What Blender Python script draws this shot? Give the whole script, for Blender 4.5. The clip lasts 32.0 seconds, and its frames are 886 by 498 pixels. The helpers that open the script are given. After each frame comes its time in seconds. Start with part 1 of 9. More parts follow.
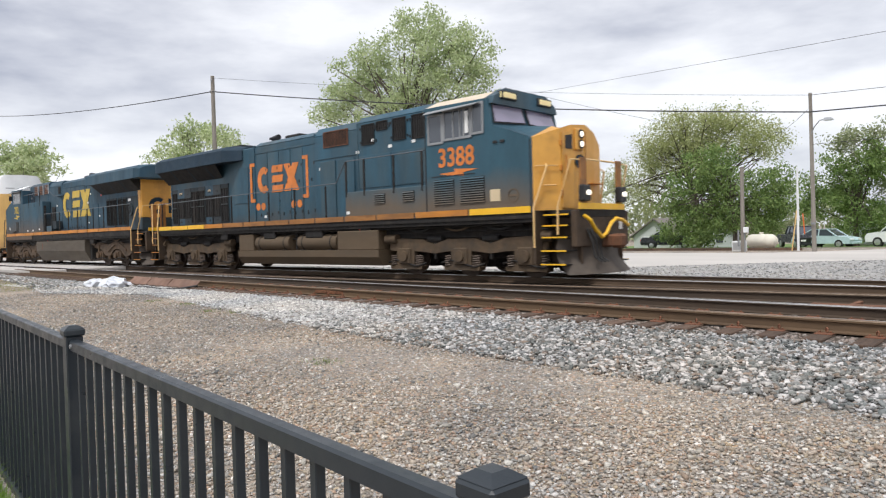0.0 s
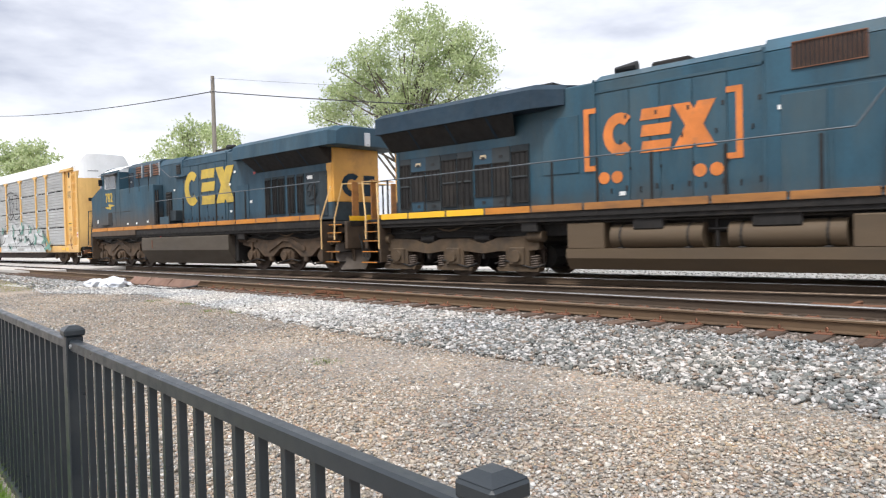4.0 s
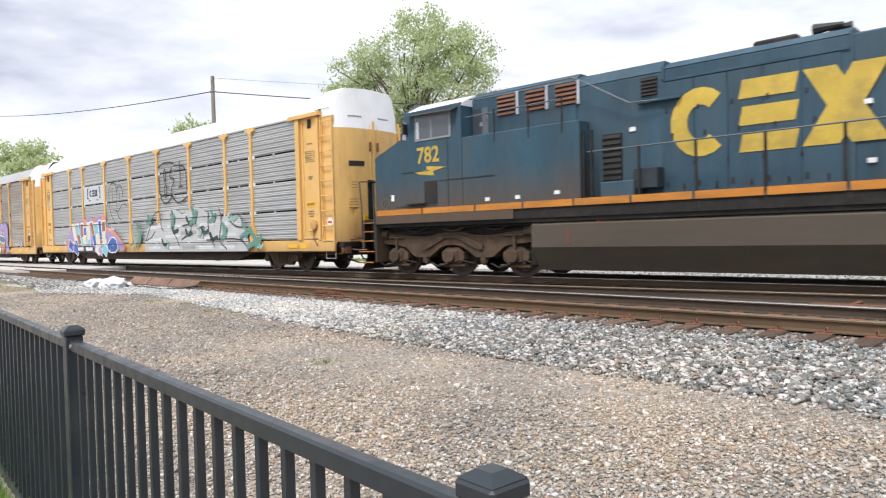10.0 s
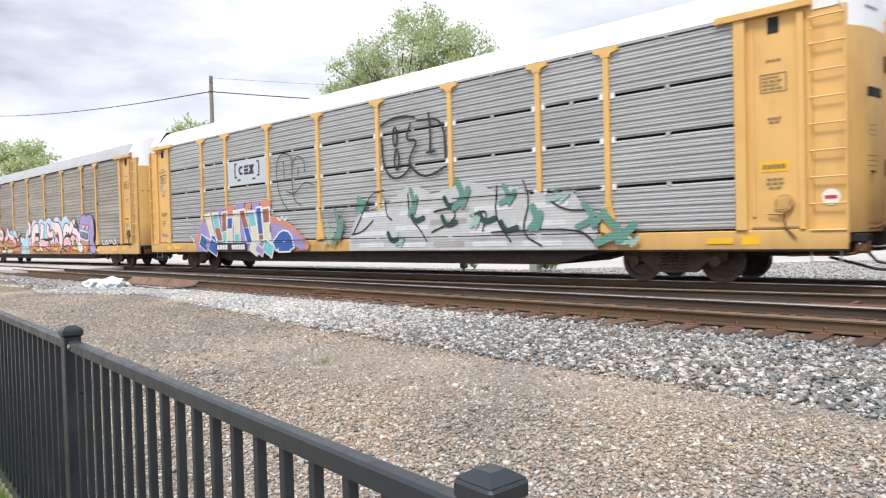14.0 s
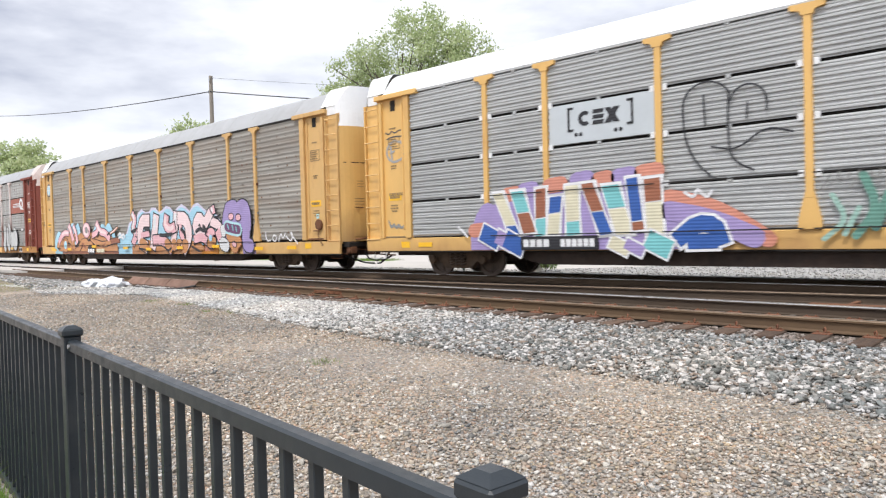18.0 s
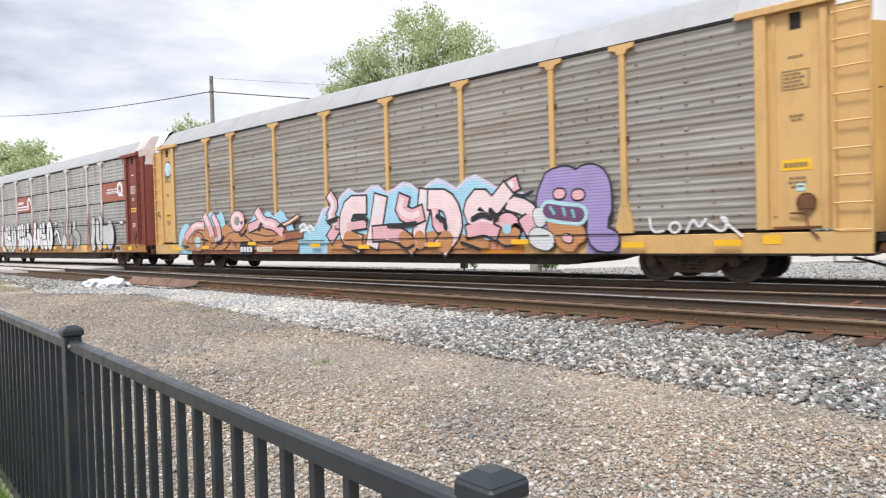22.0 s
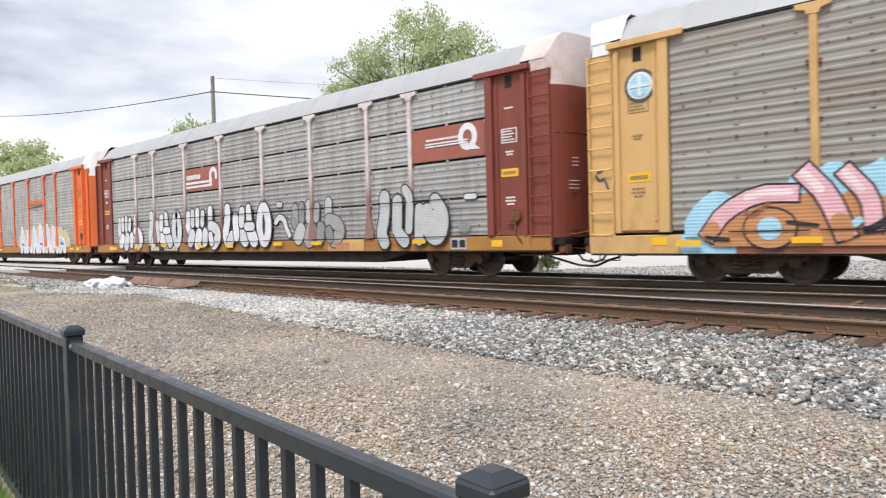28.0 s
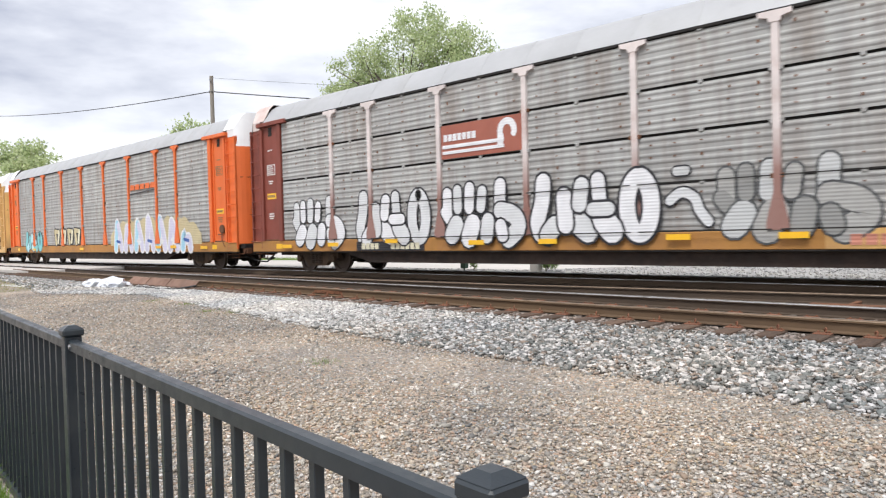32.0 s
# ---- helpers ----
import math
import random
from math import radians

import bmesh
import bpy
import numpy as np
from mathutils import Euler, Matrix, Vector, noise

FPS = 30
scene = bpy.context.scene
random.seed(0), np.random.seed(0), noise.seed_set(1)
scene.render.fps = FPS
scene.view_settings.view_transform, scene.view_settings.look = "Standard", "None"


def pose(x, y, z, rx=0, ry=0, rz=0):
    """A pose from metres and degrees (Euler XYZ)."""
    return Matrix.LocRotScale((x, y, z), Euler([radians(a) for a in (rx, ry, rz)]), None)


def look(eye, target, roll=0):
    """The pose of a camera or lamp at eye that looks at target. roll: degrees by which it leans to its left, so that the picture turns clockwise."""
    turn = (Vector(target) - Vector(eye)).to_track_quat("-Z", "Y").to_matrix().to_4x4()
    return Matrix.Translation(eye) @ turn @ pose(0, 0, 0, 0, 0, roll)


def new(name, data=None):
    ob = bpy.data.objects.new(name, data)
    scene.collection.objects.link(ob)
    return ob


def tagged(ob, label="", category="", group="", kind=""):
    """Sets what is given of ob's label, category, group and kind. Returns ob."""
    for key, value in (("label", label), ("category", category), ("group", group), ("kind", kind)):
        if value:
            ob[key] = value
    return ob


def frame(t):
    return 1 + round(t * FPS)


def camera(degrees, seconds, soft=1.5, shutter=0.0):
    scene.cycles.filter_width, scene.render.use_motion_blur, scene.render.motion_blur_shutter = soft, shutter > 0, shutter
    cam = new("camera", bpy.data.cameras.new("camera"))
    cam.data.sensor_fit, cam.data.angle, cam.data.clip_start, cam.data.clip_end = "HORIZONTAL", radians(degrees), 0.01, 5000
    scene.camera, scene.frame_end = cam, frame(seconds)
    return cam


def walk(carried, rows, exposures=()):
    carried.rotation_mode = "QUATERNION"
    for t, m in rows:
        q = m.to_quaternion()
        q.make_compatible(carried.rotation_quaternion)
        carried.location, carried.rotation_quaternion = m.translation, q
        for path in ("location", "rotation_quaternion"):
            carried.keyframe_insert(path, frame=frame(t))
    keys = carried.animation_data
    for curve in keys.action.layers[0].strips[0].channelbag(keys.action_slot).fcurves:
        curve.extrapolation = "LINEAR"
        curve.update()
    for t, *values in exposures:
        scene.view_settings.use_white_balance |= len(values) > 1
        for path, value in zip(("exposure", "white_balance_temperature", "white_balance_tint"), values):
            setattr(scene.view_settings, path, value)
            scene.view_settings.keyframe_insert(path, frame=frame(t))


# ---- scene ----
# ---------------------------------------------------------------- camera
EYE = (0.0, 0.0, 1.33)


def aim(turn, pitch=1.209):
    h, p = radians(-42.99 + turn), radians(pitch)
    d = Vector((math.sin(h) * math.cos(p), math.cos(h) * math.cos(p), -math.sin(p)))
    return look(EYE, Vector(EYE) + d * 10, -1.5)


cam = camera(65.02, 32.0, soft=1.2, shutter=0.5)
walk(cam, [(0, aim(0)), (10.0, aim(0)), (11.8, aim(-0.04)), (12.6, aim(0.05)), (13.4, aim(0.12)), (18, aim(0.13)), (22, aim(0.09)),
           (25.0, aim(0.07)), (26.5, aim(0.03)), (28.2, aim(0.0)), (29.2, aim(0.08)), (31, aim(0.12)), (32, aim(0.08))],
     exposures=[(0, 0.26), (0.5, 0.35), (1.0, 0.45), (2.0, 0.58), (3.0, 0.60), (11.0, 0.60), (16.0, 0.53), (32, 0.51)])

# ---------------------------------------------------------------- sky and sun (bright overcast)
SUN_EL, SUN_AZ = 60.0, 166.0
world = bpy.data.worlds.new("overcast_sky")
scene.world = world
world.use_nodes = True
wn, wl = world.node_tree.nodes, world.node_tree.links
wn.clear()
w_out = wn.new("ShaderNodeOutputWorld")
w_sky = wn.new("ShaderNodeTexSky")
w_sky.sky_type = "NISHITA"
w_sky.sun_disc = False
w_sky.sun_elevation, w_sky.sun_rotation = radians(SUN_EL), radians(SUN_AZ)
w_bg1 = wn.new("ShaderNodeBackground")
w_bg1.inputs[1].default_value = 0.12
w_bg2 = wn.new("ShaderNodeBackground")
w_bg2.inputs[1].default_value = 1.0
w_mix = wn.new("ShaderNodeMixShader")
w_mix.inputs[0].default_value = 0.9
w_tc = wn.new("ShaderNodeTexCoord")
w_map = wn.new("ShaderNodeMapping")
w_map.inputs["Scale"].default_value = (1.0, 1.0, 3.2)
w_map.inputs["Location"].default_value = (0.3, 0.15, 0.2)
w_no = wn.new("ShaderNodeTexNoise")
w_no.inputs["Scale"].default_value = 2.3
w_no.inputs["Detail"].default_value = 7.0
w_no.inputs["Roughness"].default_value = 0.52
w_ramp = wn.new("ShaderNodeValToRGB")
w_ramp.color_ramp.elements[0].position, w_ramp.color_ramp.elements[0].color = 0.33, (0.40, 0.42, 0.50, 1)
w_ramp.color_ramp.elements[1].position, w_ramp.color_ramp.elements[1].color = 0.56, (0.89, 0.90, 0.94, 1)
wl.new(w_tc.outputs["Generated"], w_map.inputs[0])
wl.new(w_map.outputs[0], w_no.inputs["Vector"])
wl.new(w_no.outputs[0], w_ramp.inputs[0])
wl.new(w_ramp.outputs[0], w_bg2.inputs[0])
wl.new(w_sky.outputs[0], w_bg1.inputs[0])
wl.new(w_bg1.outputs[0], w_mix.inputs[1])
wl.new(w_bg2.outputs[0], w_mix.inputs[2])
wl.new(w_mix.outputs[0], w_out.inputs[0])

sun = new("sun", bpy.data.lights.new("sun", "SUN"))
sun.data.energy, sun.data.angle, sun.data.color = 2.4, radians(14), (1.0, 0.98, 0.95)
sun.matrix_world = look((3, -12, 21.4), (0, 0, 0))

# ---------------------------------------------------------------- mesh and part helpers
RNG = random.Random(7)
NPR = np.random.RandomState(11)


class MB:
    """Collects vertices and faces of one mesh; flip mirrors it along x, stretch scales it along x where flip is given."""
    stretch = 1.0

    def __init__(self, flip=None):
        self.v, self.f, self.flip = [], [], bool(flip)
        self.k = 1.0 if flip is None else MB.stretch

    def add(self, vs, fs):
        n = len(self.v)
        self.v += [tuple(p) for p in vs]
        self.f += [tuple(n + i for i in f) for f in fs]
        return self

    def box(self, x0, x1, y0, y1, z0, z1, c=0.0):
        x0, x1, y0, y1, z0, z1 = min(x0, x1), max(x0, x1), min(y0, y1), max(y0, y1), min(z0, z1), max(z0, z1)
        c = min(c, 0.45 * min(x1 - x0, y1 - y0, z1 - z0))
        if c <= 0:
            return self.add([(x0, y0, z0), (x1, y0, z0), (x1, y1, z0), (x0, y1, z0), (x0, y0, z1), (x1, y0, z1), (x1, y1, z1), (x0, y1, z1)],
                            [(3, 2, 1, 0), (4, 5, 6, 7), (0, 1, 5, 4), (1, 2, 6, 5), (2, 3, 7, 6), (3, 0, 4, 7)])
        vs, idx = [], {}
        for sx in (0, 1):
            for sy in (0, 1):
                for sz in (0, 1):
                    p = [(x0, x1)[sx], (y0, y1)[sy], (z0, z1)[sz]]
                    q = [(x0 + c, x1 - c)[sx], (y0 + c, y1 - c)[sy], (z0 + c, z1 - c)[sz]]
                    for a in range(3):
                        r = list(q)
                        r[a] = p[a]
                        idx[(sx, sy, sz, a)] = len(vs)
                        vs.append(r)
        fs = []
        for a in range(3):
            b, d = [(1, 2), (2, 0), (0, 1)][a]
            for s in (0, 1):
                loop = []
                for u, w in ((0, 0), (1, 0), (1, 1), (0, 1)):
                    k = [0, 0, 0]
                    k[a], k[b], k[d] = s, u, w
                    loop.append(idx[(*k, a)])
                fs.append(tuple(loop if s else loop[::-1]))
        for a in range(3):
            b, d = [(1, 2), (2, 0), (0, 1)][a]
            for u in (0, 1):
                for w in (0, 1):
                    k0, k1 = [0, 0, 0], [0, 0, 0]
                    k0[b] = k1[b] = u
                    k0[d] = k1[d] = w
                    k0[a], k1[a] = 0, 1
                    loop = (idx[(*k0, b)], idx[(*k1, b)], idx[(*k1, d)], idx[(*k0, d)])
                    fs.append(loop if u ^ w else loop[::-1])
        for sx in (0, 1):
            for sy in (0, 1):
                for sz in (0, 1):
                    t = tuple(idx[(sx, sy, sz, a)] for a in range(3))
                    fs.append(t if (sx + sy + sz) % 2 else t[::-1])
        return self.add(vs, fs)

    def tube(self, pts, r, seg=8, r1=None, caps=True):
        """A round bar along the points; r1: radius at the far end."""
        pts = [Vector(p) for p in pts]
        n, vs, fs = len(pts), [], []
        up = Vector((0, 0, 1))
        for i, p in enumerate(pts):
            d = (pts[min(i + 1, n - 1)] - pts[max(i - 1, 0)]).normalized()
            a = d.cross(up if abs(d.z) < 0.9 else Vector((1, 0, 0))).normalized()
            b = a.cross(d)
            rr = r if r1 is None else r + (r1 - r) * i / (n - 1)
            for k in range(seg):
                t = 2 * math.pi * k / seg
                vs.append(p + a * (rr * math.cos(t)) + b * (rr * math.sin(t)))
        for i in range(n - 1):
            for k in range(seg):
                k2 = (k + 1) % seg
                fs.append((i * seg + k2, i * seg + k, (i + 1) * seg + k, (i + 1) * seg + k2))
        if caps:
            fs.append(tuple(range(seg)))
            fs.append(tuple(range(n * seg - 1, (n - 1) * seg - 1, -1)))
        return self.add(vs, fs)

    def prism(self, poly, y0, y1, axis="y"):
        """A polygon in the x-z plane (axis y), y-z plane (axis x) or x-y plane (axis z) drawn out from y0 to y1."""
        n = len(poly)
        put = {"y": lambda a, b, c: (a, c, b), "x": lambda a, b, c: (c, a, b), "z": lambda a, b, c: (a, b, c)}[axis]
        vs = [put(a, b, y0) for a, b in poly] + [put(a, b, y1) for a, b in poly]
        fs = [tuple(range(n)), tuple(range(2 * n - 1, n - 1, -1))] + [(i, i + n, (i + 1) % n + n, (i + 1) % n) for i in range(n)]
        area = sum(poly[i][0] * poly[(i + 1) % n][1] - poly[(i + 1) % n][0] * poly[i][1] for i in range(n))
        if (area < 0) ^ (axis == "y") ^ (y1 < y0):
            fs = [f[::-1] for f in fs]
        if axis in "xz" or axis == "y":
            fs = [f[::-1] for f in fs]
        return self.add(vs, fs)

    def disc(self, c, axis, r, w, seg=20, prof=None):
        """A turned body round the axis ('x', 'y' or 'z') at c; prof: (radius share, offset share) pairs."""
        prof = prof or [(0, -0.5), (0.96, -0.5), (1, -0.4), (1, 0.4), (0.96, 0.5), (0, 0.5)]
        vs, fs = [], []
        for rr, o in prof:
            for k in range(seg):
                t = 2 * math.pi * k / seg
                a, b, d = r * rr * math.cos(t), r * rr * math.sin(t), w * o
                vs.append({"x": (c[0] + d, c[1] + a, c[2] + b), "y": (c[0] + b, c[1] + d, c[2] + a), "z": (c[0] + a, c[1] + b, c[2] + d)}[axis])
        for i in range(len(prof) - 1):
            for k in range(seg):
                k2 = (k + 1) % seg
                fs.append((i * seg + k, i * seg + k2, (i + 1) * seg + k2, (i + 1) * seg + k))
        return self.add(vs, fs)

    def mesh(self, name, mat, smooth=False):
        me = bpy.data.meshes.new(name)
        sx = -self.k if self.flip else self.k
        me.from_pydata([(p[0] * sx, p[1], p[2]) for p in self.v], [], [f[::-1] for f in self.f] if self.flip else self.f)
        me.materials.append(mat)
        if smooth:
            me.polygons.foreach_set("use_smooth", [True] * len(me.polygons))
            me.set_sharp_from_angle(angle=radians(38))
        me.update()
        return me


def part(name, body, mat, parent=None, label="", loc=None, smooth=False):
    """One mesh object under a thing or part; body is an MB or a ready mesh."""
    me = body if isinstance(body, bpy.types.Mesh) else body.mesh(name, mat, smooth)
    ob = new(name, me)
    if parent is not None:
        ob.parent = parent
    if loc is not None:
        ob.location = loc
    if label:
        tagged(ob, label)
    return ob


def thing(name, label, category, group="", kind="", loc=(0, 0, 0)):
    ob = new(name)
    ob.empty_display_size = 0.2
    ob.location = loc
    return tagged(ob, label, category, group, kind)


def words(text, size, mat, parent, place, name="lettering", label="", squeeze=1.0, turn=0.0, shear=0.0):
    """Painted characters on the near side of a thing; the place is their lower left corner."""
    cu = bpy.data.curves.new(name, "FONT")
    cu.body, cu.size, cu.shear, cu.resolution_u, cu.extrude, cu.offset = text, size, shear, 3, 0.004, 0.022 * size
    tmp = bpy.data.objects.new("tmp", cu)
    me = bpy.data.meshes.new_from_object(tmp)
    bpy.data.objects.remove(tmp)
    me.materials.clear()
    me.materials.append(mat)
    me.transform(Matrix.Rotation(radians(turn), 4, "Z") @ Matrix.Rotation(radians(90), 4, "X") @ Matrix.Diagonal((squeeze, 1, 1, 1)))
    ob = new(name, me)
    ob.parent, ob.location = parent, place
    if label:
        tagged(ob, label)
    return ob
# ---------------------------------------------------------------- materials
def mat(name, col, rough=0.6, metal=0.0, var=0.18, scale=2.0, bump=0.15, bscale=60.0, stain=None, amount=0.5, sscale=0.7, stretch=(1, 1, 1), spread=0.0, dist=0.004,
        low=None, lowcol=None, island=0.0):
    """A worn surface: base colour varied at two scales, stains of another colour, fine relief. low: (height, softness) below which dust of lowcol lies.
    spread: how far whole objects differ; island: how far loose pieces of one mesh differ."""
    m = bpy.data.materials.new(name)
    m.use_nodes = True
    n, l = m.node_tree.nodes, m.node_tree.links
    b = n["Principled BSDF"]
    b.inputs["Roughness"].default_value, b.inputs["Metallic"].default_value = rough, metal
    tc = n.new("ShaderNodeTexCoord")
    info = n.new("ShaderNodeObjectInfo")
    mul = n.new("ShaderNodeMath")
    mul.operation, mul.inputs[1].default_value = "MULTIPLY", 37.0
    l.new(info.outputs["Random"], mul.inputs[0])
    add = n.new("ShaderNodeVectorMath")
    l.new(tc.outputs["Object"], add.inputs[0])
    l.new(mul.outputs[0], add.inputs[1])
    mp = n.new("ShaderNodeMapping")
    mp.inputs["Scale"].default_value = stretch
    l.new(add.outputs[0], mp.inputs[0])

    def noise_at(s, detail=5.0, rg=0.6):
        t = n.new("ShaderNodeTexNoise")
        t.inputs["Scale"].default_value, t.inputs["Detail"].default_value, t.inputs["Roughness"].default_value = s, detail, rg
        l.new(mp.outputs[0], t.inputs["Vector"])
        return t.outputs[0]

    def blend(fac, a, c2, mode="MIX"):
        x = n.new("ShaderNodeMix")
        x.data_type, x.blend_type = "RGBA", mode
        for s, val in ((x.inputs[0], fac), (x.inputs[6], a), (x.inputs[7], c2)):
            if hasattr(val, "links"):
                l.new(val, s)
            elif isinstance(val, (int, float)):
                s.default_value = val
            else:
                s.default_value = (*val, 1)
        return x.outputs[2]

    def remap(v, a, c2, lo=0.0, hi=1.0):
        r = n.new("ShaderNodeMapRange")
        r.inputs[1].default_value, r.inputs[2].default_value, r.inputs[3].default_value, r.inputs[4].default_value = a, c2, lo, hi
        l.new(v, r.inputs[0])
        return r.outputs[0]

    dark = tuple(c * (1 - var) for c in col)
    light = tuple(min(1, c * (1 + var)) for c in col)
    c = blend(remap(noise_at(scale), 0.3, 0.7), dark, light)
    fine = noise_at(bscale, 4)
    c = blend(remap(fine, 0.3, 0.7, 0, 0.35), c, tuple(x * (1 - 1.6 * var) for x in col))
    if stain:
        c = blend(remap(noise_at(sscale, 8, 0.68), 0.62 - 0.3 * amount, 0.72, 0, min(1, amount + 0.25)), c, stain)
    if low:
        sep = n.new("ShaderNodeSeparateXYZ")
        l.new(tc.outputs["Object"], sep.inputs[0])
        a2 = n.new("ShaderNodeMath")
        a2.operation = "ADD"
        l.new(sep.outputs[2], a2.inputs[0])
        l.new(remap(noise_at(0.9, 6), 0, 1, -0.45, 0.45), a2.inputs[1])
        c = blend(remap(a2.outputs[0], low[0] + low[1], low[0] - low[1], 0, 0.85), c, lowcol)
    if spread:
        c = blend(remap(info.outputs["Random"], 0, 1, 0, 1), c, blend(1.0, c, (1 - spread,) * 3, "MULTIPLY"))
    if island:
        geo = n.new("ShaderNodeNewGeometry")
        c = blend(geo.outputs["Random Per Island"], blend(1.0, c, (1 - island,) * 3, "MULTIPLY"), c)
    l.new(c, b.inputs["Base Color"])
    l.new(remap(noise_at(scale * 2.5), 0.25, 0.75, max(0.02, rough - 0.12), min(1, rough + 0.12)), b.inputs["Roughness"])
    if bump:
        bp = n.new("ShaderNodeBump")
        bp.inputs["Strength"].default_value, bp.inputs["Distance"].default_value = bump, dist
        l.new(fine, bp.inputs["Height"])
        l.new(bp.outputs[0], b.inputs["Normal"])
    return m


def stone_mat(name, cols, rough=0.85, scale=90.0):
    """Loose stones: every piece takes one of the colours."""
    m = bpy.data.materials.new(name)
    m.use_nodes = True
    n, l = m.node_tree.nodes, m.node_tree.links
    b = n["Principled BSDF"]
    b.inputs["Roughness"].default_value = rough
    geo = n.new("ShaderNodeNewGeometry")
    r = n.new("ShaderNodeValToRGB")
    r.color_ramp.interpolation = "LINEAR"
    els = r.color_ramp.elements
    while len(els) < len(cols):
        els.new(0.5)
    for i, c in enumerate(cols):
        els[i].position, els[i].color = i / (len(cols) - 1), (*c, 1)
    l.new(geo.outputs["Random Per Island"], r.inputs[0])
    tc, no = n.new("ShaderNodeTexCoord"), n.new("ShaderNodeTexNoise")
    no.inputs["Scale"].default_value, no.inputs["Detail"].default_value = scale, 5
    l.new(tc.outputs["Object"], no.inputs["Vector"])
    mx = n.new("ShaderNodeMix")
    mx.data_type, mx.blend_type = "RGBA", "MULTIPLY"
    mx.inputs[0].default_value = 0.55
    l.new(r.outputs[0], mx.inputs[6])
    rp = n.new("ShaderNodeMapRange")
    rp.inputs[1].default_value, rp.inputs[2].default_value, rp.inputs[3].default_value, rp.inputs[4].default_value = 0.3, 0.7, 0.55, 1.15
    l.new(no.outputs[0], rp.inputs[0])
    l.new(rp.outputs[0], mx.inputs[7])
    drift, dr, dm = n.new("ShaderNodeTexNoise"), n.new("ShaderNodeValToRGB"), n.new("ShaderNodeMix")
    drift.inputs["Scale"].default_value, drift.inputs["Detail"].default_value = 0.55, 6
    l.new(tc.outputs["Object"], drift.inputs["Vector"])
    dr.color_ramp.elements[0].position, dr.color_ramp.elements[0].color = 0.38, (0.84, 0.86, 0.89, 1)
    dr.color_ramp.elements[1].position, dr.color_ramp.elements[1].color = 0.60, (1.06, 1.02, 0.98, 1)
    l.new(drift.outputs[0], dr.inputs[0])
    dm.data_type, dm.blend_type = "RGBA", "MULTIPLY"
    dm.inputs[0].default_value = 1.0
    l.new(mx.outputs[2], dm.inputs[6])
    l.new(dr.outputs[0], dm.inputs[7])
    l.new(dm.outputs[2], b.inputs["Base Color"])
    bp = n.new("ShaderNodeBump")
    bp.inputs["Strength"].default_value, bp.inputs["Distance"].default_value = 0.4, 0.004
    l.new(no.outputs[0], bp.inputs["Height"])
    l.new(bp.outputs[0], b.inputs["Normal"])
    return m


def glow_mat(name, col, strength):
    m = bpy.data.materials.new(name)
    m.use_nodes = True
    b = m.node_tree.nodes["Principled BSDF"]
    b.inputs["Base Color"].default_value = (*col, 1)
    b.inputs["Emission Color"].default_value = (*col, 1)
    b.inputs["Emission Strength"].default_value = strength
    return m


def glass_mat(name, col, rough=0.05):
    m = bpy.data.materials.new(name)
    m.use_nodes = True
    b = m.node_tree.nodes["Principled BSDF"]
    b.inputs["Base Color"].default_value = (*col, 1)
    b.inputs["Roughness"].default_value = rough
    b.inputs["Specular IOR Level"].default_value = 0.9
    return m


M_BLUE_A = mat("weathered_blue_paint", (0.019, 0.073, 0.112), 0.5, var=0.4, scale=0.9, bump=0.06, bscale=35, stain=(0.055, 0.082, 0.09), amount=0.6, stretch=(1.3, 1, 0.35), low=(1.72, 0.4), lowcol=(0.075, 0.058, 0.042))
M_BLUE_A_CAB = mat("dust_blown_blue_paint", (0.024, 0.080, 0.115), 0.55, var=0.22, scale=1.3, bump=0.06, bscale=35, stain=(0.05, 0.07, 0.08), amount=0.35, stretch=(1, 1, 0.35), low=(2.33, 0.42), lowcol=(0.135, 0.092, 0.055))
M_BLUE_B = mat("faded_blue_paint", (0.027, 0.071, 0.108), 0.7, var=0.35, scale=1.0, bump=0.06, bscale=35, stain=(0.055, 0.082, 0.095), amount=0.5, stretch=(1.3, 1, 0.35), low=(1.70, 0.4), lowcol=(0.075, 0.062, 0.05))
M_BLUE_B_CAB = mat("sooty_faded_blue_paint", (0.025, 0.072, 0.108), 0.75, var=0.3, scale=1.1, bump=0.06, bscale=35, stain=(0.06, 0.08, 0.085), amount=0.45, stretch=(1, 1, 0.3), low=(2.25, 0.65), lowcol=(0.100, 0.059, 0.030))
M_BLUE_ROOF = mat("dark_blue_roof_paint", (0.008, 0.028, 0.050), 0.8, var=0.25, scale=1.5, bump=0.08, stain=(0.02, 0.036, 0.05), amount=0.4)
M_NOSE = mat("locomotive_yellow_paint", (0.70, 0.36, 0.07), 0.45, var=0.1, bump=0.05, stain=(0.3, 0.16, 0.04), amount=0.3, low=(1.6, 0.4), lowcol=(0.4, 0.23, 0.08))
M_STRIPE = mat("orange_yellow_stripe", (0.54, 0.205, 0.024), 0.55, var=0.2, bump=0.04, stain=(0.22, 0.11, 0.045), amount=0.5, sscale=1.4, stretch=(0.5, 1, 2))
M_STRIPE_DIRTY = mat("grime_covered_orange_stripe", (0.36, 0.155, 0.04), 0.65, var=0.25, bump=0.04, stain=(0.11, 0.06, 0.032), amount=0.6, sscale=1.3, stretch=(0.5, 1, 2))
M_SILL_BROWN = mat("brown_grimed_side_sill", (0.075, 0.048, 0.029), 0.8, var=0.3, scale=2, bump=0.2, stain=(0.03, 0.025, 0.02), amount=0.5, sscale=1.5)
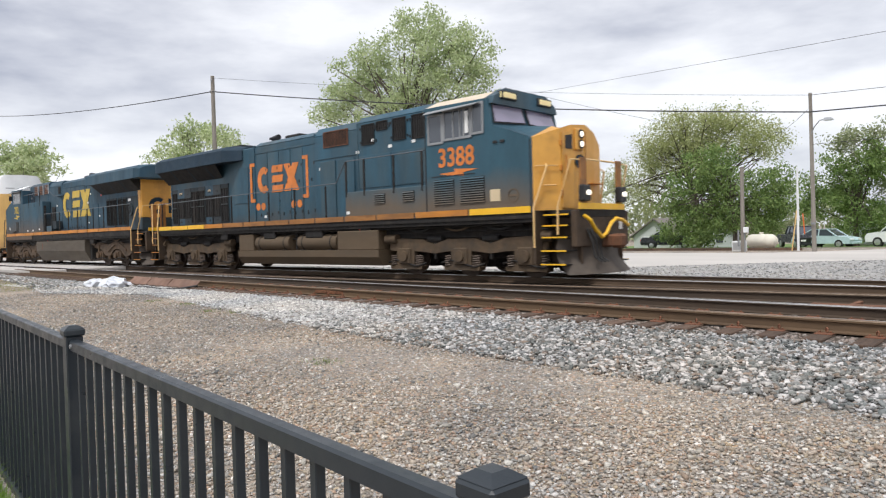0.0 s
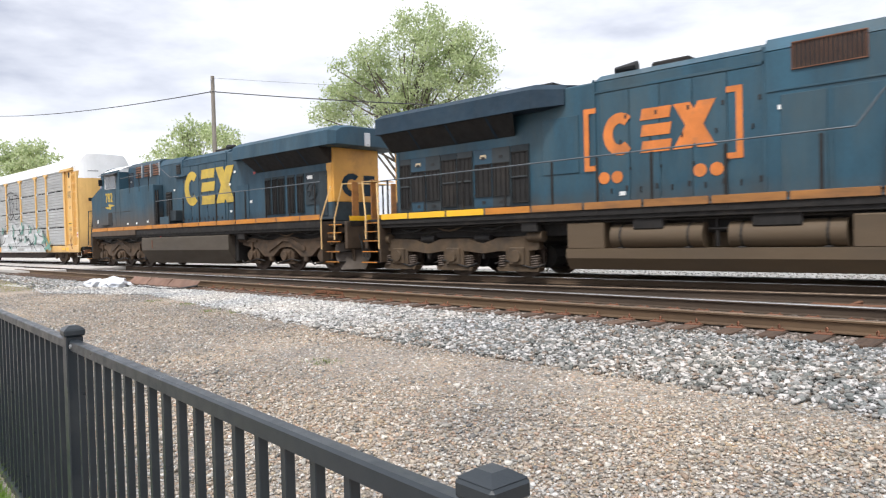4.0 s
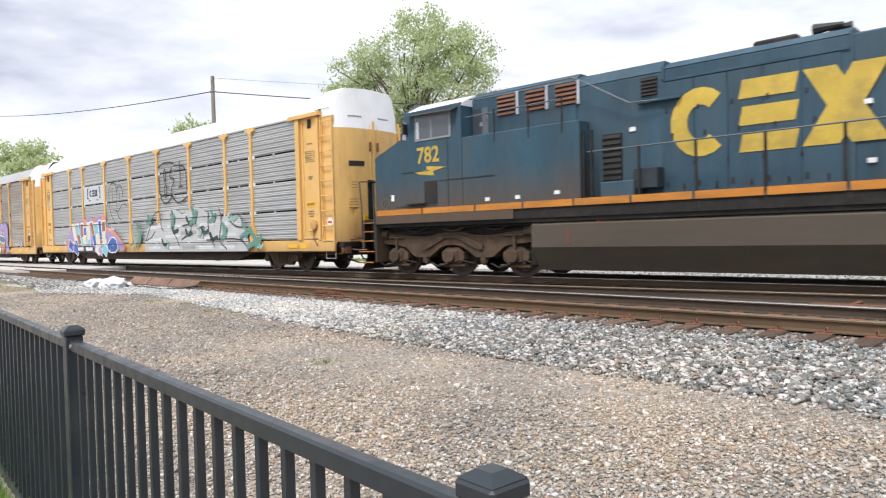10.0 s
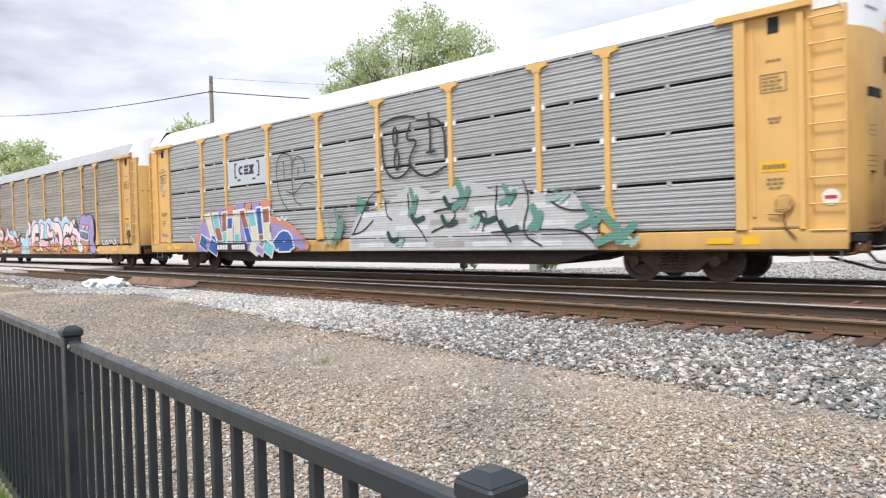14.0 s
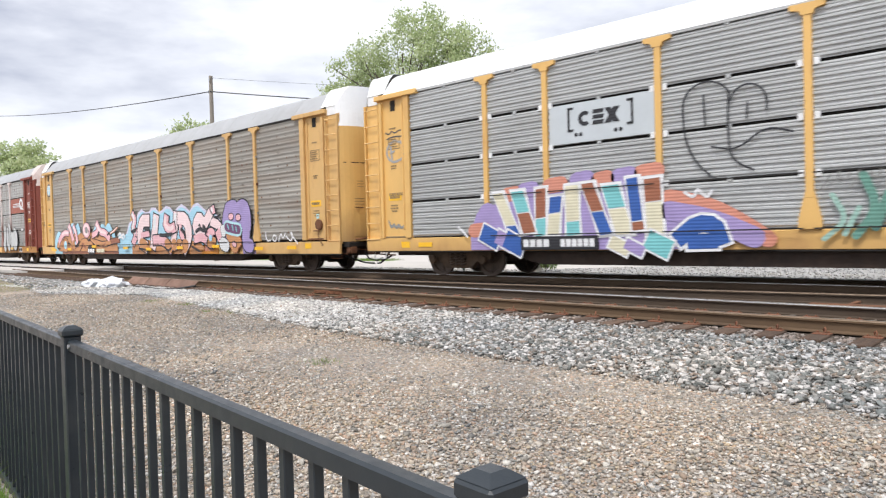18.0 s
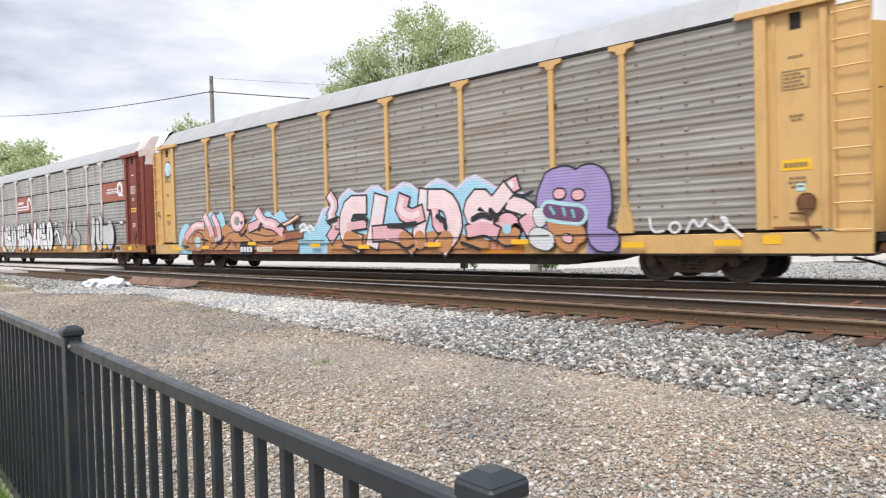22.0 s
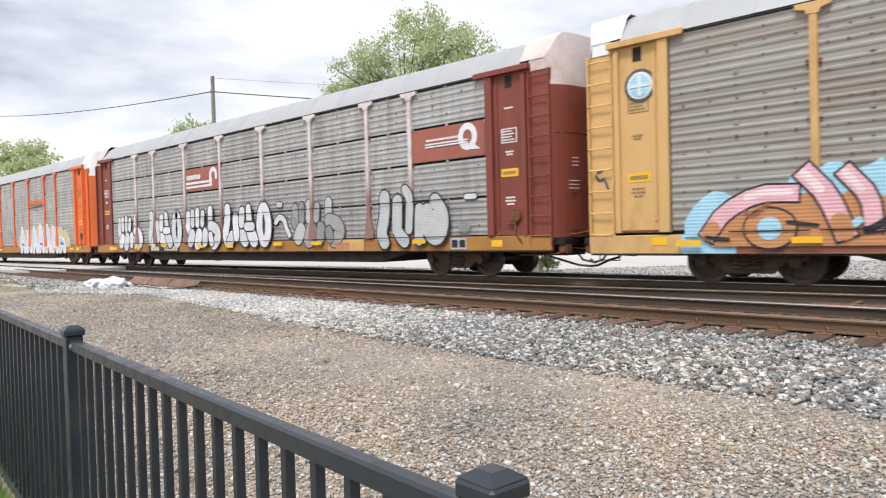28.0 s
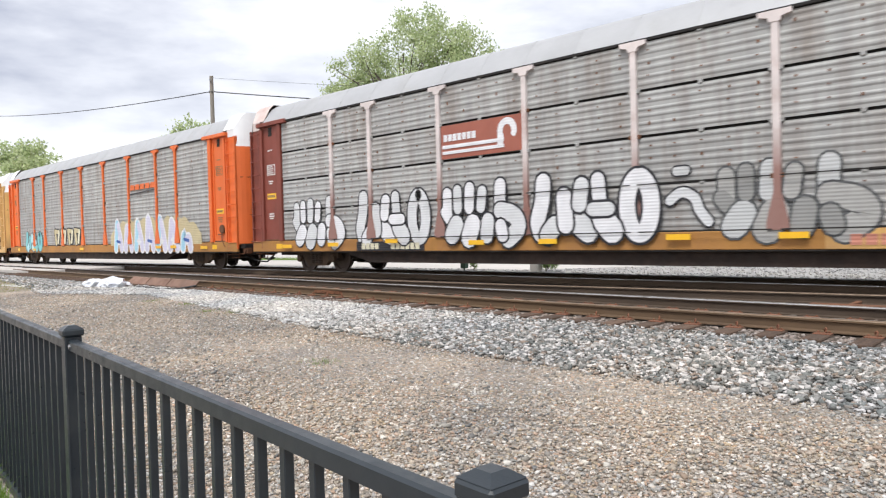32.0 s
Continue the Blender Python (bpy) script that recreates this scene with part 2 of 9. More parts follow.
M_STRIPE_NEW = mat("bright_yellow_reflective_stripe", (0.85, 0.48, 0.02), 0.4, var=0.08, bump=0.0)
M_LOGO_A = mat("orange_lettering_paint", (0.66, 0.20, 0.04), 0.6, var=0.2, bump=0.03, stain=(0.26, 0.12, 0.06), amount=0.42, sscale=1.6)
M_LOGO_B = mat("yellow_lettering_paint", (0.55, 0.385, 0.06), 0.6, var=0.2, bump=0.03, stain=(0.24, 0.19, 0.08), amount=0.42, sscale=1.4)
M_TRUCK = mat("dusty_cast_steel", (0.095, 0.063, 0.036), 0.85, var=0.3, scale=3, bump=0.3, bscale=50, stain=(0.04, 0.032, 0.026), amount=0.5, sscale=2.6)
M_TRUCK_B = mat("oil_dark_cast_steel", (0.094, 0.058, 0.033), 0.85, var=0.35, scale=3, bump=0.3, bscale=50, stain=(0.025, 0.02, 0.016), amount=0.55, sscale=2.6)
M_STENCIL = mat("worn_brown_stencil_paint", (0.27, 0.185, 0.09), 0.7, var=0.2, bump=0)
# grimy steel; its black also paints shade below the stripe and roof lip
M_UNDER = mat("grimy_steel_and_shade_black", (0.013, 0.011, 0.010), 0.8, var=0.4, scale=3, bump=0.3, bscale=40, stain=(0.055, 0.043, 0.033), amount=0.35, sscale=2)
M_TANK = mat("brown_dusty_fuel_tank", (0.104, 0.071, 0.041), 0.75, var=0.15, scale=0.8, bump=0.08, stain=(0.075, 0.056, 0.038), amount=0.5, stretch=(0.4, 1, 1.4))
M_TANK_B = mat("dark_brown_fuel_tank", (0.082, 0.065, 0.048), 0.7, var=0.18, scale=0.8, bump=0.08, stain=(0.05, 0.042, 0.034), amount=0.5, stretch=(0.4, 1, 1.4))
M_WHEEL = mat("brown_wheel_steel", (0.085, 0.06, 0.045), 0.7, var=0.3, scale=5, bump=0.2)
M_TREAD = mat("polished_wheel_tread", (0.45, 0.43, 0.41), 0.3, metal=0.9, var=0.1, bump=0.05)
M_GRILLE = mat("sooty_black_screen", (0.016, 0.015, 0.015), 0.8, var=0.3, bump=0.3, bscale=120, stain=(0.04, 0.03, 0.022), amount=0.4)
M_LOUVRE = mat("rusty_brown_louvre", (0.16, 0.07, 0.04), 0.8, var=0.3, bump=0.2)
M_RAILING = mat("grey_painted_handrail", (0.25, 0.26, 0.27), 0.5, var=0.15, bump=0.05)
M_HANDRAIL = mat("dark_grey_handrail", (0.105, 0.12, 0.135), 0.5, var=0.2, bump=0.05)
M_FREIGHT_FRAME = mat("rust_brown_freight_steel", (0.050, 0.032, 0.024), 0.85, var=0.35, scale=2.5, bump=0.25, bscale=45, stain=(0.02, 0.016, 0.014), amount=0.5, sscale=1.8)
M_RAILING_Y = mat("cream_yellow_handrail", (0.75, 0.5, 0.22), 0.5, var=0.1, bump=0.03)
M_RUBBER = mat("black_rubber_hose", (0.02, 0.02, 0.02), 0.6, var=0.2, bump=0.1)
# base colour lifted a little to add reflection to the dark glass
M_WINDOW = glass_mat("dark_cab_glass", (0.055, 0.065, 0.08), 0.06)
# pale lavender base colour carries the reflection on the glass
M_WINDSHIELD = glass_mat("lavender_reflection_windshield", (0.30, 0.27, 0.36), 0.08)
M_SILVER = mat("bare_aluminium_frame", (0.55, 0.56, 0.57), 0.35, metal=0.7, var=0.1, bump=0.03)
M_CABROOF = mat("pale_tan_cab_roof", (0.62, 0.52, 0.40), 0.6, var=0.12, bump=0.06, stain=(0.35, 0.28, 0.2), amount=0.3)
M_WHITE_LABEL = mat("white_label_film", (0.78, 0.78, 0.76), 0.5, var=0.06, bump=0)
M_RED_LABEL = mat("red_label_film", (0.5, 0.04, 0.03), 0.5, var=0.06, bump=0)
M_LAMP_ON = glow_mat("lit_headlight_lens", (1.0, 0.93, 0.8), 1.0)
M_NUMBERBOARD = glow_mat("lit_number_board", (0.75, 0.62, 0.32), 0.25)
M_BLACK = mat("flat_black_paint", (0.018, 0.018, 0.02), 0.6, var=0.2, bump=0.1)
M_RUST = mat("rusty_steel", (0.18, 0.075, 0.035), 0.9, var=0.35, scale=4, bump=0.3, stain=(0.08, 0.045, 0.03), amount=0.5)

M_YELLOW = mat("autorack_yellow_paint", (0.71, 0.435, 0.145), 0.48, var=0.08, scale=1.4, bump=0.06, stain=(0.46, 0.23, 0.07), amount=0.32, sscale=1.3, stretch=(1, 1, 0.4), low=(0.72, 0.35), lowcol=(0.30, 0.16, 0.07))
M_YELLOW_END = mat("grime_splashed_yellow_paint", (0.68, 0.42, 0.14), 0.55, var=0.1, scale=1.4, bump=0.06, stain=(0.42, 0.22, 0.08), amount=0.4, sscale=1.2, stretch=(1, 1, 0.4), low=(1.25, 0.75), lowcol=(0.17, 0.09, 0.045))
M_YELLOW_OLD = mat("faded_autorack_yellow_paint", (0.64, 0.40, 0.155), 0.52, var=0.1, scale=1.4, bump=0.08, stain=(0.33, 0.17, 0.07), amount=0.42, sscale=1.4, stretch=(1, 1, 0.4))
M_RED = mat("oxide_red_paint", (0.215, 0.05, 0.032), 0.6, var=0.14, scale=1.4, bump=0.08, stain=(0.10, 0.035, 0.025), amount=0.4, sscale=1.2, stretch=(1, 1, 0.4))
M_ORANGE = mat("bright_orange_paint", (0.74, 0.15, 0.03), 0.55, var=0.1, scale=1.4, bump=0.06, stain=(0.4, 0.09, 0.02), amount=0.35, stretch=(1, 1, 0.4))
M_POST_PINK = mat("faded_pinkish_post_paint", (0.68, 0.61, 0.59), 0.7, var=0.15, scale=2, bump=0.08, stain=(0.34, 0.17, 0.13), amount=0.35, sscale=0.9, low=(2.6, 0.45), lowcol=(0.21, 0.075, 0.05))
M_GALV_1 = mat("clean_galvanised_steel", (0.50, 0.51, 0.512), 0.5, metal=0.25, var=0.12, scale=1.2, bump=0.08, stain=(0.38, 0.38, 0.37), amount=0.35, stretch=(0.35, 1, 1.2), spread=0.12)
M_GALV_2 = mat("brown_weathered_galvanised_steel", (0.345, 0.330, 0.300), 0.68, metal=0.1, var=0.18, scale=1.6, bump=0.1, stain=(0.235, 0.188, 0.15), amount=0.65, sscale=1.1, stretch=(0.22, 1, 1.8), spread=0.16)
M_GALV_3 = mat("dull_galvanised_steel", (0.405, 0.405, 0.395), 0.68, metal=0.1, var=0.16, scale=1.6, bump=0.1, stain=(0.25, 0.215, 0.185), amount=0.55, sscale=1.1, stretch=(2.2, 1, 0.28), spread=0.14)
M_ROOF_W = mat("white_painted_roof", (0.76, 0.77, 0.78), 0.5, var=0.06, scale=0.8, bump=0.05, stain=(0.55, 0.55, 0.55), amount=0.3)
M_ROOF_G = mat("grey_galvanised_roof", (0.39, 0.395, 0.405), 0.5, metal=0.2, var=0.08, scale=0.8, bump=0.06, stain=(0.31, 0.305, 0.30), amount=0.35)
M_CAP_PINK = mat("sun_bleached_pinkish_paint", (0.60, 0.52, 0.49), 0.65, var=0.12, scale=1.2, bump=0.05, stain=(0.36, 0.16, 0.12), amount=0.4, sscale=0.8)
# near-black colour that stands in for shade in gaps and openings
M_OPENING_BLACK = mat("opening_shade_black", (0.02, 0.018, 0.016), 0.9, var=0.2, bump=0)
M_SILL_RUSTY = mat("rust_stained_yellow_sill", (0.42, 0.20, 0.05), 0.7, var=0.2, scale=2, bump=0.1, stain=(0.20, 0.09, 0.04), amount=0.55, sscale=1.0)

M_DOORBLUE = mat("patched_blue_door_paint", (0.020, 0.063, 0.100), 0.5, var=0.25, scale=1.5, bump=0.05, stain=(0.05, 0.08, 0.09), amount=0.4)
M_FRAMEGREY = mat("dusty_blue_grey_frame", (0.034, 0.044, 0.050), 0.65, var=0.25, scale=2, bump=0.05, stain=(0.05, 0.05, 0.048), amount=0.4)
M_SOOT = mat("soot_darkened_blue_paint", (0.022, 0.034, 0.042), 0.7, var=0.35, scale=1.5, bump=0.1, stain=(0.03, 0.06, 0.08), amount=0.4)
M_CREAM_LABEL = mat("cream_label_film", (0.62, 0.50, 0.32), 0.5, var=0.06, bump=0)
M_RAIL_DARK = mat("dark_brown_rail_web", (0.064, 0.043, 0.028), 0.85, var=0.25, scale=2.5, bump=0.25, bscale=45, stain=(0.03, 0.022, 0.018), amount=0.4, stretch=(0.25, 1, 1))
M_RAIL_MID = mat("dusty_brown_rail_web", (0.091, 0.059, 0.036), 0.85, var=0.25, scale=2.5, bump=0.25, bscale=45, stain=(0.05, 0.035, 0.025), amount=0.4, stretch=(0.25, 1, 1))
M_RAIL_SIDE = mat("brown_rusty_rail_web", (0.121, 0.074, 0.039), 0.85, var=0.22, scale=2.5, bump=0.25, bscale=45, stain=(0.07, 0.045, 0.03), amount=0.4, stretch=(0.25, 1, 1))
M_RAIL_TOP = mat("worn_bright_rail_head", (0.58, 0.57, 0.56), 0.3, metal=0.95, var=0.2, scale=3, bump=0.03, stretch=(0.1, 1, 1))
M_RAIL_TOP_DULL = mat("dull_brown_rail_head", (0.26, 0.19, 0.135), 0.5, metal=0.4, var=0.2, scale=3, bump=0.08, stretch=(0.2, 1, 1))
M_TIE = mat("weathered_brown_tie_wood", (0.140, 0.086, 0.058), 0.95, var=0.35, scale=5, bump=0.6, bscale=35, stain=(0.06, 0.045, 0.035), amount=0.45, stretch=(3, 0.5, 1), spread=0.4, dist=0.01)
M_PLATE = mat("rust_red_tie_plate", (0.21, 0.085, 0.045), 0.9, var=0.3, scale=6, bump=0.3, spread=0.2)
M_FENCE = mat("dark_slate_powder_coat", (0.018, 0.025, 0.032), 0.36, var=0.1, scale=6, bump=0.06, bscale=220, stain=(0.04, 0.045, 0.047), amount=0.3, sscale=3)
M_ASPHALT = mat("pale_worn_concrete_road", (0.50, 0.47, 0.44), 0.9, var=0.1, scale=0.25, bump=0.2, bscale=30, stain=(0.36, 0.34, 0.32), amount=0.4, sscale=0.15, stretch=(0.3, 1, 1))
M_CONCRETE = mat("concrete_kerb", (0.5, 0.48, 0.45), 0.9, var=0.12, bump=0.2)
M_GRAVEL_FAR = mat("far_grey_gravel", (0.40, 0.39, 0.375), 0.95, var=0.5, scale=7, bump=0.6, bscale=16, stain=(0.16, 0.155, 0.15), amount=0.5, sscale=9, dist=0.03)
M_POLE = mat("grey_weathered_pole_wood", (0.25, 0.225, 0.195), 0.9, var=0.2, scale=3, bump=0.4, bscale=30, stain=(0.14, 0.12, 0.10), amount=0.4, stretch=(4, 4, 0.25))
M_WIRE = mat("black_cable", (0.03, 0.03, 0.035), 0.6, var=0.1, bump=0)
M_BARK = mat("grey_brown_bark", (0.115, 0.095, 0.075), 0.95, var=0.3, scale=4, bump=0.6, bscale=18, stretch=(3, 3, 0.4), dist=0.02)
M_TANKWHITE = mat("cream_white_tank_paint", (0.72, 0.68, 0.58), 0.5, var=0.08, scale=1.5, bump=0.04, stain=(0.5, 0.42, 0.3), amount=0.3)
M_BOXWHITE = mat("white_cabinet_paint", (0.75, 0.76, 0.76), 0.5, var=0.05, bump=0.03)
# ---------------------------------------------------------------- ground, one sheet to the horizon
RAIL_Z = 0.2
TRACK_Y = 15.25


def ground_z(x, y):
    """The lot falls away gently behind the road."""
    t = min(max((y - 44) / 30.0, 0), 1)
    q = min(max((3.2 - y) / 1.8, 0), 1)
    return -0.06 - 0.8 * t * t * (3 - 2 * t) - 0.09 * q * q * (3 - 2 * q)


def gravel_mat():
    m = bpy.data.materials.new("mixed_tan_and_grey_gravel")
    m.use_nodes = True
    n, l = m.node_tree.nodes, m.node_tree.links
    b = n["Principled BSDF"]
    b.inputs["Roughness"].default_value = 0.95
    tc = n.new("ShaderNodeTexCoord")
    vo = n.new("ShaderNodeTexVoronoi")
    vo.inputs["Scale"].default_value = 34.0
    l.new(tc.outputs["Object"], vo.inputs["Vector"])
    sep = n.new("ShaderNodeSeparateColor")
    l.new(vo.outputs["Color"], sep.inputs[0])
    r = n.new("ShaderNodeValToRGB")
    cols = [(0.168, 0.167, 0.165), (0.346, 0.303, 0.248), (0.372, 0.371, 0.364), (0.488, 0.359, 0.248), (0.275, 0.269, 0.266), (0.611, 0.554, 0.489), (0.240, 0.200, 0.163)]
    while len(r.color_ramp.elements) < len(cols):
        r.color_ramp.elements.new(0.5)
    for i, c in enumerate(cols):
        r.color_ramp.elements[i].position, r.color_ramp.elements[i].color = i / (len(cols) - 1), (*c, 1)
    l.new(sep.outputs[0], r.inputs[0])
    big = n.new("ShaderNodeTexNoise")
    big.inputs["Scale"].default_value, big.inputs["Detail"].default_value = 0.55, 6
    l.new(tc.outputs["Object"], big.inputs["Vector"])
    rp = n.new("ShaderNodeValToRGB")
    rp.color_ramp.elements[0].position, rp.color_ramp.elements[0].color = 0.36, (0.62, 0.62, 0.64, 1)
    rp.color_ramp.elements[1].position, rp.color_ramp.elements[1].color = 0.62, (1.10, 1.03, 0.95, 1)
    l.new(big.outputs[0], rp.inputs[0])
    mx = n.new("ShaderNodeMix")
    mx.data_type, mx.blend_type = "RGBA", "MULTIPLY"
    mx.inputs[0].default_value = 1.0
    l.new(r.outputs[0], mx.inputs[6])
    l.new(rp.outputs[0], mx.inputs[7])
    fine = n.new("ShaderNodeTexNoise")
    fine.inputs["Scale"].default_value, fine.inputs["Detail"].default_value = 60.0, 4
    l.new(tc.outputs["Object"], fine.inputs["Vector"])
    mx2 = n.new("ShaderNodeMix")
    mx2.data_type = "RGBA"
    mx2.inputs[7].default_value = (0.16, 0.135, 0.105, 1)
    fr = n.new("ShaderNodeMapRange")
    fr.inputs[1].default_value, fr.inputs[2].default_value, fr.inputs[3].default_value, fr.inputs[4].default_value = 0.45, 0.6, 0.0, 0.7
    l.new(fine.outputs[0], fr.inputs[0])
    l.new(fr.outputs[0], mx2.inputs[0])
    l.new(mx.outputs[2], mx2.inputs[6])
    l.new(mx2.outputs[2], b.inputs["Base Color"])
    bp = n.new("ShaderNodeBump")
    bp.inputs["Strength"].default_value, bp.inputs["Distance"].default_value = 0.9, 0.02
    l.new(vo.outputs["Distance"], bp.inputs["Height"])
    bp.invert = True
    l.new(bp.outputs[0], b.inputs["Normal"])
    return m


M_GRAVEL = gravel_mat()


def make_ground():
    xs = sorted({-900, -500, -300, -200, 100, 300, 900, *range(-150, 60, 6)})
    ys = sorted({-300, -60, -12, -3, 300, 600, 1200, *[0.5 * k for k in range(0, 16)], *range(8, 130, 4)})
    mb = MB()
    vs = [(x, y, ground_z(x, y) + (0.012 * noise.noise((x * 0.7, y * 0.9, 0.3)) if abs(x) < 60 and y < 8 else 0)) for y in ys for x in xs]
    w = len(xs)
    fs = [(j * w + i, j * w + i + 1, (j + 1) * w + i + 1, (j + 1) * w + i) for j in range(len(ys) - 1) for i in range(w - 1)]
    mb.add(vs, fs)
    tagged(part("ground", mb, M_GRAVEL), "tan and grey gravel yard ground", "ground", kind="structure")


make_ground()


def near_y(x, off):
    """Across-track place on the nearer track, which closes slowly with the train's track; off is counted from its first rail."""
    return 9.22 - 0.034 * (x + 2) + off


M_BED = mat("oily_brown_ballast_bed", (0.065, 0.048, 0.035), 0.95, var=0.4, scale=8, bump=0.8, bscale=28, stain=(0.16, 0.14, 0.12), amount=0.4, sscale=5, dist=0.03)
M_BED_GREY = mat("grey_stone_ballast_bed", (0.34, 0.345, 0.34), 0.95, var=0.5, scale=14, bump=0.9, bscale=26, stain=(0.12, 0.12, 0.12), amount=0.6, sscale=16, dist=0.03)


def shoulder_y(x):
    """Edge of the spread ballast towards the yard."""
    if x > -8:
        return 5.72 - 0.09 * min(x, 2)
    if x > -18:
        return 6.44 + (-8 - x) * 0.175
    if x > -22:
        return 8.19 - (-18 - x) * 0.36
    return 6.75 + min(2.5, (-22 - x) * 0.16)


def make_beds():
    mb, mg = MB(), MB()
    xs = [-420, -260, -160, -110, -80, -60, -50] + [-44 + 1.0 * k for k in range(47)] + [8, 20, 60, 200]
    row = []
    for x in xs:
        n0 = min(near_y(x, -0.78), 13.0)
        row.append([(x, n0, -0.01), (x, n0 + 0.5, 0.005), (x, 16.9, 0.0), (x, 17.6, -0.03), (x, 18.4, -0.075)])
    for i in range(len(xs) - 1):
        for k in range(4):
            mb.add([row[i][k], row[i + 1][k], row[i + 1][k + 1], row[i][k + 1]], [(0, 1, 2, 3)])
        a, b = row[i][0], row[i + 1][0]
        e0, e1 = shoulder_y(xs[i]), shoulder_y(xs[i + 1])
        if xs[i] > -50:
            mg.add([(xs[i], e0, -0.075), (xs[i + 1], e1, -0.075), (b[0], b[1] - 0.9, -0.03), (a[0], a[1] - 0.9, -0.03)], [(0, 1, 2, 3)])
            mg.add([(a[0], a[1] - 0.9, -0.03), (b[0], b[1] - 0.9, -0.03), b, a], [(0, 1, 2, 3)])
    tagged(part("track_bed", mb, M_BED), "oil-darkened brown ballast between the tracks", "ballast", kind="structure")
    tagged(part("ballast_shoulder", mg, M_BED_GREY), "grey crushed stone shoulder along the track", "ballast", kind="structure")


make_beds()

# road and lot behind the tracks
def make_road():
    mb = MB()
    xs = [-400, -200, -120, -80, -60, -45, -30, -20, -15.3, -12, -9, -6, 0, 10, 40, 150]
    for i in range(len(xs) - 1):
        a, b = xs[i], xs[i + 1]
        ya = [max(20.5, 29.8 + 1.03 * (a + 6)) if a < 0 else 36.5 + 0.1 * a for a in (a, b)]
        yb = [37.2 if q < -11 else 37.2 + 1.6 * (q + 11) if q < -6 else 45.2 for q in (a, b)]
        yb = [min(y, 45.2) for y in yb]
        mb.add([(a, ya[0], -0.045), (b, ya[1], -0.045), (b, yb[1], -0.04), (a, yb[0], -0.04)], [(0, 1, 2, 3)])
    tagged(part("road", mb, M_ASPHALT), "pale worn concrete road behind the tracks", "road", kind="structure")
    mf = MB()
    mf.add([(-420, 18.2, -0.052), (150, 18.2, -0.052), (150, 36.5, -0.052), (-420, 21.0, -0.052)], [(0, 1, 2, 3)])
    tagged(part("far_gravel_strip", mf, M_GRAVEL_FAR), "grey gravel strip between track and road", "gravel", kind="structure")


make_road()


def stones(name, count, place, size, m, label, squash=0.62, rugged=0.33):
    """Loose crushed stones in one mesh; place gives their centres from random numbers."""
    base = np.array([(-1, -1, -1), (1, -1, -1), (1, 1, -1), (-1, 1, -1), (-1, -1, 1), (1, -1, 1), (1, 1, 1), (-1, 1, 1)], float) * 0.62
    quads = np.array([(3, 2, 1, 0), (4, 5, 6, 7), (0, 1, 5, 4), (1, 2, 6, 5), (2, 3, 7, 6), (3, 0, 4, 7)])
    c = place(count)
    count = len(c)
    s = (size[0] + (size[1] - size[0]) * NPR.rand(count, 1, 1) ** 2) * (0.65 + 0.7 * NPR.rand(count, 1, 3))
    v = (base[None] + NPR.uniform(-rugged, rugged, (count, 8, 3))) * s * np.array((1, 1, squash))
    a, t = NPR.rand(count) * 6.283, NPR.normal(0, 0.35, count)
    ca, sa, ct, st = np.cos(a)[:, None], np.sin(a)[:, None], np.cos(t)[:, None], np.sin(t)[:, None]
    y1, z1 = v[:, :, 1] * ct - v[:, :, 2] * st, v[:, :, 1] * st + v[:, :, 2] * ct
    v = np.stack((v[:, :, 0] * ca - y1 * sa, v[:, :, 0] * sa + y1 * ca, z1), -1) + c[:, None, :]
    f = (quads[None] + 8 * np.arange(count)[:, None, None]).reshape(-1, 4)
    me = bpy.data.meshes.new(name)
    me.vertices.add(count * 8)
    me.vertices.foreach_set("co", v.reshape(-1))
    me.loops.add(f.size)
    me.loops.foreach_set("vertex_index", f.reshape(-1))
    me.polygons.add(len(f))
    me.polygons.foreach_set("loop_start", np.arange(len(f)) * 4)
    me.update(calc_edges=True)
    me.validate()
    me.materials.append(m)
    return tagged(new(name, me), label, "stones", kind="stuff")


M_BALLAST = stone_mat("grey_and_white_crushed_stone", [(0.116, 0.128, 0.123), (0.279, 0.288, 0.274), (0.140, 0.153, 0.147), (0.688, 0.660, 0.642), (0.651, 0.623, 0.605), (0.126, 0.137, 0.132), (0.577, 0.549, 0.521), (0.186, 0.186, 0.172), (0.335, 0.260, 0.205), (0.093, 0.102, 0.098)])
M_PEBBLE = stone_mat("mixed_tan_pebbles", [(0.159, 0.160, 0.151), (0.476, 0.384, 0.268), (0.305, 0.307, 0.289), (0.600, 0.514, 0.429), (0.254, 0.220, 0.185), (0.488, 0.343, 0.250), (0.415, 0.387, 0.348), (0.783, 0.742, 0.691), (0.122, 0.124, 0.125)])
M_BALLAST_B = stone_mat("brown_stained_stone", [(0.06, 0.05, 0.042), (0.12, 0.10, 0.082), (0.20, 0.17, 0.14), (0.08, 0.055, 0.04)])


def place_shoulder(n):
    x = -24 + 25.5 * NPR.rand(n) ** 0.62
    e = np.array([shoulder_y(q) for q in x])
    top = 9.22 - 0.034 * (x + 2) - 0.68
    u = NPR.rand(n)
    y = e - 0.25 * NPR.rand(n) ** 2 + (top - e) * u
    z = np.where(y < top - 0.45, -0.07 + 0.045 * np.clip((y - e) / 2.0, 0, 1), -0.045 + 0.03 * np.clip((y - top + 0.45) / 0.45, 0, 1))
    return np.stack((x, y, z + 0.012 + 0.03 * NPR.rand(n)), -1)


def place_shoulder_near(n):
    c = place_shoulder(n)
    return c[c[:, 0] + NPR.normal(0, 1.6, len(c)) > -9.0]


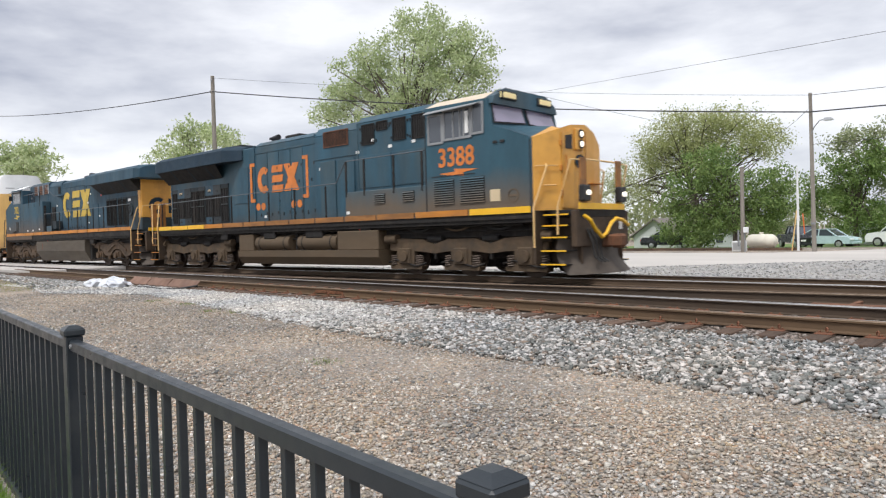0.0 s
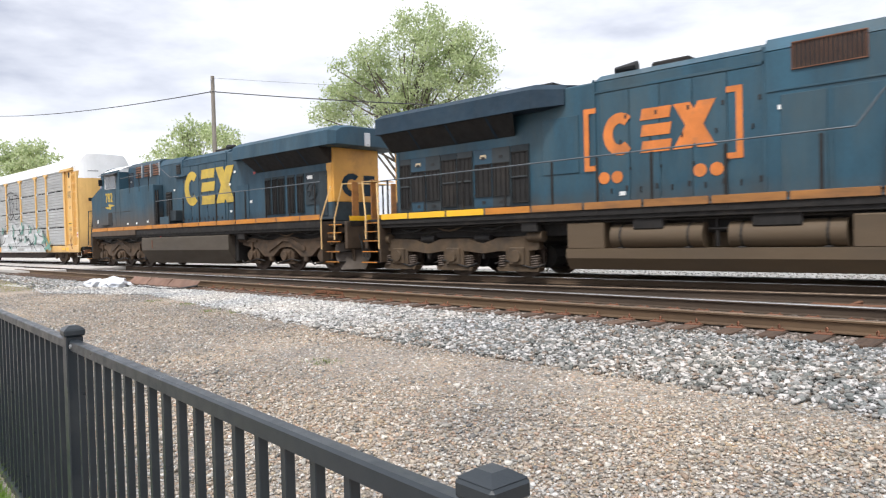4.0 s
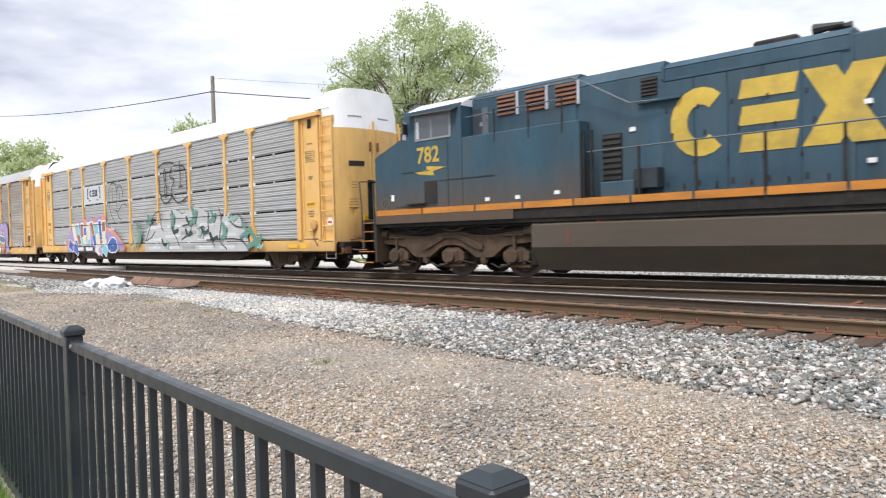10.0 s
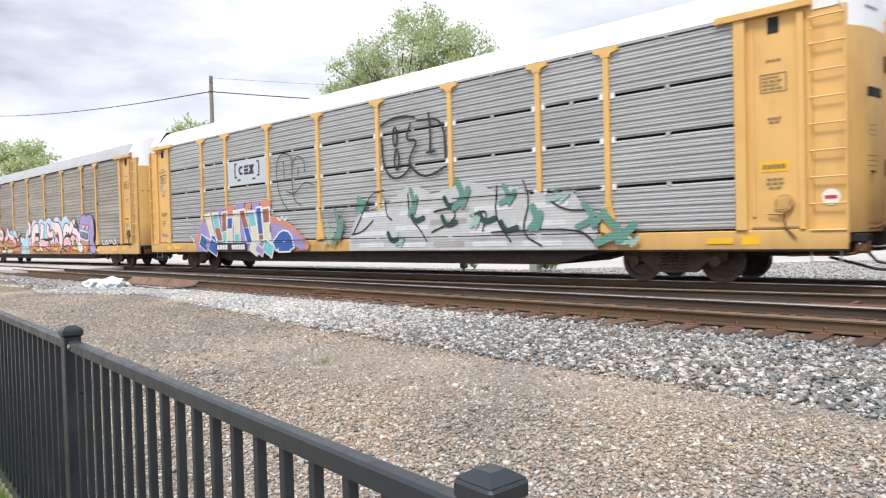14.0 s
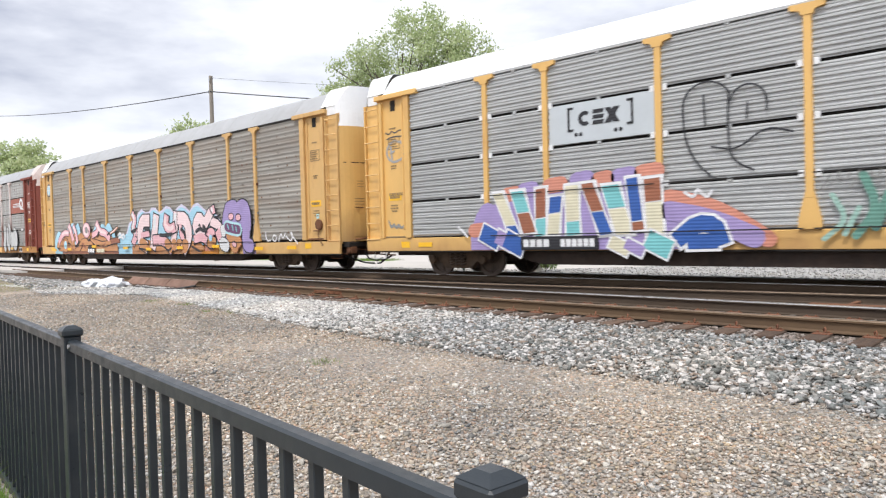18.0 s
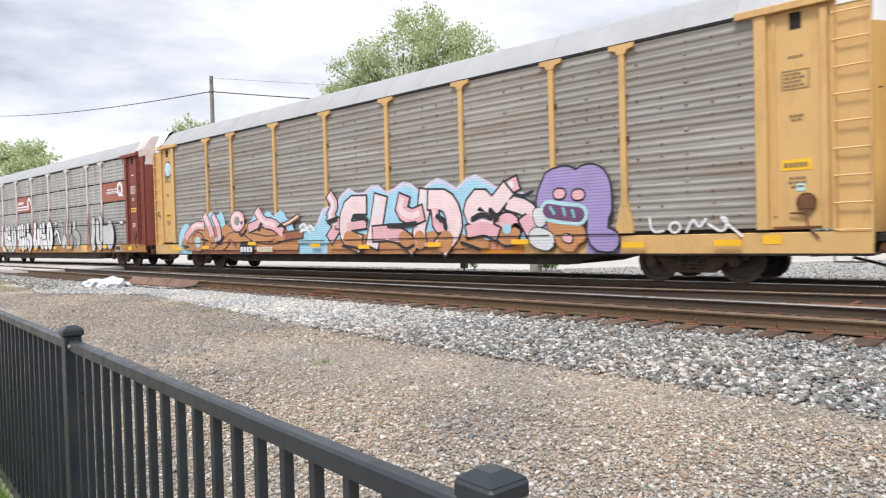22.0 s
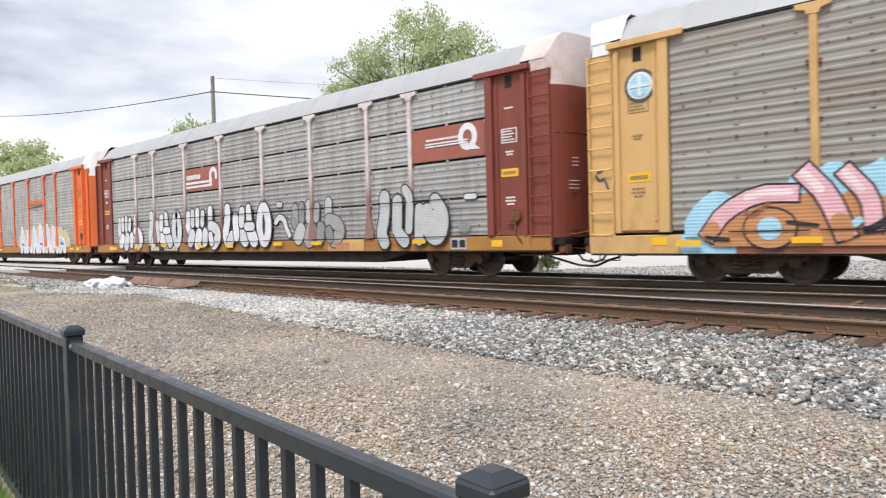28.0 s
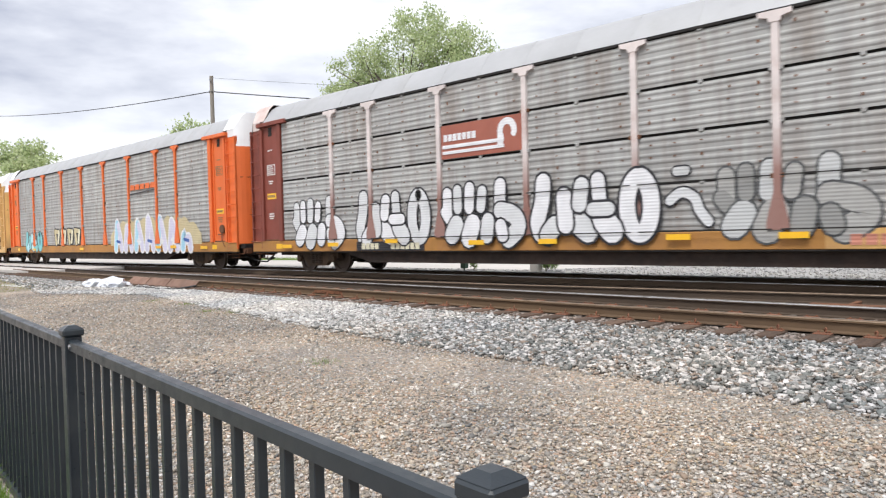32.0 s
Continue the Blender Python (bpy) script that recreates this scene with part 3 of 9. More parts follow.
def place_shoulder_dusty(n):
    c = place_shoulder(n)
    return c[c[:, 0] + NPR.normal(0, 1.6, len(c)) < -8.6]


def place_far_left(n):
    x = -40 + 17 * NPR.rand(n)
    e = np.array([shoulder_y(q) for q in x])
    top = 9.22 - 0.034 * (x + 2) - 0.3
    y = e + (top - e) * NPR.rand(n)
    return np.stack((x, y, -0.05 + 0.03 * NPR.rand(n)), -1)


def place_yard(n):
    d = 1.3 + 22.0 * NPR.rand(n * 2) ** 1.15
    a = NPR.uniform(radians(-86), radians(-8), n * 2)
    x, y = d * np.sin(a), d * np.cos(a)
    e = np.array([shoulder_y(q) for q in x])
    fence = 0.685 - 0.1157 * x
    ok = (y < e + 0.1) & (y > fence + 0.1)
    x, y = x[ok][:n], y[ok][:n]
    return np.stack((x, y, np.array([ground_z(0, q) for q in y]) + 0.004), -1)


def place_between(n):
    x = -18 + 19 * NPR.rand(n)
    y = 9.22 - 0.034 * (x + 2) + 0.1 + 1.35 * NPR.rand(n)
    return np.stack((x, y, np.full(n, 0.01)), -1)


def place_beyond(n):
    x = -28 + 30 * NPR.rand(n)
    y = 17.3 + 12 * NPR.rand(n) ** 1.5
    return np.stack((x, y, np.full(n, -0.03)), -1)[y < np.maximum(20.4, 29.6 + 1.03 * (x + 6))]


stones("crushed_stone", 46000, place_shoulder_near, (0.017, 0.041), M_BALLAST, "grey and white crushed stone ballast along the track", 0.6, 0.48)
stones("crushed_stone", 50000, place_shoulder_dusty, (0.020, 0.042), stone_mat("pale_dusty_crushed_stone", [(0.34, 0.34, 0.33), (0.62, 0.61, 0.59), (0.44, 0.44, 0.43), (0.76, 0.75, 0.73), (0.70, 0.68, 0.66), (0.30, 0.30, 0.29), (0.56, 0.54, 0.51), (0.24, 0.24, 0.23)]), "pale dusty crushed stone ballast along the track", 0.6, 0.48)
stones("crushed_stone", 3500, place_far_left, (0.03, 0.06), M_BALLAST, "pale crushed stone ballast beside the rail")
stones("yard_pebbles", 95000, place_yard, (0.007, 0.019), M_PEBBLE, "tan, grey and rust-coloured pebbles on the yard")
def place_scatter(n):
    d = 4.0 + 19.0 * NPR.rand(n * 2)
    a = NPR.uniform(radians(-86), radians(-8), n * 2)
    x, y = d * np.sin(a), d * np.cos(a)
    e = np.array([shoulder_y(q) for q in x])
    ok = (y < e + 0.1) & (y > 0.685 - 0.1157 * x + 0.3)
    x, y = x[ok][:n], y[ok][:n]
    return np.stack((x, y, np.array([ground_z(0, q) for q in y]) + 0.008), -1)


stones("scattered_stone", 7000, place_scatter, (0.012, 0.028), stone_mat("strewn_yard_stone", [(0.13, 0.13, 0.125), (0.60, 0.56, 0.49), (0.22, 0.205, 0.18), (0.52, 0.44, 0.35), (0.16, 0.16, 0.155), (0.66, 0.63, 0.57), (0.30, 0.22, 0.16)]), "single pale and dark stones strewn over the yard", 0.6)
stones("stained_stone", 2500, place_between, (0.03, 0.055), M_BALLAST_B, "brown-stained stones between the rails")
def place_cribs(n):
    """Stones in the cribs between the tie ends."""
    k = NPR.randint(0, 36, n)
    x = -0.2 - 0.53 * k - 0.265 + NPR.uniform(-0.14, 0.14, n)
    y = 9.22 - 0.034 * (x + 2) - 0.62 + 0.55 * NPR.rand(n)
    return np.stack((x, y, -0.008 + 0.014 * NPR.rand(n)), -1)


stones("stained_stone", 2200, place_cribs, (0.016, 0.036), stone_mat("pinkish_crib_stone", [(0.16, 0.13, 0.11), (0.34, 0.27, 0.23), (0.24, 0.21, 0.19), (0.46, 0.40, 0.36), (0.12, 0.10, 0.085)]), "pinkish grey stones between the tie ends")
stones("crushed_stone", 9000, place_beyond, (0.02, 0.045), stone_mat("dusty_grey_stone", [(0.30, 0.30, 0.295), (0.46, 0.455, 0.44), (0.38, 0.378, 0.37), (0.58, 0.57, 0.55), (0.25, 0.25, 0.245)]), "grey crushed stone behind the train's track")


# ---------------------------------------------------------------- tracks
def rail_profile(w=1.0):
    return [(-0.07 * w, 0), (0.07 * w, 0), (0.07 * w, 0.012), (0.012, 0.03), (0.010, 0.125), (0.036, 0.135), (0.036, 0.160), (0.030, 0.170), (-0.030, 0.170), (-0.036, 0.160), (-0.036, 0.135),
            (-0.010, 0.125), (-0.012, 0.03), (-0.07 * w, 0.012)]


def make_rail(owner, pts, bright, z0=RAIL_Z - 0.17, web=M_RAIL_SIDE):
    """A rail along the plan points, its running surface a piece of its own."""
    mb, top = MB(), MB()
    prof = rail_profile()
    n = len(prof)
    for i in range(len(pts) - 1):
        (xa, ya), (xb, yb) = pts[i], pts[i + 1]
        vs = [(xa, ya + p, z0 + q) for p, q in prof] + [(xb, yb + p, z0 + q) for p, q in prof]
        mb.add(vs, [(k, k + n, (k + 1) % n + n, (k + 1) % n)[::-1] for k in range(n)])
        crown = [(-0.0375, 0.153 if bright else 0.158), (-0.0375, 0.156), (-0.034, 0.1645), (-0.024, 0.1705), (0.0, 0.1725), (0.024, 0.1705), (0.034, 0.1645)]
        m2 = len(crown)
        top.add([(xa, ya + p, z0 + q) for p, q in crown] + [(xb, yb + p, z0 + q) for p, q in crown], [(k, k + m2, k + 1 + m2, k + 1) for k in range(m2 - 1)])
    r = part("rail", mb, web, owner, "rust-brown steel rail")
    part("running_surface", top, M_RAIL_TOP if bright else M_RAIL_TOP_DULL, r, "shiny worn rail head" if bright else "dull unpolished rail head", smooth=True)
    return r


tie_mb = MB().box(-0.115, 0.115, -1.4, 1.4, -0.16, 0.0, 0.012)
TIE_MESH = tie_mb.mesh("tie", M_TIE)
plate_mb = MB().box(-0.10, 0.10, -0.19, 0.19, 0.0, 0.014, 0.004)
for sx_ in (-1, 1):
    plate_mb.box(0.06 * sx_ - 0.012, 0.06 * sx_ + 0.012, -0.10, -0.072, 0.014, 0.034, 0.004)
    plate_mb.box(0.06 * sx_ - 0.012, 0.06 * sx_ + 0.012, 0.072, 0.10, 0.014, 0.034, 0.004)
PLATE_MESH = plate_mb.mesh("tie_plate", M_PLATE)
clip_mb = MB().tube([(0, -0.05, 0.0), (0.0, -0.06, 0.045), (0.02, -0.075, 0.062), (0.035, -0.10, 0.05), (0.03, -0.115, 0.015)], 0.010, 6)
CLIP_MESH = clip_mb.mesh("rail_clip", M_PLATE)


def make_tracks():
    near = thing("railway_track", "rusty railway track with weathered wooden ties", "railway track", kind="structure")
    R1 = [(x, near_y(x, 0)) for x in (-150, -60, -38, -20, -10, 0, 30, 90)]
    R2 = [(x, near_y(x, 1.53)) for x in (-150, -60, -38, -20, -10, 0, 30, 90)]
    make_rail(near, R1[2:], False)
    make_rail(near, R2, True, web=M_RAIL_DARK)
    # switch point lying against the first rail, and the diverging rail
    make_rail(near, [(-3.55, near_y(-3.55, 0.06)), (-2.0, near_y(-2.0, 0.085)), (0, near_y(0, 0.14)), (8, near_y(8, 0.55))], True, RAIL_Z - 0.178, M_RAIL_DARK)
    make_rail(near, [(-40, 11.75 + 0.2), (-20, 11.75), (-9.4, 12.13), (-2.9, 12.62), (6, 13.3), (20, 14.4)], False, web=M_RAIL_DARK)
    for k in range(70):
        x = -0.2 - 0.53 * k
        j = RNG.uniform(-0.03, 0.03)
        lng = RNG.uniform(-0.12, 0.06)
        tie = part("tie", TIE_MESH, None, near, loc=(x + j, near_y(x, 0.765) + lng, 0.027))
        tie.rotation_euler = (0, 0, RNG.uniform(-0.015, 0.015))
        if k < 34:
            part("tie_plate", PLATE_MESH, None, near, loc=(x + j, near_y(x, 0), 0.0235))
            part("tie_plate", PLATE_MESH, None, near, loc=(x + j, near_y(x, 1.53), 0.0235))
            part("rail_clip", CLIP_MESH, None, near, loc=(x + j, near_y(x, 0), 0.034))
    far = thing("railway_track", "dark railway track that carries the train", "railway track", kind="structure")
    for y in (TRACK_Y - 0.76, TRACK_Y + 0.76):
        make_rail(far, [(x, y) for x in (-420, -150, -60, -20, 0, 30, 120)], True, web=M_RAIL_MID)
    for k in range(60):
        x = 1.5 - 0.53 * k
        part("tie", TIE_MESH, None, far, loc=(x, TRACK_Y, 0.010))
    # joint bar on the first rail
    jb = MB().box(-12.9, -11.9, near_y(-12.4, -0.032), near_y(-12.4, -0.018), 0.075, 0.15, 0.006)
    for k in range(6):
        jb.disc((-12.8 + 0.16 * k, near_y(-12.4, -0.04), 0.112), "y", 0.018, 0.02, 6)
    part("joint_bar", jb, M_RUST, near)
    # switch machine rod and frog block on the right
    fb = MB().box(-3.1, -1.2, 11.35, 11.55, 0.05, 0.15, 0.02).box(-2.7, -2.62, 10.9, 12.5, 0.06, 0.11, 0.01)
    part("switch_rod", fb, M_RUST, near, "rust-orange switch rod between the rails")


make_tracks()


# ---------------------------------------------------------------- fence
FENCE_A, FENCE_B = Vector((-3.055, 1.038, 0)), Vector((-0.621, 0.756, 0))


def make_fence():
    fence = thing("metal_fence", "dark slate powder-coated metal picket fence", "fence")
    step = FENCE_B - FENCE_A
    d = step.normalized()
    ang = math.atan2(d.y, d.x)
    gz = -0.15
    post = MB().box(-0.032, 0.032, -0.032, 0.032, 0, 1.105, 0.004)
    post_me = post.mesh("post", M_FENCE)
    cap = MB().box(-0.04, 0.04, -0.04, 0.04, 0, 0.03, 0.006)
    cap.add([(-0.036, -0.036, 0.03), (0.036, -0.036, 0.03), (0.036, 0.036, 0.03), (-0.036, 0.036, 0.03), (-0.016, -0.016, 0.043), (0.016, -0.016, 0.043), (0.016, 0.016, 0.043), (-0.016, 0.016, 0.043)],
            [(0, 1, 5, 4), (1, 2, 6, 5), (2, 3, 7, 6), (3, 0, 4, 7), (4, 5, 6, 7)])
    cap_me = cap.mesh("post_cap", M_FENCE)
    picket_me = MB().box(-0.0115, 0.0115, -0.0115, 0.0115, 0.03, 1.055, 0.002).mesh("picket", M_FENCE)
    length = step.length
    rail = MB()
    rail.prism([(-0.019, 0.0), (0.019, 0.0), (0.019, 0.034), (0.013, 0.040), (-0.013, 0.040), (-0.019, 0.034)], 0.032, length - 0.032, "x")
    rail_me = rail.mesh("rail", M_FENCE)
    bolt_me = MB().disc((0, 0, 0), "y", 0.009, 0.008, 8).mesh("bolt", M_SILVER)
    for k in range(-3, 2):
        p = FENCE_A + step * k
        o = part("post", post_me, None, fence, loc=(p.x, p.y, gz))
        o.rotation_euler = (0, 0, ang)
        o = part("post_cap", cap_me, None, fence, loc=(p.x, p.y, gz + 1.105))
        o.rotation_euler = (0, 0, ang)
        for z in (1.058, 0.068):
            o = part("rail", rail_me, None, fence, loc=(p.x, p.y, gz + z - 0.008))
            o.rotation_euler = (0, 0, ang)
        for off in (0.055,):
            q = p + d * off - Vector((-d.y, d.x, 0)) * 0.021
            o = part("bolt", bolt_me, None, fence, loc=(q.x, q.y, gz + 1.068))
            o.rotation_euler = (0, 0, ang)
        for j in range(1, 20):
            q = p + step * (j / 20.0)
            o = part("picket", picket_me, None, fence, loc=(q.x, q.y, gz))
            o.rotation_euler = (0, 0, ang)


make_fence()
# ---------------------------------------------------------------- the train
M_LOCKER = mat("dust_brown_locker_paint", (0.13, 0.095, 0.062), 0.7, var=0.2, scale=1.2, bump=0.08, stain=(0.05, 0.075, 0.085), amount=0.3, sscale=0.8)
M_PLOW = mat("scuffed_brown_plow_steel", (0.082, 0.064, 0.050), 0.75, var=0.25, scale=2.5, bump=0.2, bscale=40, stain=(0.06, 0.048, 0.04), amount=0.5, sscale=1.6)
TRAIN, WHEELS = [], []


def travel(t):
    q = t / 32.0
    return 114.905 * q + 1.285 * q ** 2 - 0.115 * q ** 3 - 0.51 * q ** 4


def make_wheelset(owner, x, r, sx=1):
    ws = MB()
    ws.tube([(0, -1.0, 0), (0, 1.0, 0)], 0.085, 10)
    for s in (-1, 1):
        y = 0.76 * s
        prof = [(0, -0.5 * s), (0.32, -0.55 * s), (0.36, -0.2 * s), (0.78, -0.15 * s), (0.84, -0.5 * s), (1.0, -0.5 * s), (1.01, 0.25 * s), (1.065, 0.35 * s), (1.065, 0.55 * s), (0.84, 0.5 * s), (0.78, 0.15 * s), (0, 0.2 * s)]
        w = MB().disc((0, y, 0), "y", r, 0.13, 24, prof if s > 0 else prof)
        ws.add(w.v, [f if s < 0 else f[::-1] for f in w.f])
        ws.box(-0.05, 0.05, y - 0.05 - 0.02 * s, y + 0.05 - 0.02 * s, 0.2 * r, 0.75 * r, 0.01)
    ob = part("wheelset", ws, M_WHEEL, owner, "brown steel wheels on an axle", smooth=True)
    for s in (-1, 1):
        part("tread", MB().disc((0, 0.76 * s, 0), "y", r * 1.004, 0.09, 24, [(1.0, -0.5), (1.0, 0.5)]), M_TREAD, ob, "polished wheel tread", smooth=True)
    WHEELS.append((ob, x * sx, r))
    return ob


def coil(r, h, turns, wire, m):
    pts = [(r * math.cos(6.2832 * turns * k / (9 * turns)), r * math.sin(6.2832 * turns * k / (9 * turns)), h * k / (9 * turns)) for k in range(9 * turns + 1)]
    return MB().tube(pts, wire, 5).mesh("coil_spring", m, True)


COIL_BIG = coil(0.115, 0.30, 5, 0.024, M_WHEEL)
COIL_SMALL = coil(0.085, 0.36, 5, 0.022, M_WHEEL)


def loco_truck(owner, xc, flip, style):
    """A three-axle locomotive truck at xc: side frames with pedestals, springs, brake gear, three wheelsets."""
    r = 0.53
    steel = M_TRUCK if style == "boxy" else M_TRUCK_B
    axles = [xc - 2.15, xc, xc + 2.15]
    for s in (-1, 1):
        y0, y1 = (s * 1.02, s * 1.22)
        f = MB(flip)
        if style == "wavy":
            half = [(2.85, 1.14, 0.93), (2.5, 1.17, 0.87), (2.15, 1.17, 0.85), (1.8, 1.13, 0.78), (1.45, 1.09, 0.52), (1.28, 1.08, 0.50), (0.85, 1.09, 0.50), (0.66, 1.12, 0.62), (0.42, 1.20, 0.77), (0.2, 1.22, 0.83)]
            both = [(xc - o, a, b) for o, a, b in half] + [(xc + o, a, b) for o, a, b in half[::-1]]
            top, bot = [(x, a) for x, a, b in both], [(x, b) for x, a, b in both[::-1]]
        else:
            top = [(xc - 2.8, 0.98), (xc - 2.4, 1.04), (xc - 1.5, 1.0), (xc - 1.0, 0.86), (xc - 0.5, 1.0), (xc + 0.5, 1.0), (xc + 1.0, 0.86), (xc + 1.5, 1.0), (xc + 2.4, 1.04), (xc + 2.8, 0.98)]
            bot = [(xc + 2.8, 0.7), (xc + 2.4, 0.66), (xc + 1.5, 0.66), (xc + 1.0, 0.6), (xc + 0.5, 0.66), (xc - 0.5, 0.66), (xc - 1.0, 0.6), (xc - 1.5, 0.66), (xc - 2.4, 0.66), (xc - 2.8, 0.7)]
        for i in range(len(top) - 1):
            a, b = top[i], top[i + 1]
            c, d = bot[len(bot) - 1 - i], bot[len(bot) - 2 - i]
            f.prism([c, d, b, a], y0, y1)
        part("side_frame", f, steel, owner, "dusty brown cast steel truck side frame")
        if style == "wavy":
            eq = MB(flip)
            for e in (-1, 1):
                eq.prism([(xc + e * 1.12, 0.72), (xc + e * 0.98, 0.70), (xc + e * 0.22, 1.02), (xc + e * 0.22, 1.14), (xc + e * 0.34, 1.14), (xc + e * 1.12, 0.83)][::e], s * 1.22, s * 1.27)
            eq.box(xc - 0.22, xc + 0.22, s * 1.22, s * 1.27, 1.02, 1.14, 0.01)
            part("equaliser", eq, steel, owner, "bent cast steel arm on the truck frame")
            for e in (-1, 1):
                part("spring_seat", MB(flip).disc((xc + e * 1.06, s * 1.12, 0.42), "z", 0.11, 0.16, 12).disc((xc + e * 1.06, s * 1.12, 0.34), "z", 0.07, 0.1, 10), steel, owner, smooth=True)
                part("hanger", MB(flip).box(xc + e * 2.15 - 0.045, xc + e * 2.15 + 0.045, s * 1.22, s * 1.28, 0.62, 1.06, 0.01).tube([(xc + e * 2.15 - 0.3, s * 1.25, 1.06), (xc + e * 2.15 + 0.3, s * 1.25, 1.06)], 0.03, 6), steel, owner)
        for ax in axles:
            p = MB(flip)
            if style == "wavy":
                p.prism([(ax - 0.40, 0.62), (ax - 0.40, 0.46), (ax - 0.24, 0.30), (ax + 0.24, 0.30), (ax + 0.40, 0.46), (ax + 0.40, 0.62), (ax + 0.22, 0.76), (ax - 0.22, 0.76)], s * 1.0, s * 1.2)
                p.box(ax - 0.2, ax + 0.2, s * 1.18, s * 1.26, 0.36, 0.70, 0.03)
                p.box(ax - 0.46, ax + 0.5, s * 1.1, s * 1.22, 0.24, 0.32, 0.015)
            else:
                p.prism([(ax - 0.36, 0.70), (ax - 0.36, 0.27), (ax - 0.66, 0.25), (ax - 0.62, 0.15), (ax + 0.62, 0.15), (ax + 0.66, 0.25), (ax + 0.36, 0.27), (ax + 0.36, 0.70)], s * 1.0, s * 1.24)
                p.box(ax - 0.24, ax + 0.24, s * 1.22, s * 1.30, 0.30, 0.76, 0.03)
            part("pedestal", p, steel, owner)
            cap = MB(flip).disc((ax, s * 1.29, 0.53), "y", 0.155, 0.13, 14)
            part("bearing_cap", cap, steel, owner, smooth=True)
            for o in (-0.50, 0.50) if style == "boxy" else ():
                part("coil_spring", COIL_BIG, None, owner, loc=((ax + o) * (-1 if flip else 1), s * 1.16, 0.24))
        for o in (-1.0, 1.0) if style == "boxy" else ():
            br = MB(flip).tube([(xc + o - 0.26, s * 1.14, 1.0), (xc + o + 0.26, s * 1.14, 1.0)], 0.10, 12)
            br.box(xc + o - 0.04, xc + o + 0.04, s * 1.12, s * 1.2, 0.45, 1.0, 0.01)
            part("brake_cylinder", br, M_UNDER, owner, smooth=True)
        dz = 1.16 if style == "wavy" else 1.02
        for xa in (xc - 2.95, xc + 2.5):
            part("damper", MB(flip).tube([(xa, s * 1.2, dz), (xa + 0.06, s * 1.2, dz), (xa + 0.39, s * 1.2, dz), (xa + 0.45, s * 1.2, dz)], 0.14, 12), steel, owner, smooth=True)
        for k, ax in enumerate(axles):
            part("brake_rod", MB(flip).tube([(ax - 0.75, s * 1.2, 0.34), (ax - 0.35, s * 1.26, 0.42), (ax + 0.5, s * 1.26, 0.24), (ax + 0.8, s * 1.2, 0.34)], 0.026, 6), M_UNDER, owner)
            part("brake_shoe", MB(flip).box(ax - 0.66, ax - 0.56, s * 0.7, s * 0.86, 0.30, 0.66, 0.02), M_UNDER, owner)
            part("traction_motor", MB(flip).tube([(ax + 0.45, s * 0.1, 0.5), (ax + 0.45, s * 0.6, 0.5)], 0.3, 10), M_UNDER, owner)
        pipe = MB(flip).tube([(xc - 2.9, s * 1.24, 1.2), (xc - 1.2, s * 1.25, 1.17), (xc, s * 1.25, 1.22), (xc + 1.3, s * 1.25, 1.17), (xc + 2.9, s * 1.24, 1.2)], 0.018, 6)
        part("pipe", pipe, M_UNDER, owner)
        for k in range(3):
            xa = xc - 2.2 + 1.45 * k
            part("cable", MB(flip).tube([(xa + 1.3 * q / 6, s * 1.28, 1.42 - 0.2 * math.sin(math.pi * q / 6)) for q in range(7)], 0.028, 6), steel if k % 2 else M_RUBBER, owner)
    core = MB(flip).box(xc - 2.6, xc + 2.6, -0.62, 0.62, 0.45, 1.0, 0.03).box(xc - 2.75, xc + 2.75, -0.95, 0.95, 0.85, 1.05, 0.03)
    part("truck_bolster", core, M_UNDER, owner)
    for ax in axles:
        make_wheelset(owner, ax, r, -1 if flip else 1)


def louvre(owner, x0, x1, y, z0, z1, n, flip, m, label, lean=0.03, upright=False):
    """A framed screen with slats on the near (y < 0) side."""
    fr = MB(flip).box(x0, x1, y - 0.004, y + 0.03, z0, z1)
    base = part("screen", fr, M_GRILLE, owner, label)
    sl = MB(flip)
    for k in range(n if upright else 0):
        xk = x0 + (x1 - x0) * (k + 0.5) / n
        sl.box(xk - 0.006, xk + 0.006, y - 0.03, y - 0.003, z0 + 0.02, z1 - 0.02)
    if upright:
        sl.box(x0, x1, y - 0.03, y - 0.002, z1 - 0.025, z1, 0.004).box(x0, x1, y - 0.03, y - 0.002, z0, z0 + 0.025, 0.004).box(x0 - 0.02, x0, y - 0.03, y - 0.002, z0, z1, 0.004).box(x1, x1 + 0.02, y - 0.03, y - 0.002, z0, z1, 0.004)
    for k in range(0 if upright else n):
        z = z0 + (z1 - z0) * (k + 0.5) / n
        h = (z1 - z0) / n * 0.3
        sl.add([(x0 + 0.01, y - 0.004, z + h), (x1 - 0.01, y - 0.004, z + h), (x1 - 0.01, y - 0.004 - lean, z - h), (x0 + 0.01, y - 0.004 - lean, z - h)], [(3, 2, 1, 0)])
        sl.add([(x0 + 0.01, y - 0.004 - lean, z - h), (x1 - 0.01, y - 0.004 - lean, z - h), (x1 - 0.01, y - 0.002, z - h), (x0 + 0.01, y - 0.002, z - h)], [(3, 2, 1, 0)])
    part("slats", sl, m, base)
    return base


def plate(owner, name, x0, x1, y, z0, z1, m, flip, label="", d=0.006):
    return part(name, MB(flip).box(x0, x1, y - d, y + 0.002, z0, z1), m, owner, label)


def text_on(owner, text, size, m, x_left, y, z, flip, squeeze=1.0, label="", shear=0.0):
    """Lettering whose left end, as seen from the near side, is at x_left of the unmirrored plan."""
    return words(text, size, m, owner, (x_left, y, z), label=label, squeeze=squeeze, shear=shear)


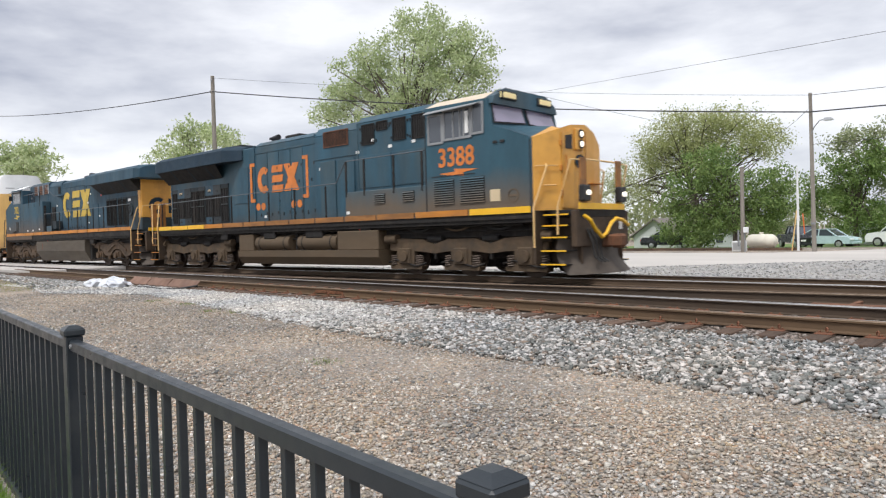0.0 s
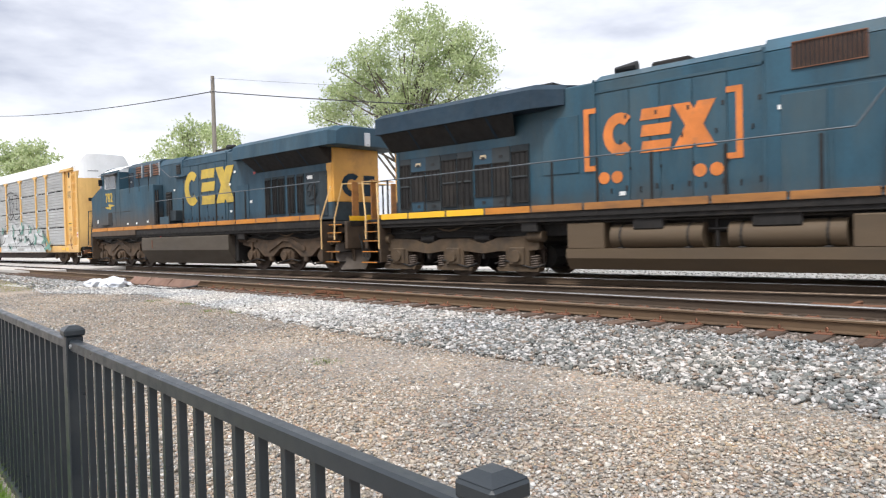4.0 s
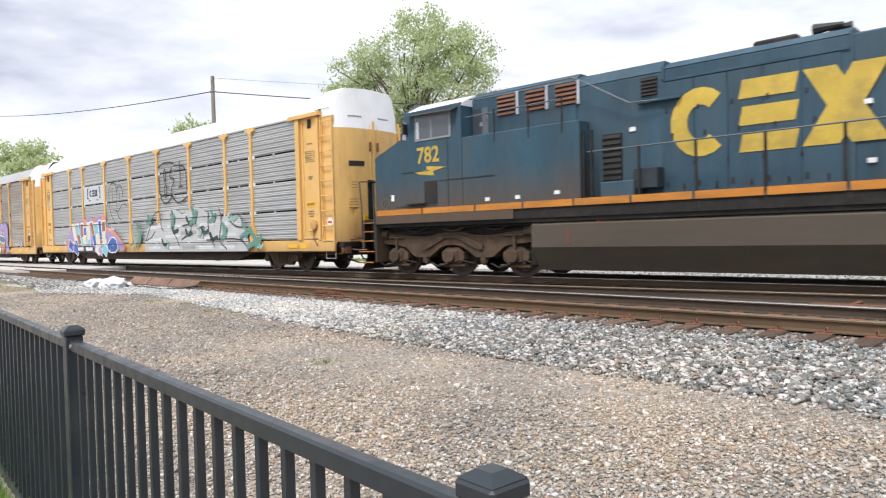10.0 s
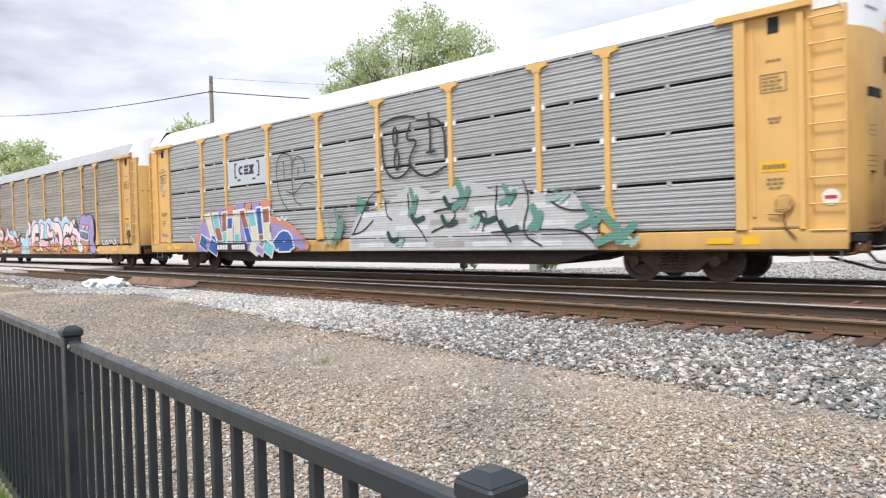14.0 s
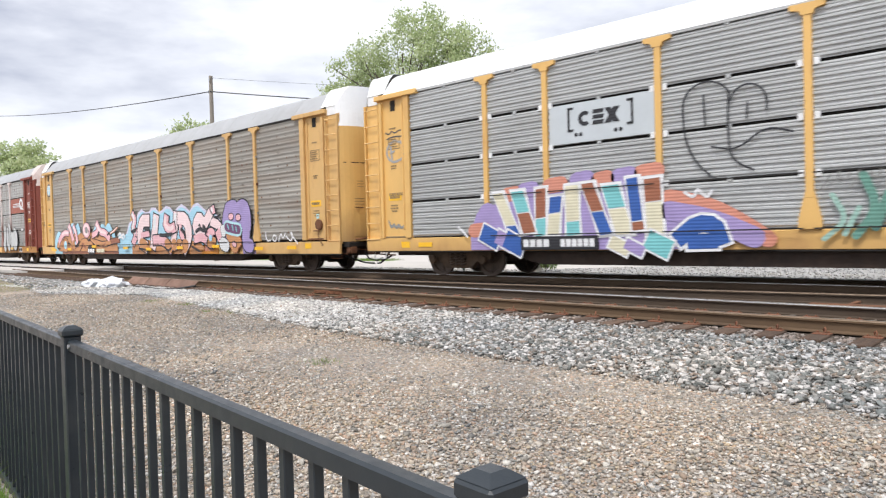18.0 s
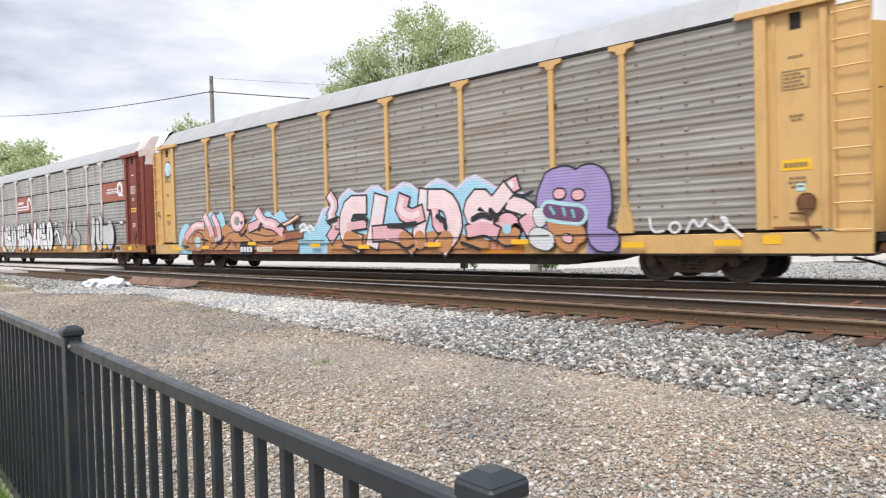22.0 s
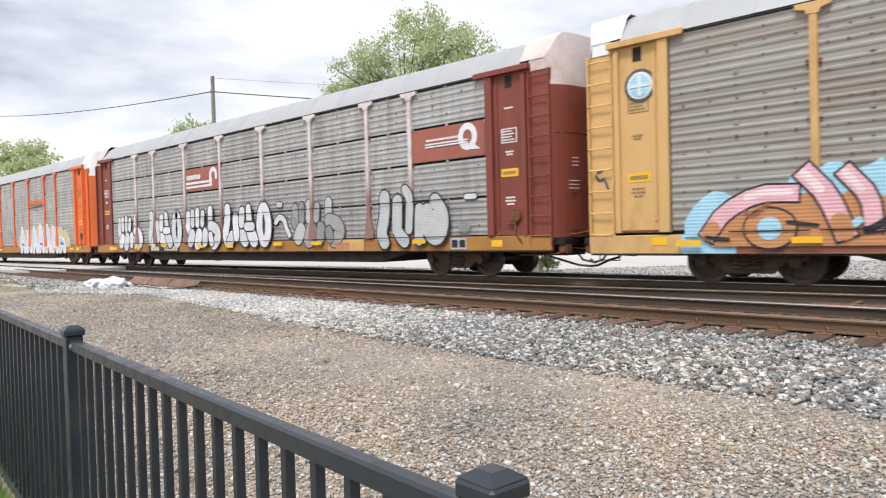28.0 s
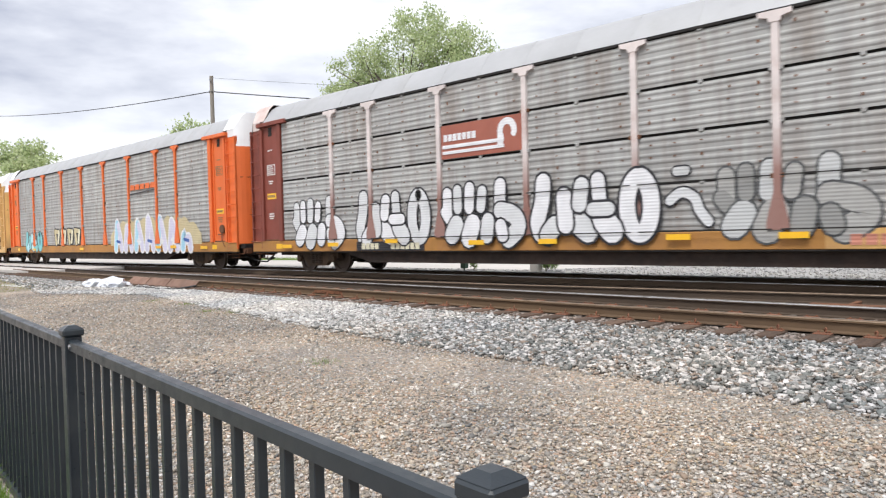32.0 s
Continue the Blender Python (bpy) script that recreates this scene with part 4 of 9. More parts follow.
def bolt_shape(x, z, w, h):
    """A lightning-like pointed dash."""
    return [(x, z + h * 0.5), (x + w * 0.42, z + h * 0.62), (x + w * 0.40, z + h), (x + w, z + h * 0.72), (x + w * 0.62, z + h * 0.42), (x + w * 0.64, z), (x + w * 0.2, z + h * 0.22)]


def make_loco(name, label, x0, flip, paint, cab_paint, logo_mat, tank_mat, style, number):
    lo = thing(name, label, "locomotive", "locomotives of the train")
    TRAIN.append((lo, x0))
    F = flip
    MB.stretch = 0.955 if F else 1.0
    up = 0.11 if F else 0.0

    def P(nm, mb, m, lab="", parent=None, smooth=False):
        return part(nm, mb, m, parent or lo, lab, smooth=smooth)

    # underframe and walkway
    P("underframe", MB(F).box(-10.0, 9.9, -1.1, 1.1, 1.02, 1.60, 0.02).box(-9.93, 9.93, -1.46, 1.46, 1.36, 1.60, 0.01), M_UNDER, "black grimy underframe")
    P("walkway", MB(F).box(-9.93, 9.93, -1.52, 1.52, 1.60 + up, 1.645 + up, 0.008), paint)
    for s in (-1, 1):
        xs = [-9.9, -8.75, -7.3, -5.95, -4.5, -3.05, -1.6, -0.15, 1.3, 2.8, 4.3, 5.9, 7.9, 9.9]
        for k in range(len(xs) - 1):
            new_paint = name == "lead_locomotive" and (k < 3 or k > 11)
            st = MB(F).box(xs[k] + 0.03, xs[k + 1] - 0.03, s * 1.515, s * 1.535, 1.60 + up, 1.76 + up, 0.003)
            P("side_stripe", st, M_STRIPE_NEW if new_paint else M_STRIPE if F or k in (3, 11) else M_STRIPE_DIRTY, "bright yellow reflective stripe" if new_paint else "faded orange-yellow stripe")
        # sill blackened to paint in the shadow below the stripe
        P("side_sill", MB(F).box(-9.93, 9.93, s * 1.47, s * 1.50, 1.46, 1.60 + up, 0.004), M_UNDER)
        if F:
            P("cab_skirt", MB(F).box(4.6, 9.93, s * 1.526, s * 1.545, 1.47, 1.70, 0.004), cab_paint, "dust-covered skirt below the cab")
    # engine hood
    hr = -9.9 if F else -9.72
    P("engine_hood", MB(F).box(hr, 0.75, -1.0, 1.0, 1.645, 4.55, 0.03).prism([(-1.0, 4.55), (1.0, 4.55), (0.72, 4.72), (-0.72, 4.72)], -3.0, 0.75, "x"), paint, "long hood over the engine")
    for k in range(5):
        xa = -2.85 + 0.72 * k
        d = P("hood_door", MB(F).box(xa + 0.012, xa + 0.70, -1.022, -1.0, 1.70, 4.25, 0.006), paint)
        P("latch", MB(F).box(xa + 0.60, xa + 0.66, -1.035, -1.022, 2.0, 2.12, 0.004).box(xa + 0.60, xa + 0.66, -1.035, -1.022, 3.6, 3.7, 0.004), M_BLACK, parent=d)
    P("hood_rib", MB(F).box(-3.05, -2.98, -1.03, -1.0, 1.65, 4.6, 0.004).box(0.70, 0.77, -1.03, -1.0, 1.65, 4.6, 0.004).box(-3.0, 0.75, -1.03, -1.0, 4.27, 4.33, 0.004), paint)
    # auxiliary section
    P("blower_housing", MB(F).box(0.75, 2.97, -1.04, 1.04, 1.645, 4.50, 0.03).prism([(-1.04, 4.50), (1.04, 4.50), (0.85, 4.76), (-0.85, 4.76)], 0.75, 2.97, "x").box(2.97, 6.35, -1.05, 1.05, 1.645, 4.66, 0.03).prism([(-1.05, 4.66), (1.05, 4.66), (0.85, 4.85), (-0.85, 4.85)], 2.97, 6.35, "x"), paint, "tall housing behind the cab")
    for s in (-1, 1):
        if not F:
            P("equipment_box", MB(F).box(2.85, 6.35, s * 1.06, s * 1.50, 1.645, 2.50, 0.02), cab_paint, "dust-covered brown equipment locker along the walkway")
        else:
            P("equipment_box", MB(F).box(2.62, 6.35, s * 1.06, s * 1.499, 1.645, 3.66, 0.02), cab_paint, "grimy equipment locker flush with the cab")
            P("low_locker", MB(F).box(1.25, 2.1, s * 1.06, s * 1.48, 1.645, 2.2, 0.02), paint, "dusty blue low locker")
    if not F:
        louvre(lo, 1.27, 2.50, -1.045, 4.06, 4.58, 16, F, M_LOUVRE, "wide rust-dark air screen", upright=True)
        for xa, xb, za, zb, n in ((3.22, 3.77, 3.94, 4.58, 6), (3.90, 4.36, 4.32, 4.60, 5), (4.62, 5.15, 3.94, 4.60, 6), (5.43, 5.97, 3.90, 4.60, 6)):
            louvre(lo, xa, xb, -1.055, za, zb, n, F, M_GRILLE, "black air screen", upright=True)
            for q in (xa - 0.11, xb + 0.07):
                P("screen_clamp", MB(F).box(q, q + 0.04, -1.08, -1.05, zb - 0.16, zb - 0.08, 0.004).box(q, q + 0.04, -1.08, -1.05, za + 0.06, za + 0.14, 0.004), M_BLACK)
        for xa in (4.2, 5.42):
            louvre(lo, xa, xa + 0.48, -1.505, 2.08, 2.38, 5, F, cab_paint, "vent slots in the locker")
        for xa, xb in ((1.05, 1.85), (1.95, 2.8), (3.05, 4.5), (4.6, 6.2)):
            P("housing_door", MB(F).box(xa, xb, -1.072, -1.04, 2.62 if xa > 2.9 else 1.75, 3.62, 0.008), paint)
        P("housing_seam", MB(F).box(0.8, 2.95, -1.062, -1.04, 3.70, 3.74, 0.004).box(2.95, 3.0, -1.068, -1.04, 1.7, 4.66, 0.004), paint)
    else:
        for xa in (2.95, 3.88, 4.81):
            louvre(lo, xa, xa + 0.62, -1.055, 4.12, 4.66, 5, F, M_LOUVRE, "rusty brown louvre with white side trim")
            P("trim", MB(F).box(xa - 0.09, xa - 0.01, -1.08, -1.05, 4.1, 4.68, 0.004), M_SILVER)
        louvre(lo, 0.85, 1.25, -1.055, 4.02, 4.42, 5, F, M_GRILLE, "square black air screen")
        P("ledge", MB(F).box(0.3, 1.3, -1.13, -1.04, 3.86, 3.92, 0.01), paint)
        louvre(lo, 1.75, 2.25, -1.085, 2.1, 3.3, 9, F, M_GRILLE, "dark access opening")
        P("door_ladder", MB(F).box(2.3, 2.36, -1.45, -1.40, 1.65, 3.4, 0.005).box(2.52, 2.58, -1.45, -1.40, 1.65, 3.4, 0.005), M_UNDER)
        P("small_screen", MB(F).box(0.72, 1.3, -1.40, -1.05, 2.0, 2.45, 0.02), M_SOOT)
        P("brace", MB(F).tube([(0.75, -1.2, 3.88), (1.45, -1.25, 3.90), (2.75, -1.35, 4.62), (2.9, -1.38, 4.66), (6.1, -1.4, 4.62)], 0.018, 6), M_HANDRAIL)
    # cab
    cab = MB(F)
    cab.prism([(6.35, 1.645), (9.93, 1.645), (9.93, 3.40), (8.72, 3.86), (8.56, 4.56), (6.35, 4.58)], -1.5, 1.5)
    cab_o = P("cab", cab, cab_paint, "full-width driver's cab")
    roof = MB(F).prism([(-1.50, 4.50), (1.50, 4.50), (1.42, 4.60), (0.95, 4.82), (-0.95, 4.82), (-1.42, 4.60)], 6.33, 8.45, "x")
    P("cab_roof", roof, M_CABROOF if not F else M_ROOF_W, "pale cab roof")
    P("roof_brow", MB(F).prism([(-1.45, 4.42), (1.45, 4.42), (1.36, 4.62), (0.9, 4.86), (-0.9, 4.86), (-1.36, 4.62)], 8.45, 8.72, "x"), paint)
    wy = -1.506
    if not F:
        for a, b, z0, z1, cut in ((6.52, 7.00, 3.60, 4.34, ()), (7.10, 8.00, 3.66, 4.40, (7.42, 7.66, 7.80)), (8.08, 8.42, 3.72, 4.46, ())):
            wf = P("side_window", MB(F).box(a, b, wy - 0.006, wy + 0.004, z0, z1), M_WINDOW, "dark cab side window", cab_o)
            fr = MB(F).box(a - 0.05, a + 0.02, wy - 0.02, wy, z0 - 0.04, z1 + 0.04, 0.004).box(b - 0.02, b + 0.05, wy - 0.02, wy, z0 - 0.04, z1 + 0.04, 0.004).box(a, b, wy - 0.019, wy, z0 - 0.045, z0 + 0.02, 0.004).box(a, b, wy - 0.019, wy, z1 - 0.02, z1 + 0.04, 0.004)
            for q in cut:
                fr.box(q - 0.025, q + 0.025, wy - 0.022, wy - 0.002, z0, z1, 0.004)
            P("window_frame", fr, M_RAILING, "grey metal window frame", wf)
        P("cab_post", MB(F).box(8.02, 8.06, wy - 0.012, wy + 0.004, 3.60, 4.48), M_BLACK, "", cab_o)
        P("cab_seam", MB(F).box(6.36, 6.39, wy - 0.006, wy + 0.004, 1.70, 4.50), M_BLACK, "", cab_o)
        P("cab_seam", MB(F).box(9.86, 9.895, wy - 0.008, wy + 0.004, 1.70, 3.38), M_SOOT, "", cab_o)
        for a in (8.75, 8.98):
            P("cab_fitting", MB(F).box(a, a + 0.14, wy - 0.03, wy, 3.38, 3.45, 0.01), M_BLACK, "", cab_o)
    else:
        P("window_frame", MB(F).box(6.73, 8.14, wy - 0.012, wy + 0.004, 3.72, 4.42, 0.004), M_RAILING, "grey side window frame", cab_o)
        for a, b in ((6.80, 7.45), (7.52, 8.08)):
            P("pane", MB(F).box(a, b, wy - 0.018, wy - 0.010, 3.78, 4.34), M_WINDOW, "dark cab window", cab_o)
        # no window here: dark patch paints the shaded corner, pale one its lit gap
        P("rear_pane", MB(F).box(5.75, 6.30, -1.062, -1.04, 3.68, 4.42), M_WINDOW, "dark glass patch in place of the shaded recess behind the cab", cab_o)
        P("lit_gap", MB(F).box(5.95, 6.05, -1.072, -1.063, 3.95, 4.05), M_RAILING, "small pale patch painted for the lit gap in the recess", cab_o)
    if not F:
        P("drawn_blind", MB(F).box(7.84, 7.96, wy - 0.024, wy - 0.018, 3.75, 4.32), M_WHITE_LABEL, "white blind in the window", cab_o)
    P("sun_visor", MB(F).add([(6.45, -1.51, 4.48), (8.35, -1.51, 4.50), (8.30, -1.72, 4.42), (6.50, -1.72, 4.38), (6.45, -1.51, 4.46), (8.35, -1.51, 4.48), (8.30, -1.72, 4.40), (6.50, -1.72, 4.36)],
                             [(0, 1, 2, 3), (7, 6, 5, 4), (3, 2, 6, 7), (0, 3, 7, 4), (2, 1, 5, 6)]), M_RAILING if not F else M_BLACK, "grey sun visor over the side window" if not F else "dark folded sun visor")
    for s in (-1, 1):
        P("windshield_frame", MB(F).add([(8.735, s * 1.44, 3.91), (8.735, s * 0.05, 4.0), (8.585, s * 0.05, 4.50), (8.585, s * 1.36, 4.44)], [(0, 1, 2, 3) if s < 0 else (3, 2, 1, 0)]), M_BLACK, "", cab_o)
        P("windshield", MB(F).add([(8.745, s * 1.38, 3.955), (8.745, s * 0.11, 4.03), (8.600, s * 0.11, 4.46), (8.600, s * 1.31, 4.40)], [(0, 1, 2, 3) if s < 0 else (3, 2, 1, 0)]), M_WINDSHIELD, "windshield with a lavender reflection in its colour", cab_o)
        P("number_board", MB(F).box(8.60, 8.78, s * 1.12, s * 0.48, 4.56, 4.78, 0.02), M_BLACK, "black-framed number board", cab_o)
        P("lit_panel", MB(F).box(8.75, 8.792, s * 1.07, s * 0.53, 4.60, 4.74, 0.01).box(8.64, 8.76, s * 1.10, s * 1.128, 4.60, 4.74), M_NUMBERBOARD, "glowing number board", cab_o)
    # nose
    nz = MB(F)
    plan = [(9.90, -1.49), (9.95, -1.47), (10.36, -0.92), (10.42, -0.55), (10.43, 0.12), (10.41, 0.55), (10.36, 0.92), (9.95, 1.47), (9.90, 1.49)]
    tops = [3.42, 3.42, 3.63, 3.74, 3.80, 3.64, 3.34, 3.22, 3.24]
    n = len(plan)
    nz.add([(a, b, 1.645) for a, b in plan] + [(a, b, t) for (a, b), t in zip(plan, tops)] + [(9.90, -0.6, 3.76), (9.90, 0.45, 3.76)],
           [(i, (i + 1) % n, (i + 1) % n + n, i + n) for i in range(n - 1)] + [(n, n + 1, n + 2, 2 * n), (2 * n, n + 2, n + 3, n + 4, 2 * n + 1), (2 * n + 1, n + 4, n + 5, n + 6), (2 * n + 1, n + 6, n + 7, n + 8)])
    P("nose", nz, M_NOSE if not F else paint, "yellow short nose with rounded corners" if not F else "blue short nose")
    back = [(-1.5, 3.87), (-0.6, 3.93), (0.6, 3.93), (1.5, 3.87)]
    front = [(-1.5, 3.41), (-0.6, 3.75), (0.45, 3.75), (1.5, 3.23)]
    P("nose_top", MB(F).add([(9.92, y, z + 0.006) for y, z in front] + [(8.70, y, z) for y, z in back], [(0, 1, 5, 4), (1, 2, 6, 5), (2, 3, 7, 6)]), cab_paint)
    if not F:
        nd = P("nose_door", MB(F).add([(10.372, -0.90, 1.70), (10.436, -0.50, 1.70), (10.436, -0.50, 3.62), (10.372, -0.90, 3.52), (10.40, -0.91, 1.70), (10.464, -0.50, 1.70), (10.464, -0.50, 3.62), (10.40, -0.91, 3.52)],
                                  [(4, 5, 6, 7), (0, 4, 7, 3), (2, 6, 5, 1), (3, 7, 6, 2)]), M_NOSE, "yellow nose door")
        for z in (2.0, 2.6, 3.2):
            P("hinge", MB(F).box(10.36, 10.42, -0.96, -0.90, z, z + 0.14, 0.01), M_STRIPE, parent=nd)
        P("door_window", MB(F).add([(10.424, -0.80, 3.14), (10.464, -0.55, 3.14), (10.464, -0.55, 3.50), (10.424, -0.80, 3.46)], [(0, 1, 2, 3)]), M_BLACK, "black door window", nd)
        P("door_handle", MB(F).tube([(10.46, -0.80, 2.98), (10.47, -0.80, 2.55)], 0.02, 6), M_STRIPE, parent=nd)
        hm = P("headlight_mount", MB(F).box(10.42, 10.50, -0.42, -0.06, 3.12, 3.66, 0.03), M_NOSE)
        for z in (3.53, 3.28):
            P("headlight", MB(F).disc((10.51, -0.20, z), "x", 0.07, 0.06, 14), M_LAMP_ON, "lit headlight", hm)
            P("lens_ring", MB(F).disc((10.50, -0.20, z), "x", 0.115, 0.05, 14), M_BLACK, "", hm)
        P("nose_emblem", MB(F).prism([(-0.40, 2.82), (-0.28, 2.70), (-0.02, 2.70), (0.08, 2.84), (0.02, 2.98), (-0.12, 3.04), (-0.30, 3.00)], 10.432, 10.448, "x"), M_BLUE_ROOF, "dark blue emblem on the nose")
        P("emblem_mark", MB(F).box(10.44, 10.455, -0.24, -0.06, 2.78, 2.90, 0.004), M_NOSE)
        P("nose_seam", MB(F).box(10.432, 10.44, 0.10, 0.13, 1.70, 3.62), M_STRIPE)
        P("nose_step", MB(F).box(10.40, 10.56, 0.25, 0.75, 2.30, 2.33, 0.005), M_STRIPE)
        for xa, ya, xb, yb, z in ((9.99, -1.42, 10.30, -1.0, 2.72), (10.10, -1.28, 10.28, -1.03, 2.25)):
            P("nose_grab", MB(F).tube([(xa, ya, z), (xa + 0.05, ya - 0.05, z), (xb + 0.05, yb - 0.05, z), (xb, yb, z)], 0.014, 6), M_RAILING_Y, "yellow grab rail on the nose")
        P("cab_badge", MB(F).disc((9.35, -1.506, 2.05), "y", 0.17, 0.012, 22, [(0.84, 0.5), (0.84, -0.5), (1.0, -0.5), (1.0, 0.5)]).box(9.22, 9.48, -1.512, -1.5, 2.02, 2.08), M_LOCKER, "faint round emblem", cab_o, True)
        P("cab_sticker", MB(F).box(8.62, 8.94, -1.508, -1.498, 1.93, 2.23), M_CREAM_LABEL, "cream square sticker", cab_o)
        louvre(lo, 6.67, 7.40, -1.505, 1.92, 2.60, 11, F, cab_paint, "slatted cab vent")
        louvre(lo, 7.62, 8.45, -1.505, 1.92, 2.60, 11, F, cab_paint, "slatted cab vent")
        for xa in (6.6, 7.42):
            P("cab_seam", MB(F).box(xa, xa + 0.7, -1.512, -1.498, 2.68, 2.70), M_BLACK, "", cab_o)
    else:
        P("sand_hatch", MB(F).box(7.30, 7.81, -1.512, -1.498, 1.98, 2.60, 0.003), M_GRILLE, "dark hatch under the cab window", cab_o)
        P("cab_seam", MB(F).box(7.6, 8.75, -1.512, -1.498, 2.88, 2.90).box(5.2, 7.2, -1.512, -1.498, 2.58, 2.6), M_BLACK, "", cab_o)
        P("cab_step", MB(F).box(7.7, 8.5, -1.60, -1.5, 1.98, 2.01), M_UNDER)
        P("cab_sticker", MB(F).box(9.1, 9.22, -1.508, -1.498, 2.12, 2.3), M_WHITE_LABEL, "small pale sticker", cab_o)
        P("quarter_window", MB(F).add([(8.50, -1.512, 3.80), (8.68, -1.512, 3.84), (8.58, -1.512, 4.28), (8.50, -1.512, 4.32)], [(0, 1, 2, 3)]), M_WINDSHIELD, "pale quarter window", cab_o)
        P("open_sash", MB(F).box(7.95, 8.06, wy - 0.03, wy - 0.012, 3.78, 4.25, 0.004), M_SILVER, "bright window sash", cab_o)
        P("cab_badge", MB(F).disc((9.45, -1.506, 2.05), "y", 0.17, 0.012, 22, [(0.84, 0.5), (0.84, -0.5), (1.0, -0.5), (1.0, 0.5)]), M_LOCKER, "faint round emblem", cab_o, True)
        P("cab_seam", MB(F).box(6.86, 6.89, -1.508, -1.498, 1.75, 4.45).box(7.35, 9.0, -1.51, -1.498, 1.93, 1.95), M_SOOT, "", cab_o)
        P("mirror", MB(F).box(8.44, 8.48, -1.68, -1.49, 3.95, 4.25, 0.01), M_BLACK, "side mirror", cab_o)
    # radiator with its overhanging wings
    rad = MB(F)
    sec = [(-1.56, 4.08), (-1.53, 4.54), (-1.24, 4.70), (-0.7, 4.76), (0.7, 4.76), (1.24, 4.70), (1.53, 4.54), (1.56, 4.08)]
    re_ = -10.45 if F else -10.02
    rad.prism(sec, re_, -4.45, "x")
    rad.add([(re_, y, z) for y, z in sec] + [(re_ - 0.14, y * 0.84, 4.12 + (z - 4.08) * 0.86) for y, z in sec], [(i + 8, (i + 1) % 8 + 8, (i + 1) % 8, i) for i in range(8)] + [tuple(range(8, 16))])
    rad.add([(-4.45, y, z) for y, z in sec] + [(-3.8, y * 0.68, 4.4 + (z - 4.4) * 0.8) for y, z in sec], [(i, (i + 1) % 8, (i + 1) % 8 + 8, i + 8) for i in range(8)] + [tuple(range(15, 7, -1))])
    P("radiator_wing", rad, M_BLUE_ROOF if not F else paint, "wide overhanging radiator housing")
    P("radiator_hatch", MB(F).box(-9.6, -4.3, -0.75, 0.75, 4.74, 4.81, 0.02).box(-8.7, -6.2, -0.6, 0.6, 4.80, 4.86, 0.02), M_GRILLE if not F else M_RAILING, "black radiator grilles on the roof" if not F else "grey radiator covers on the roof")
    core = MB(F)
    core.add([(-9.88, -1.50, 4.075), (-5.0, -1.50, 4.075), (-5.3, -1.02, 3.58), (-9.88, -1.02, 3.58)], [(3, 2, 1, 0)])
    core.add([(-9.88, -1.50, 4.075), (-9.88, -1.02, 3.58), (-9.88, -0.9, 4.075)], [(0, 1, 2)])
    P("radiator_screen", core, M_GRILLE, "sloped black radiator screens")
    for xa in (-8.7, -7.3, -5.9):
        rb = MB(F)
        rb.add([(xa, -1.51, 4.065), (xa + 0.07, -1.51, 4.065), (xa + 0.07, -1.04, 3.57), (xa, -1.04, 3.57)], [(3, 2, 1, 0)])
        P("radiator_rib", rb, M_BLUE_ROOF)
    doors = [(-9.50, -9.14), (-9.04, -8.52), (-8.44, -7.96), (-7.84, -7.34), (-7.24, -6.78), (-6.62, -6.10), (-6.02, -5.52), (-5.40, -4.92)] if not F else [(-8.27, -7.94), (-7.70, -7.35), (-7.07, -6.77), (-6.62, -6.36), (-6.16, -5.885)]
    for k, (a, b) in enumerate(doors):
        fr = P("compartment_door", MB(F).box(a - 0.045, b + 0.045, -1.03, -1.0, 1.80 if not F else 2.0, 3.34, 0.006), (M_FRAMEGREY, M_DOORBLUE, M_FRAMEGREY, M_SOOT)[k % 4] if not F else M_SOOT)
        short = not F and k % 4 in (1, 2)
        z0, z1 = (2.08 if short else 1.88 if not F else 2.0), (2.95 if short else 3.18 if not F else 3.26)
        louvre(fr, a, b, -1.032, z0, z1, 3, F, M_GRILLE, "soot-black door screen", 0.012, True)
        if not short and not F:
            P("door_bar", MB(F).box(a, b, -1.07, -1.03, 2.52, 2.56, 0.004), M_FRAMEGREY, "", fr)
        elif not F:
            for z in (1.90, 3.06):
                P("latch", MB(F).box((a + b) / 2 - 0.06, (a + b) / 2 + 0.06, -1.045, -1.03, z, z + 0.08, 0.006), M_BLACK, "", fr)
            if k % 4 == 1:
                P("door_label", MB(F).box((a + b) / 2 - 0.1, (a + b) / 2 + 0.1, -1.038, -1.03, 3.10, 3.19), M_CREAM_LABEL, "cream label", fr)
    for a in (-4.0,) if not F else (-4.2,):
        P("hood_panel", MB(F).box(a - 0.45, a + 0.55, -1.025, -1.0, 2.5 if not F else 1.8, 3.85 if not F else 3.2, 0.006), paint)
    if F:
        fan = P("round_vent", MB(F).disc((-8.82, -1.04, 2.72), "y", 0.30, 0.06, 20, [(0, -0.5), (0.8, -0.5), (0.82, -0.8), (1, -0.8), (1, 0.5)]), M_SOOT, "round dark vent with a frame", smooth=True)
        P("vent_frame", MB(F).box(-9.2, -8.43, -1.034, -1.0, 2.25, 3.34, 0.006), M_SOOT, "", fan)
        for k in range(6):
            P("blade", MB(F).tube([(-8.82, -1.075, 2.72), (-8.82 + 0.24 * math.cos(k * 1.047), -1.075, 2.72 + 0.24 * math.sin(k * 1.047))], 0.02, 5), M_BLACK, "", fan)
        P("side_door", MB(F).box(-9.66, -9.18, -1.03, -1.0, 1.85, 3.34, 0.008), M_SOOT)
        P("vent_label", MB(F).box(-8.85, -8.55, -1.042, -1.034, 3.12, 3.24), M_WHITE_LABEL, "pale label over the vent", fan)
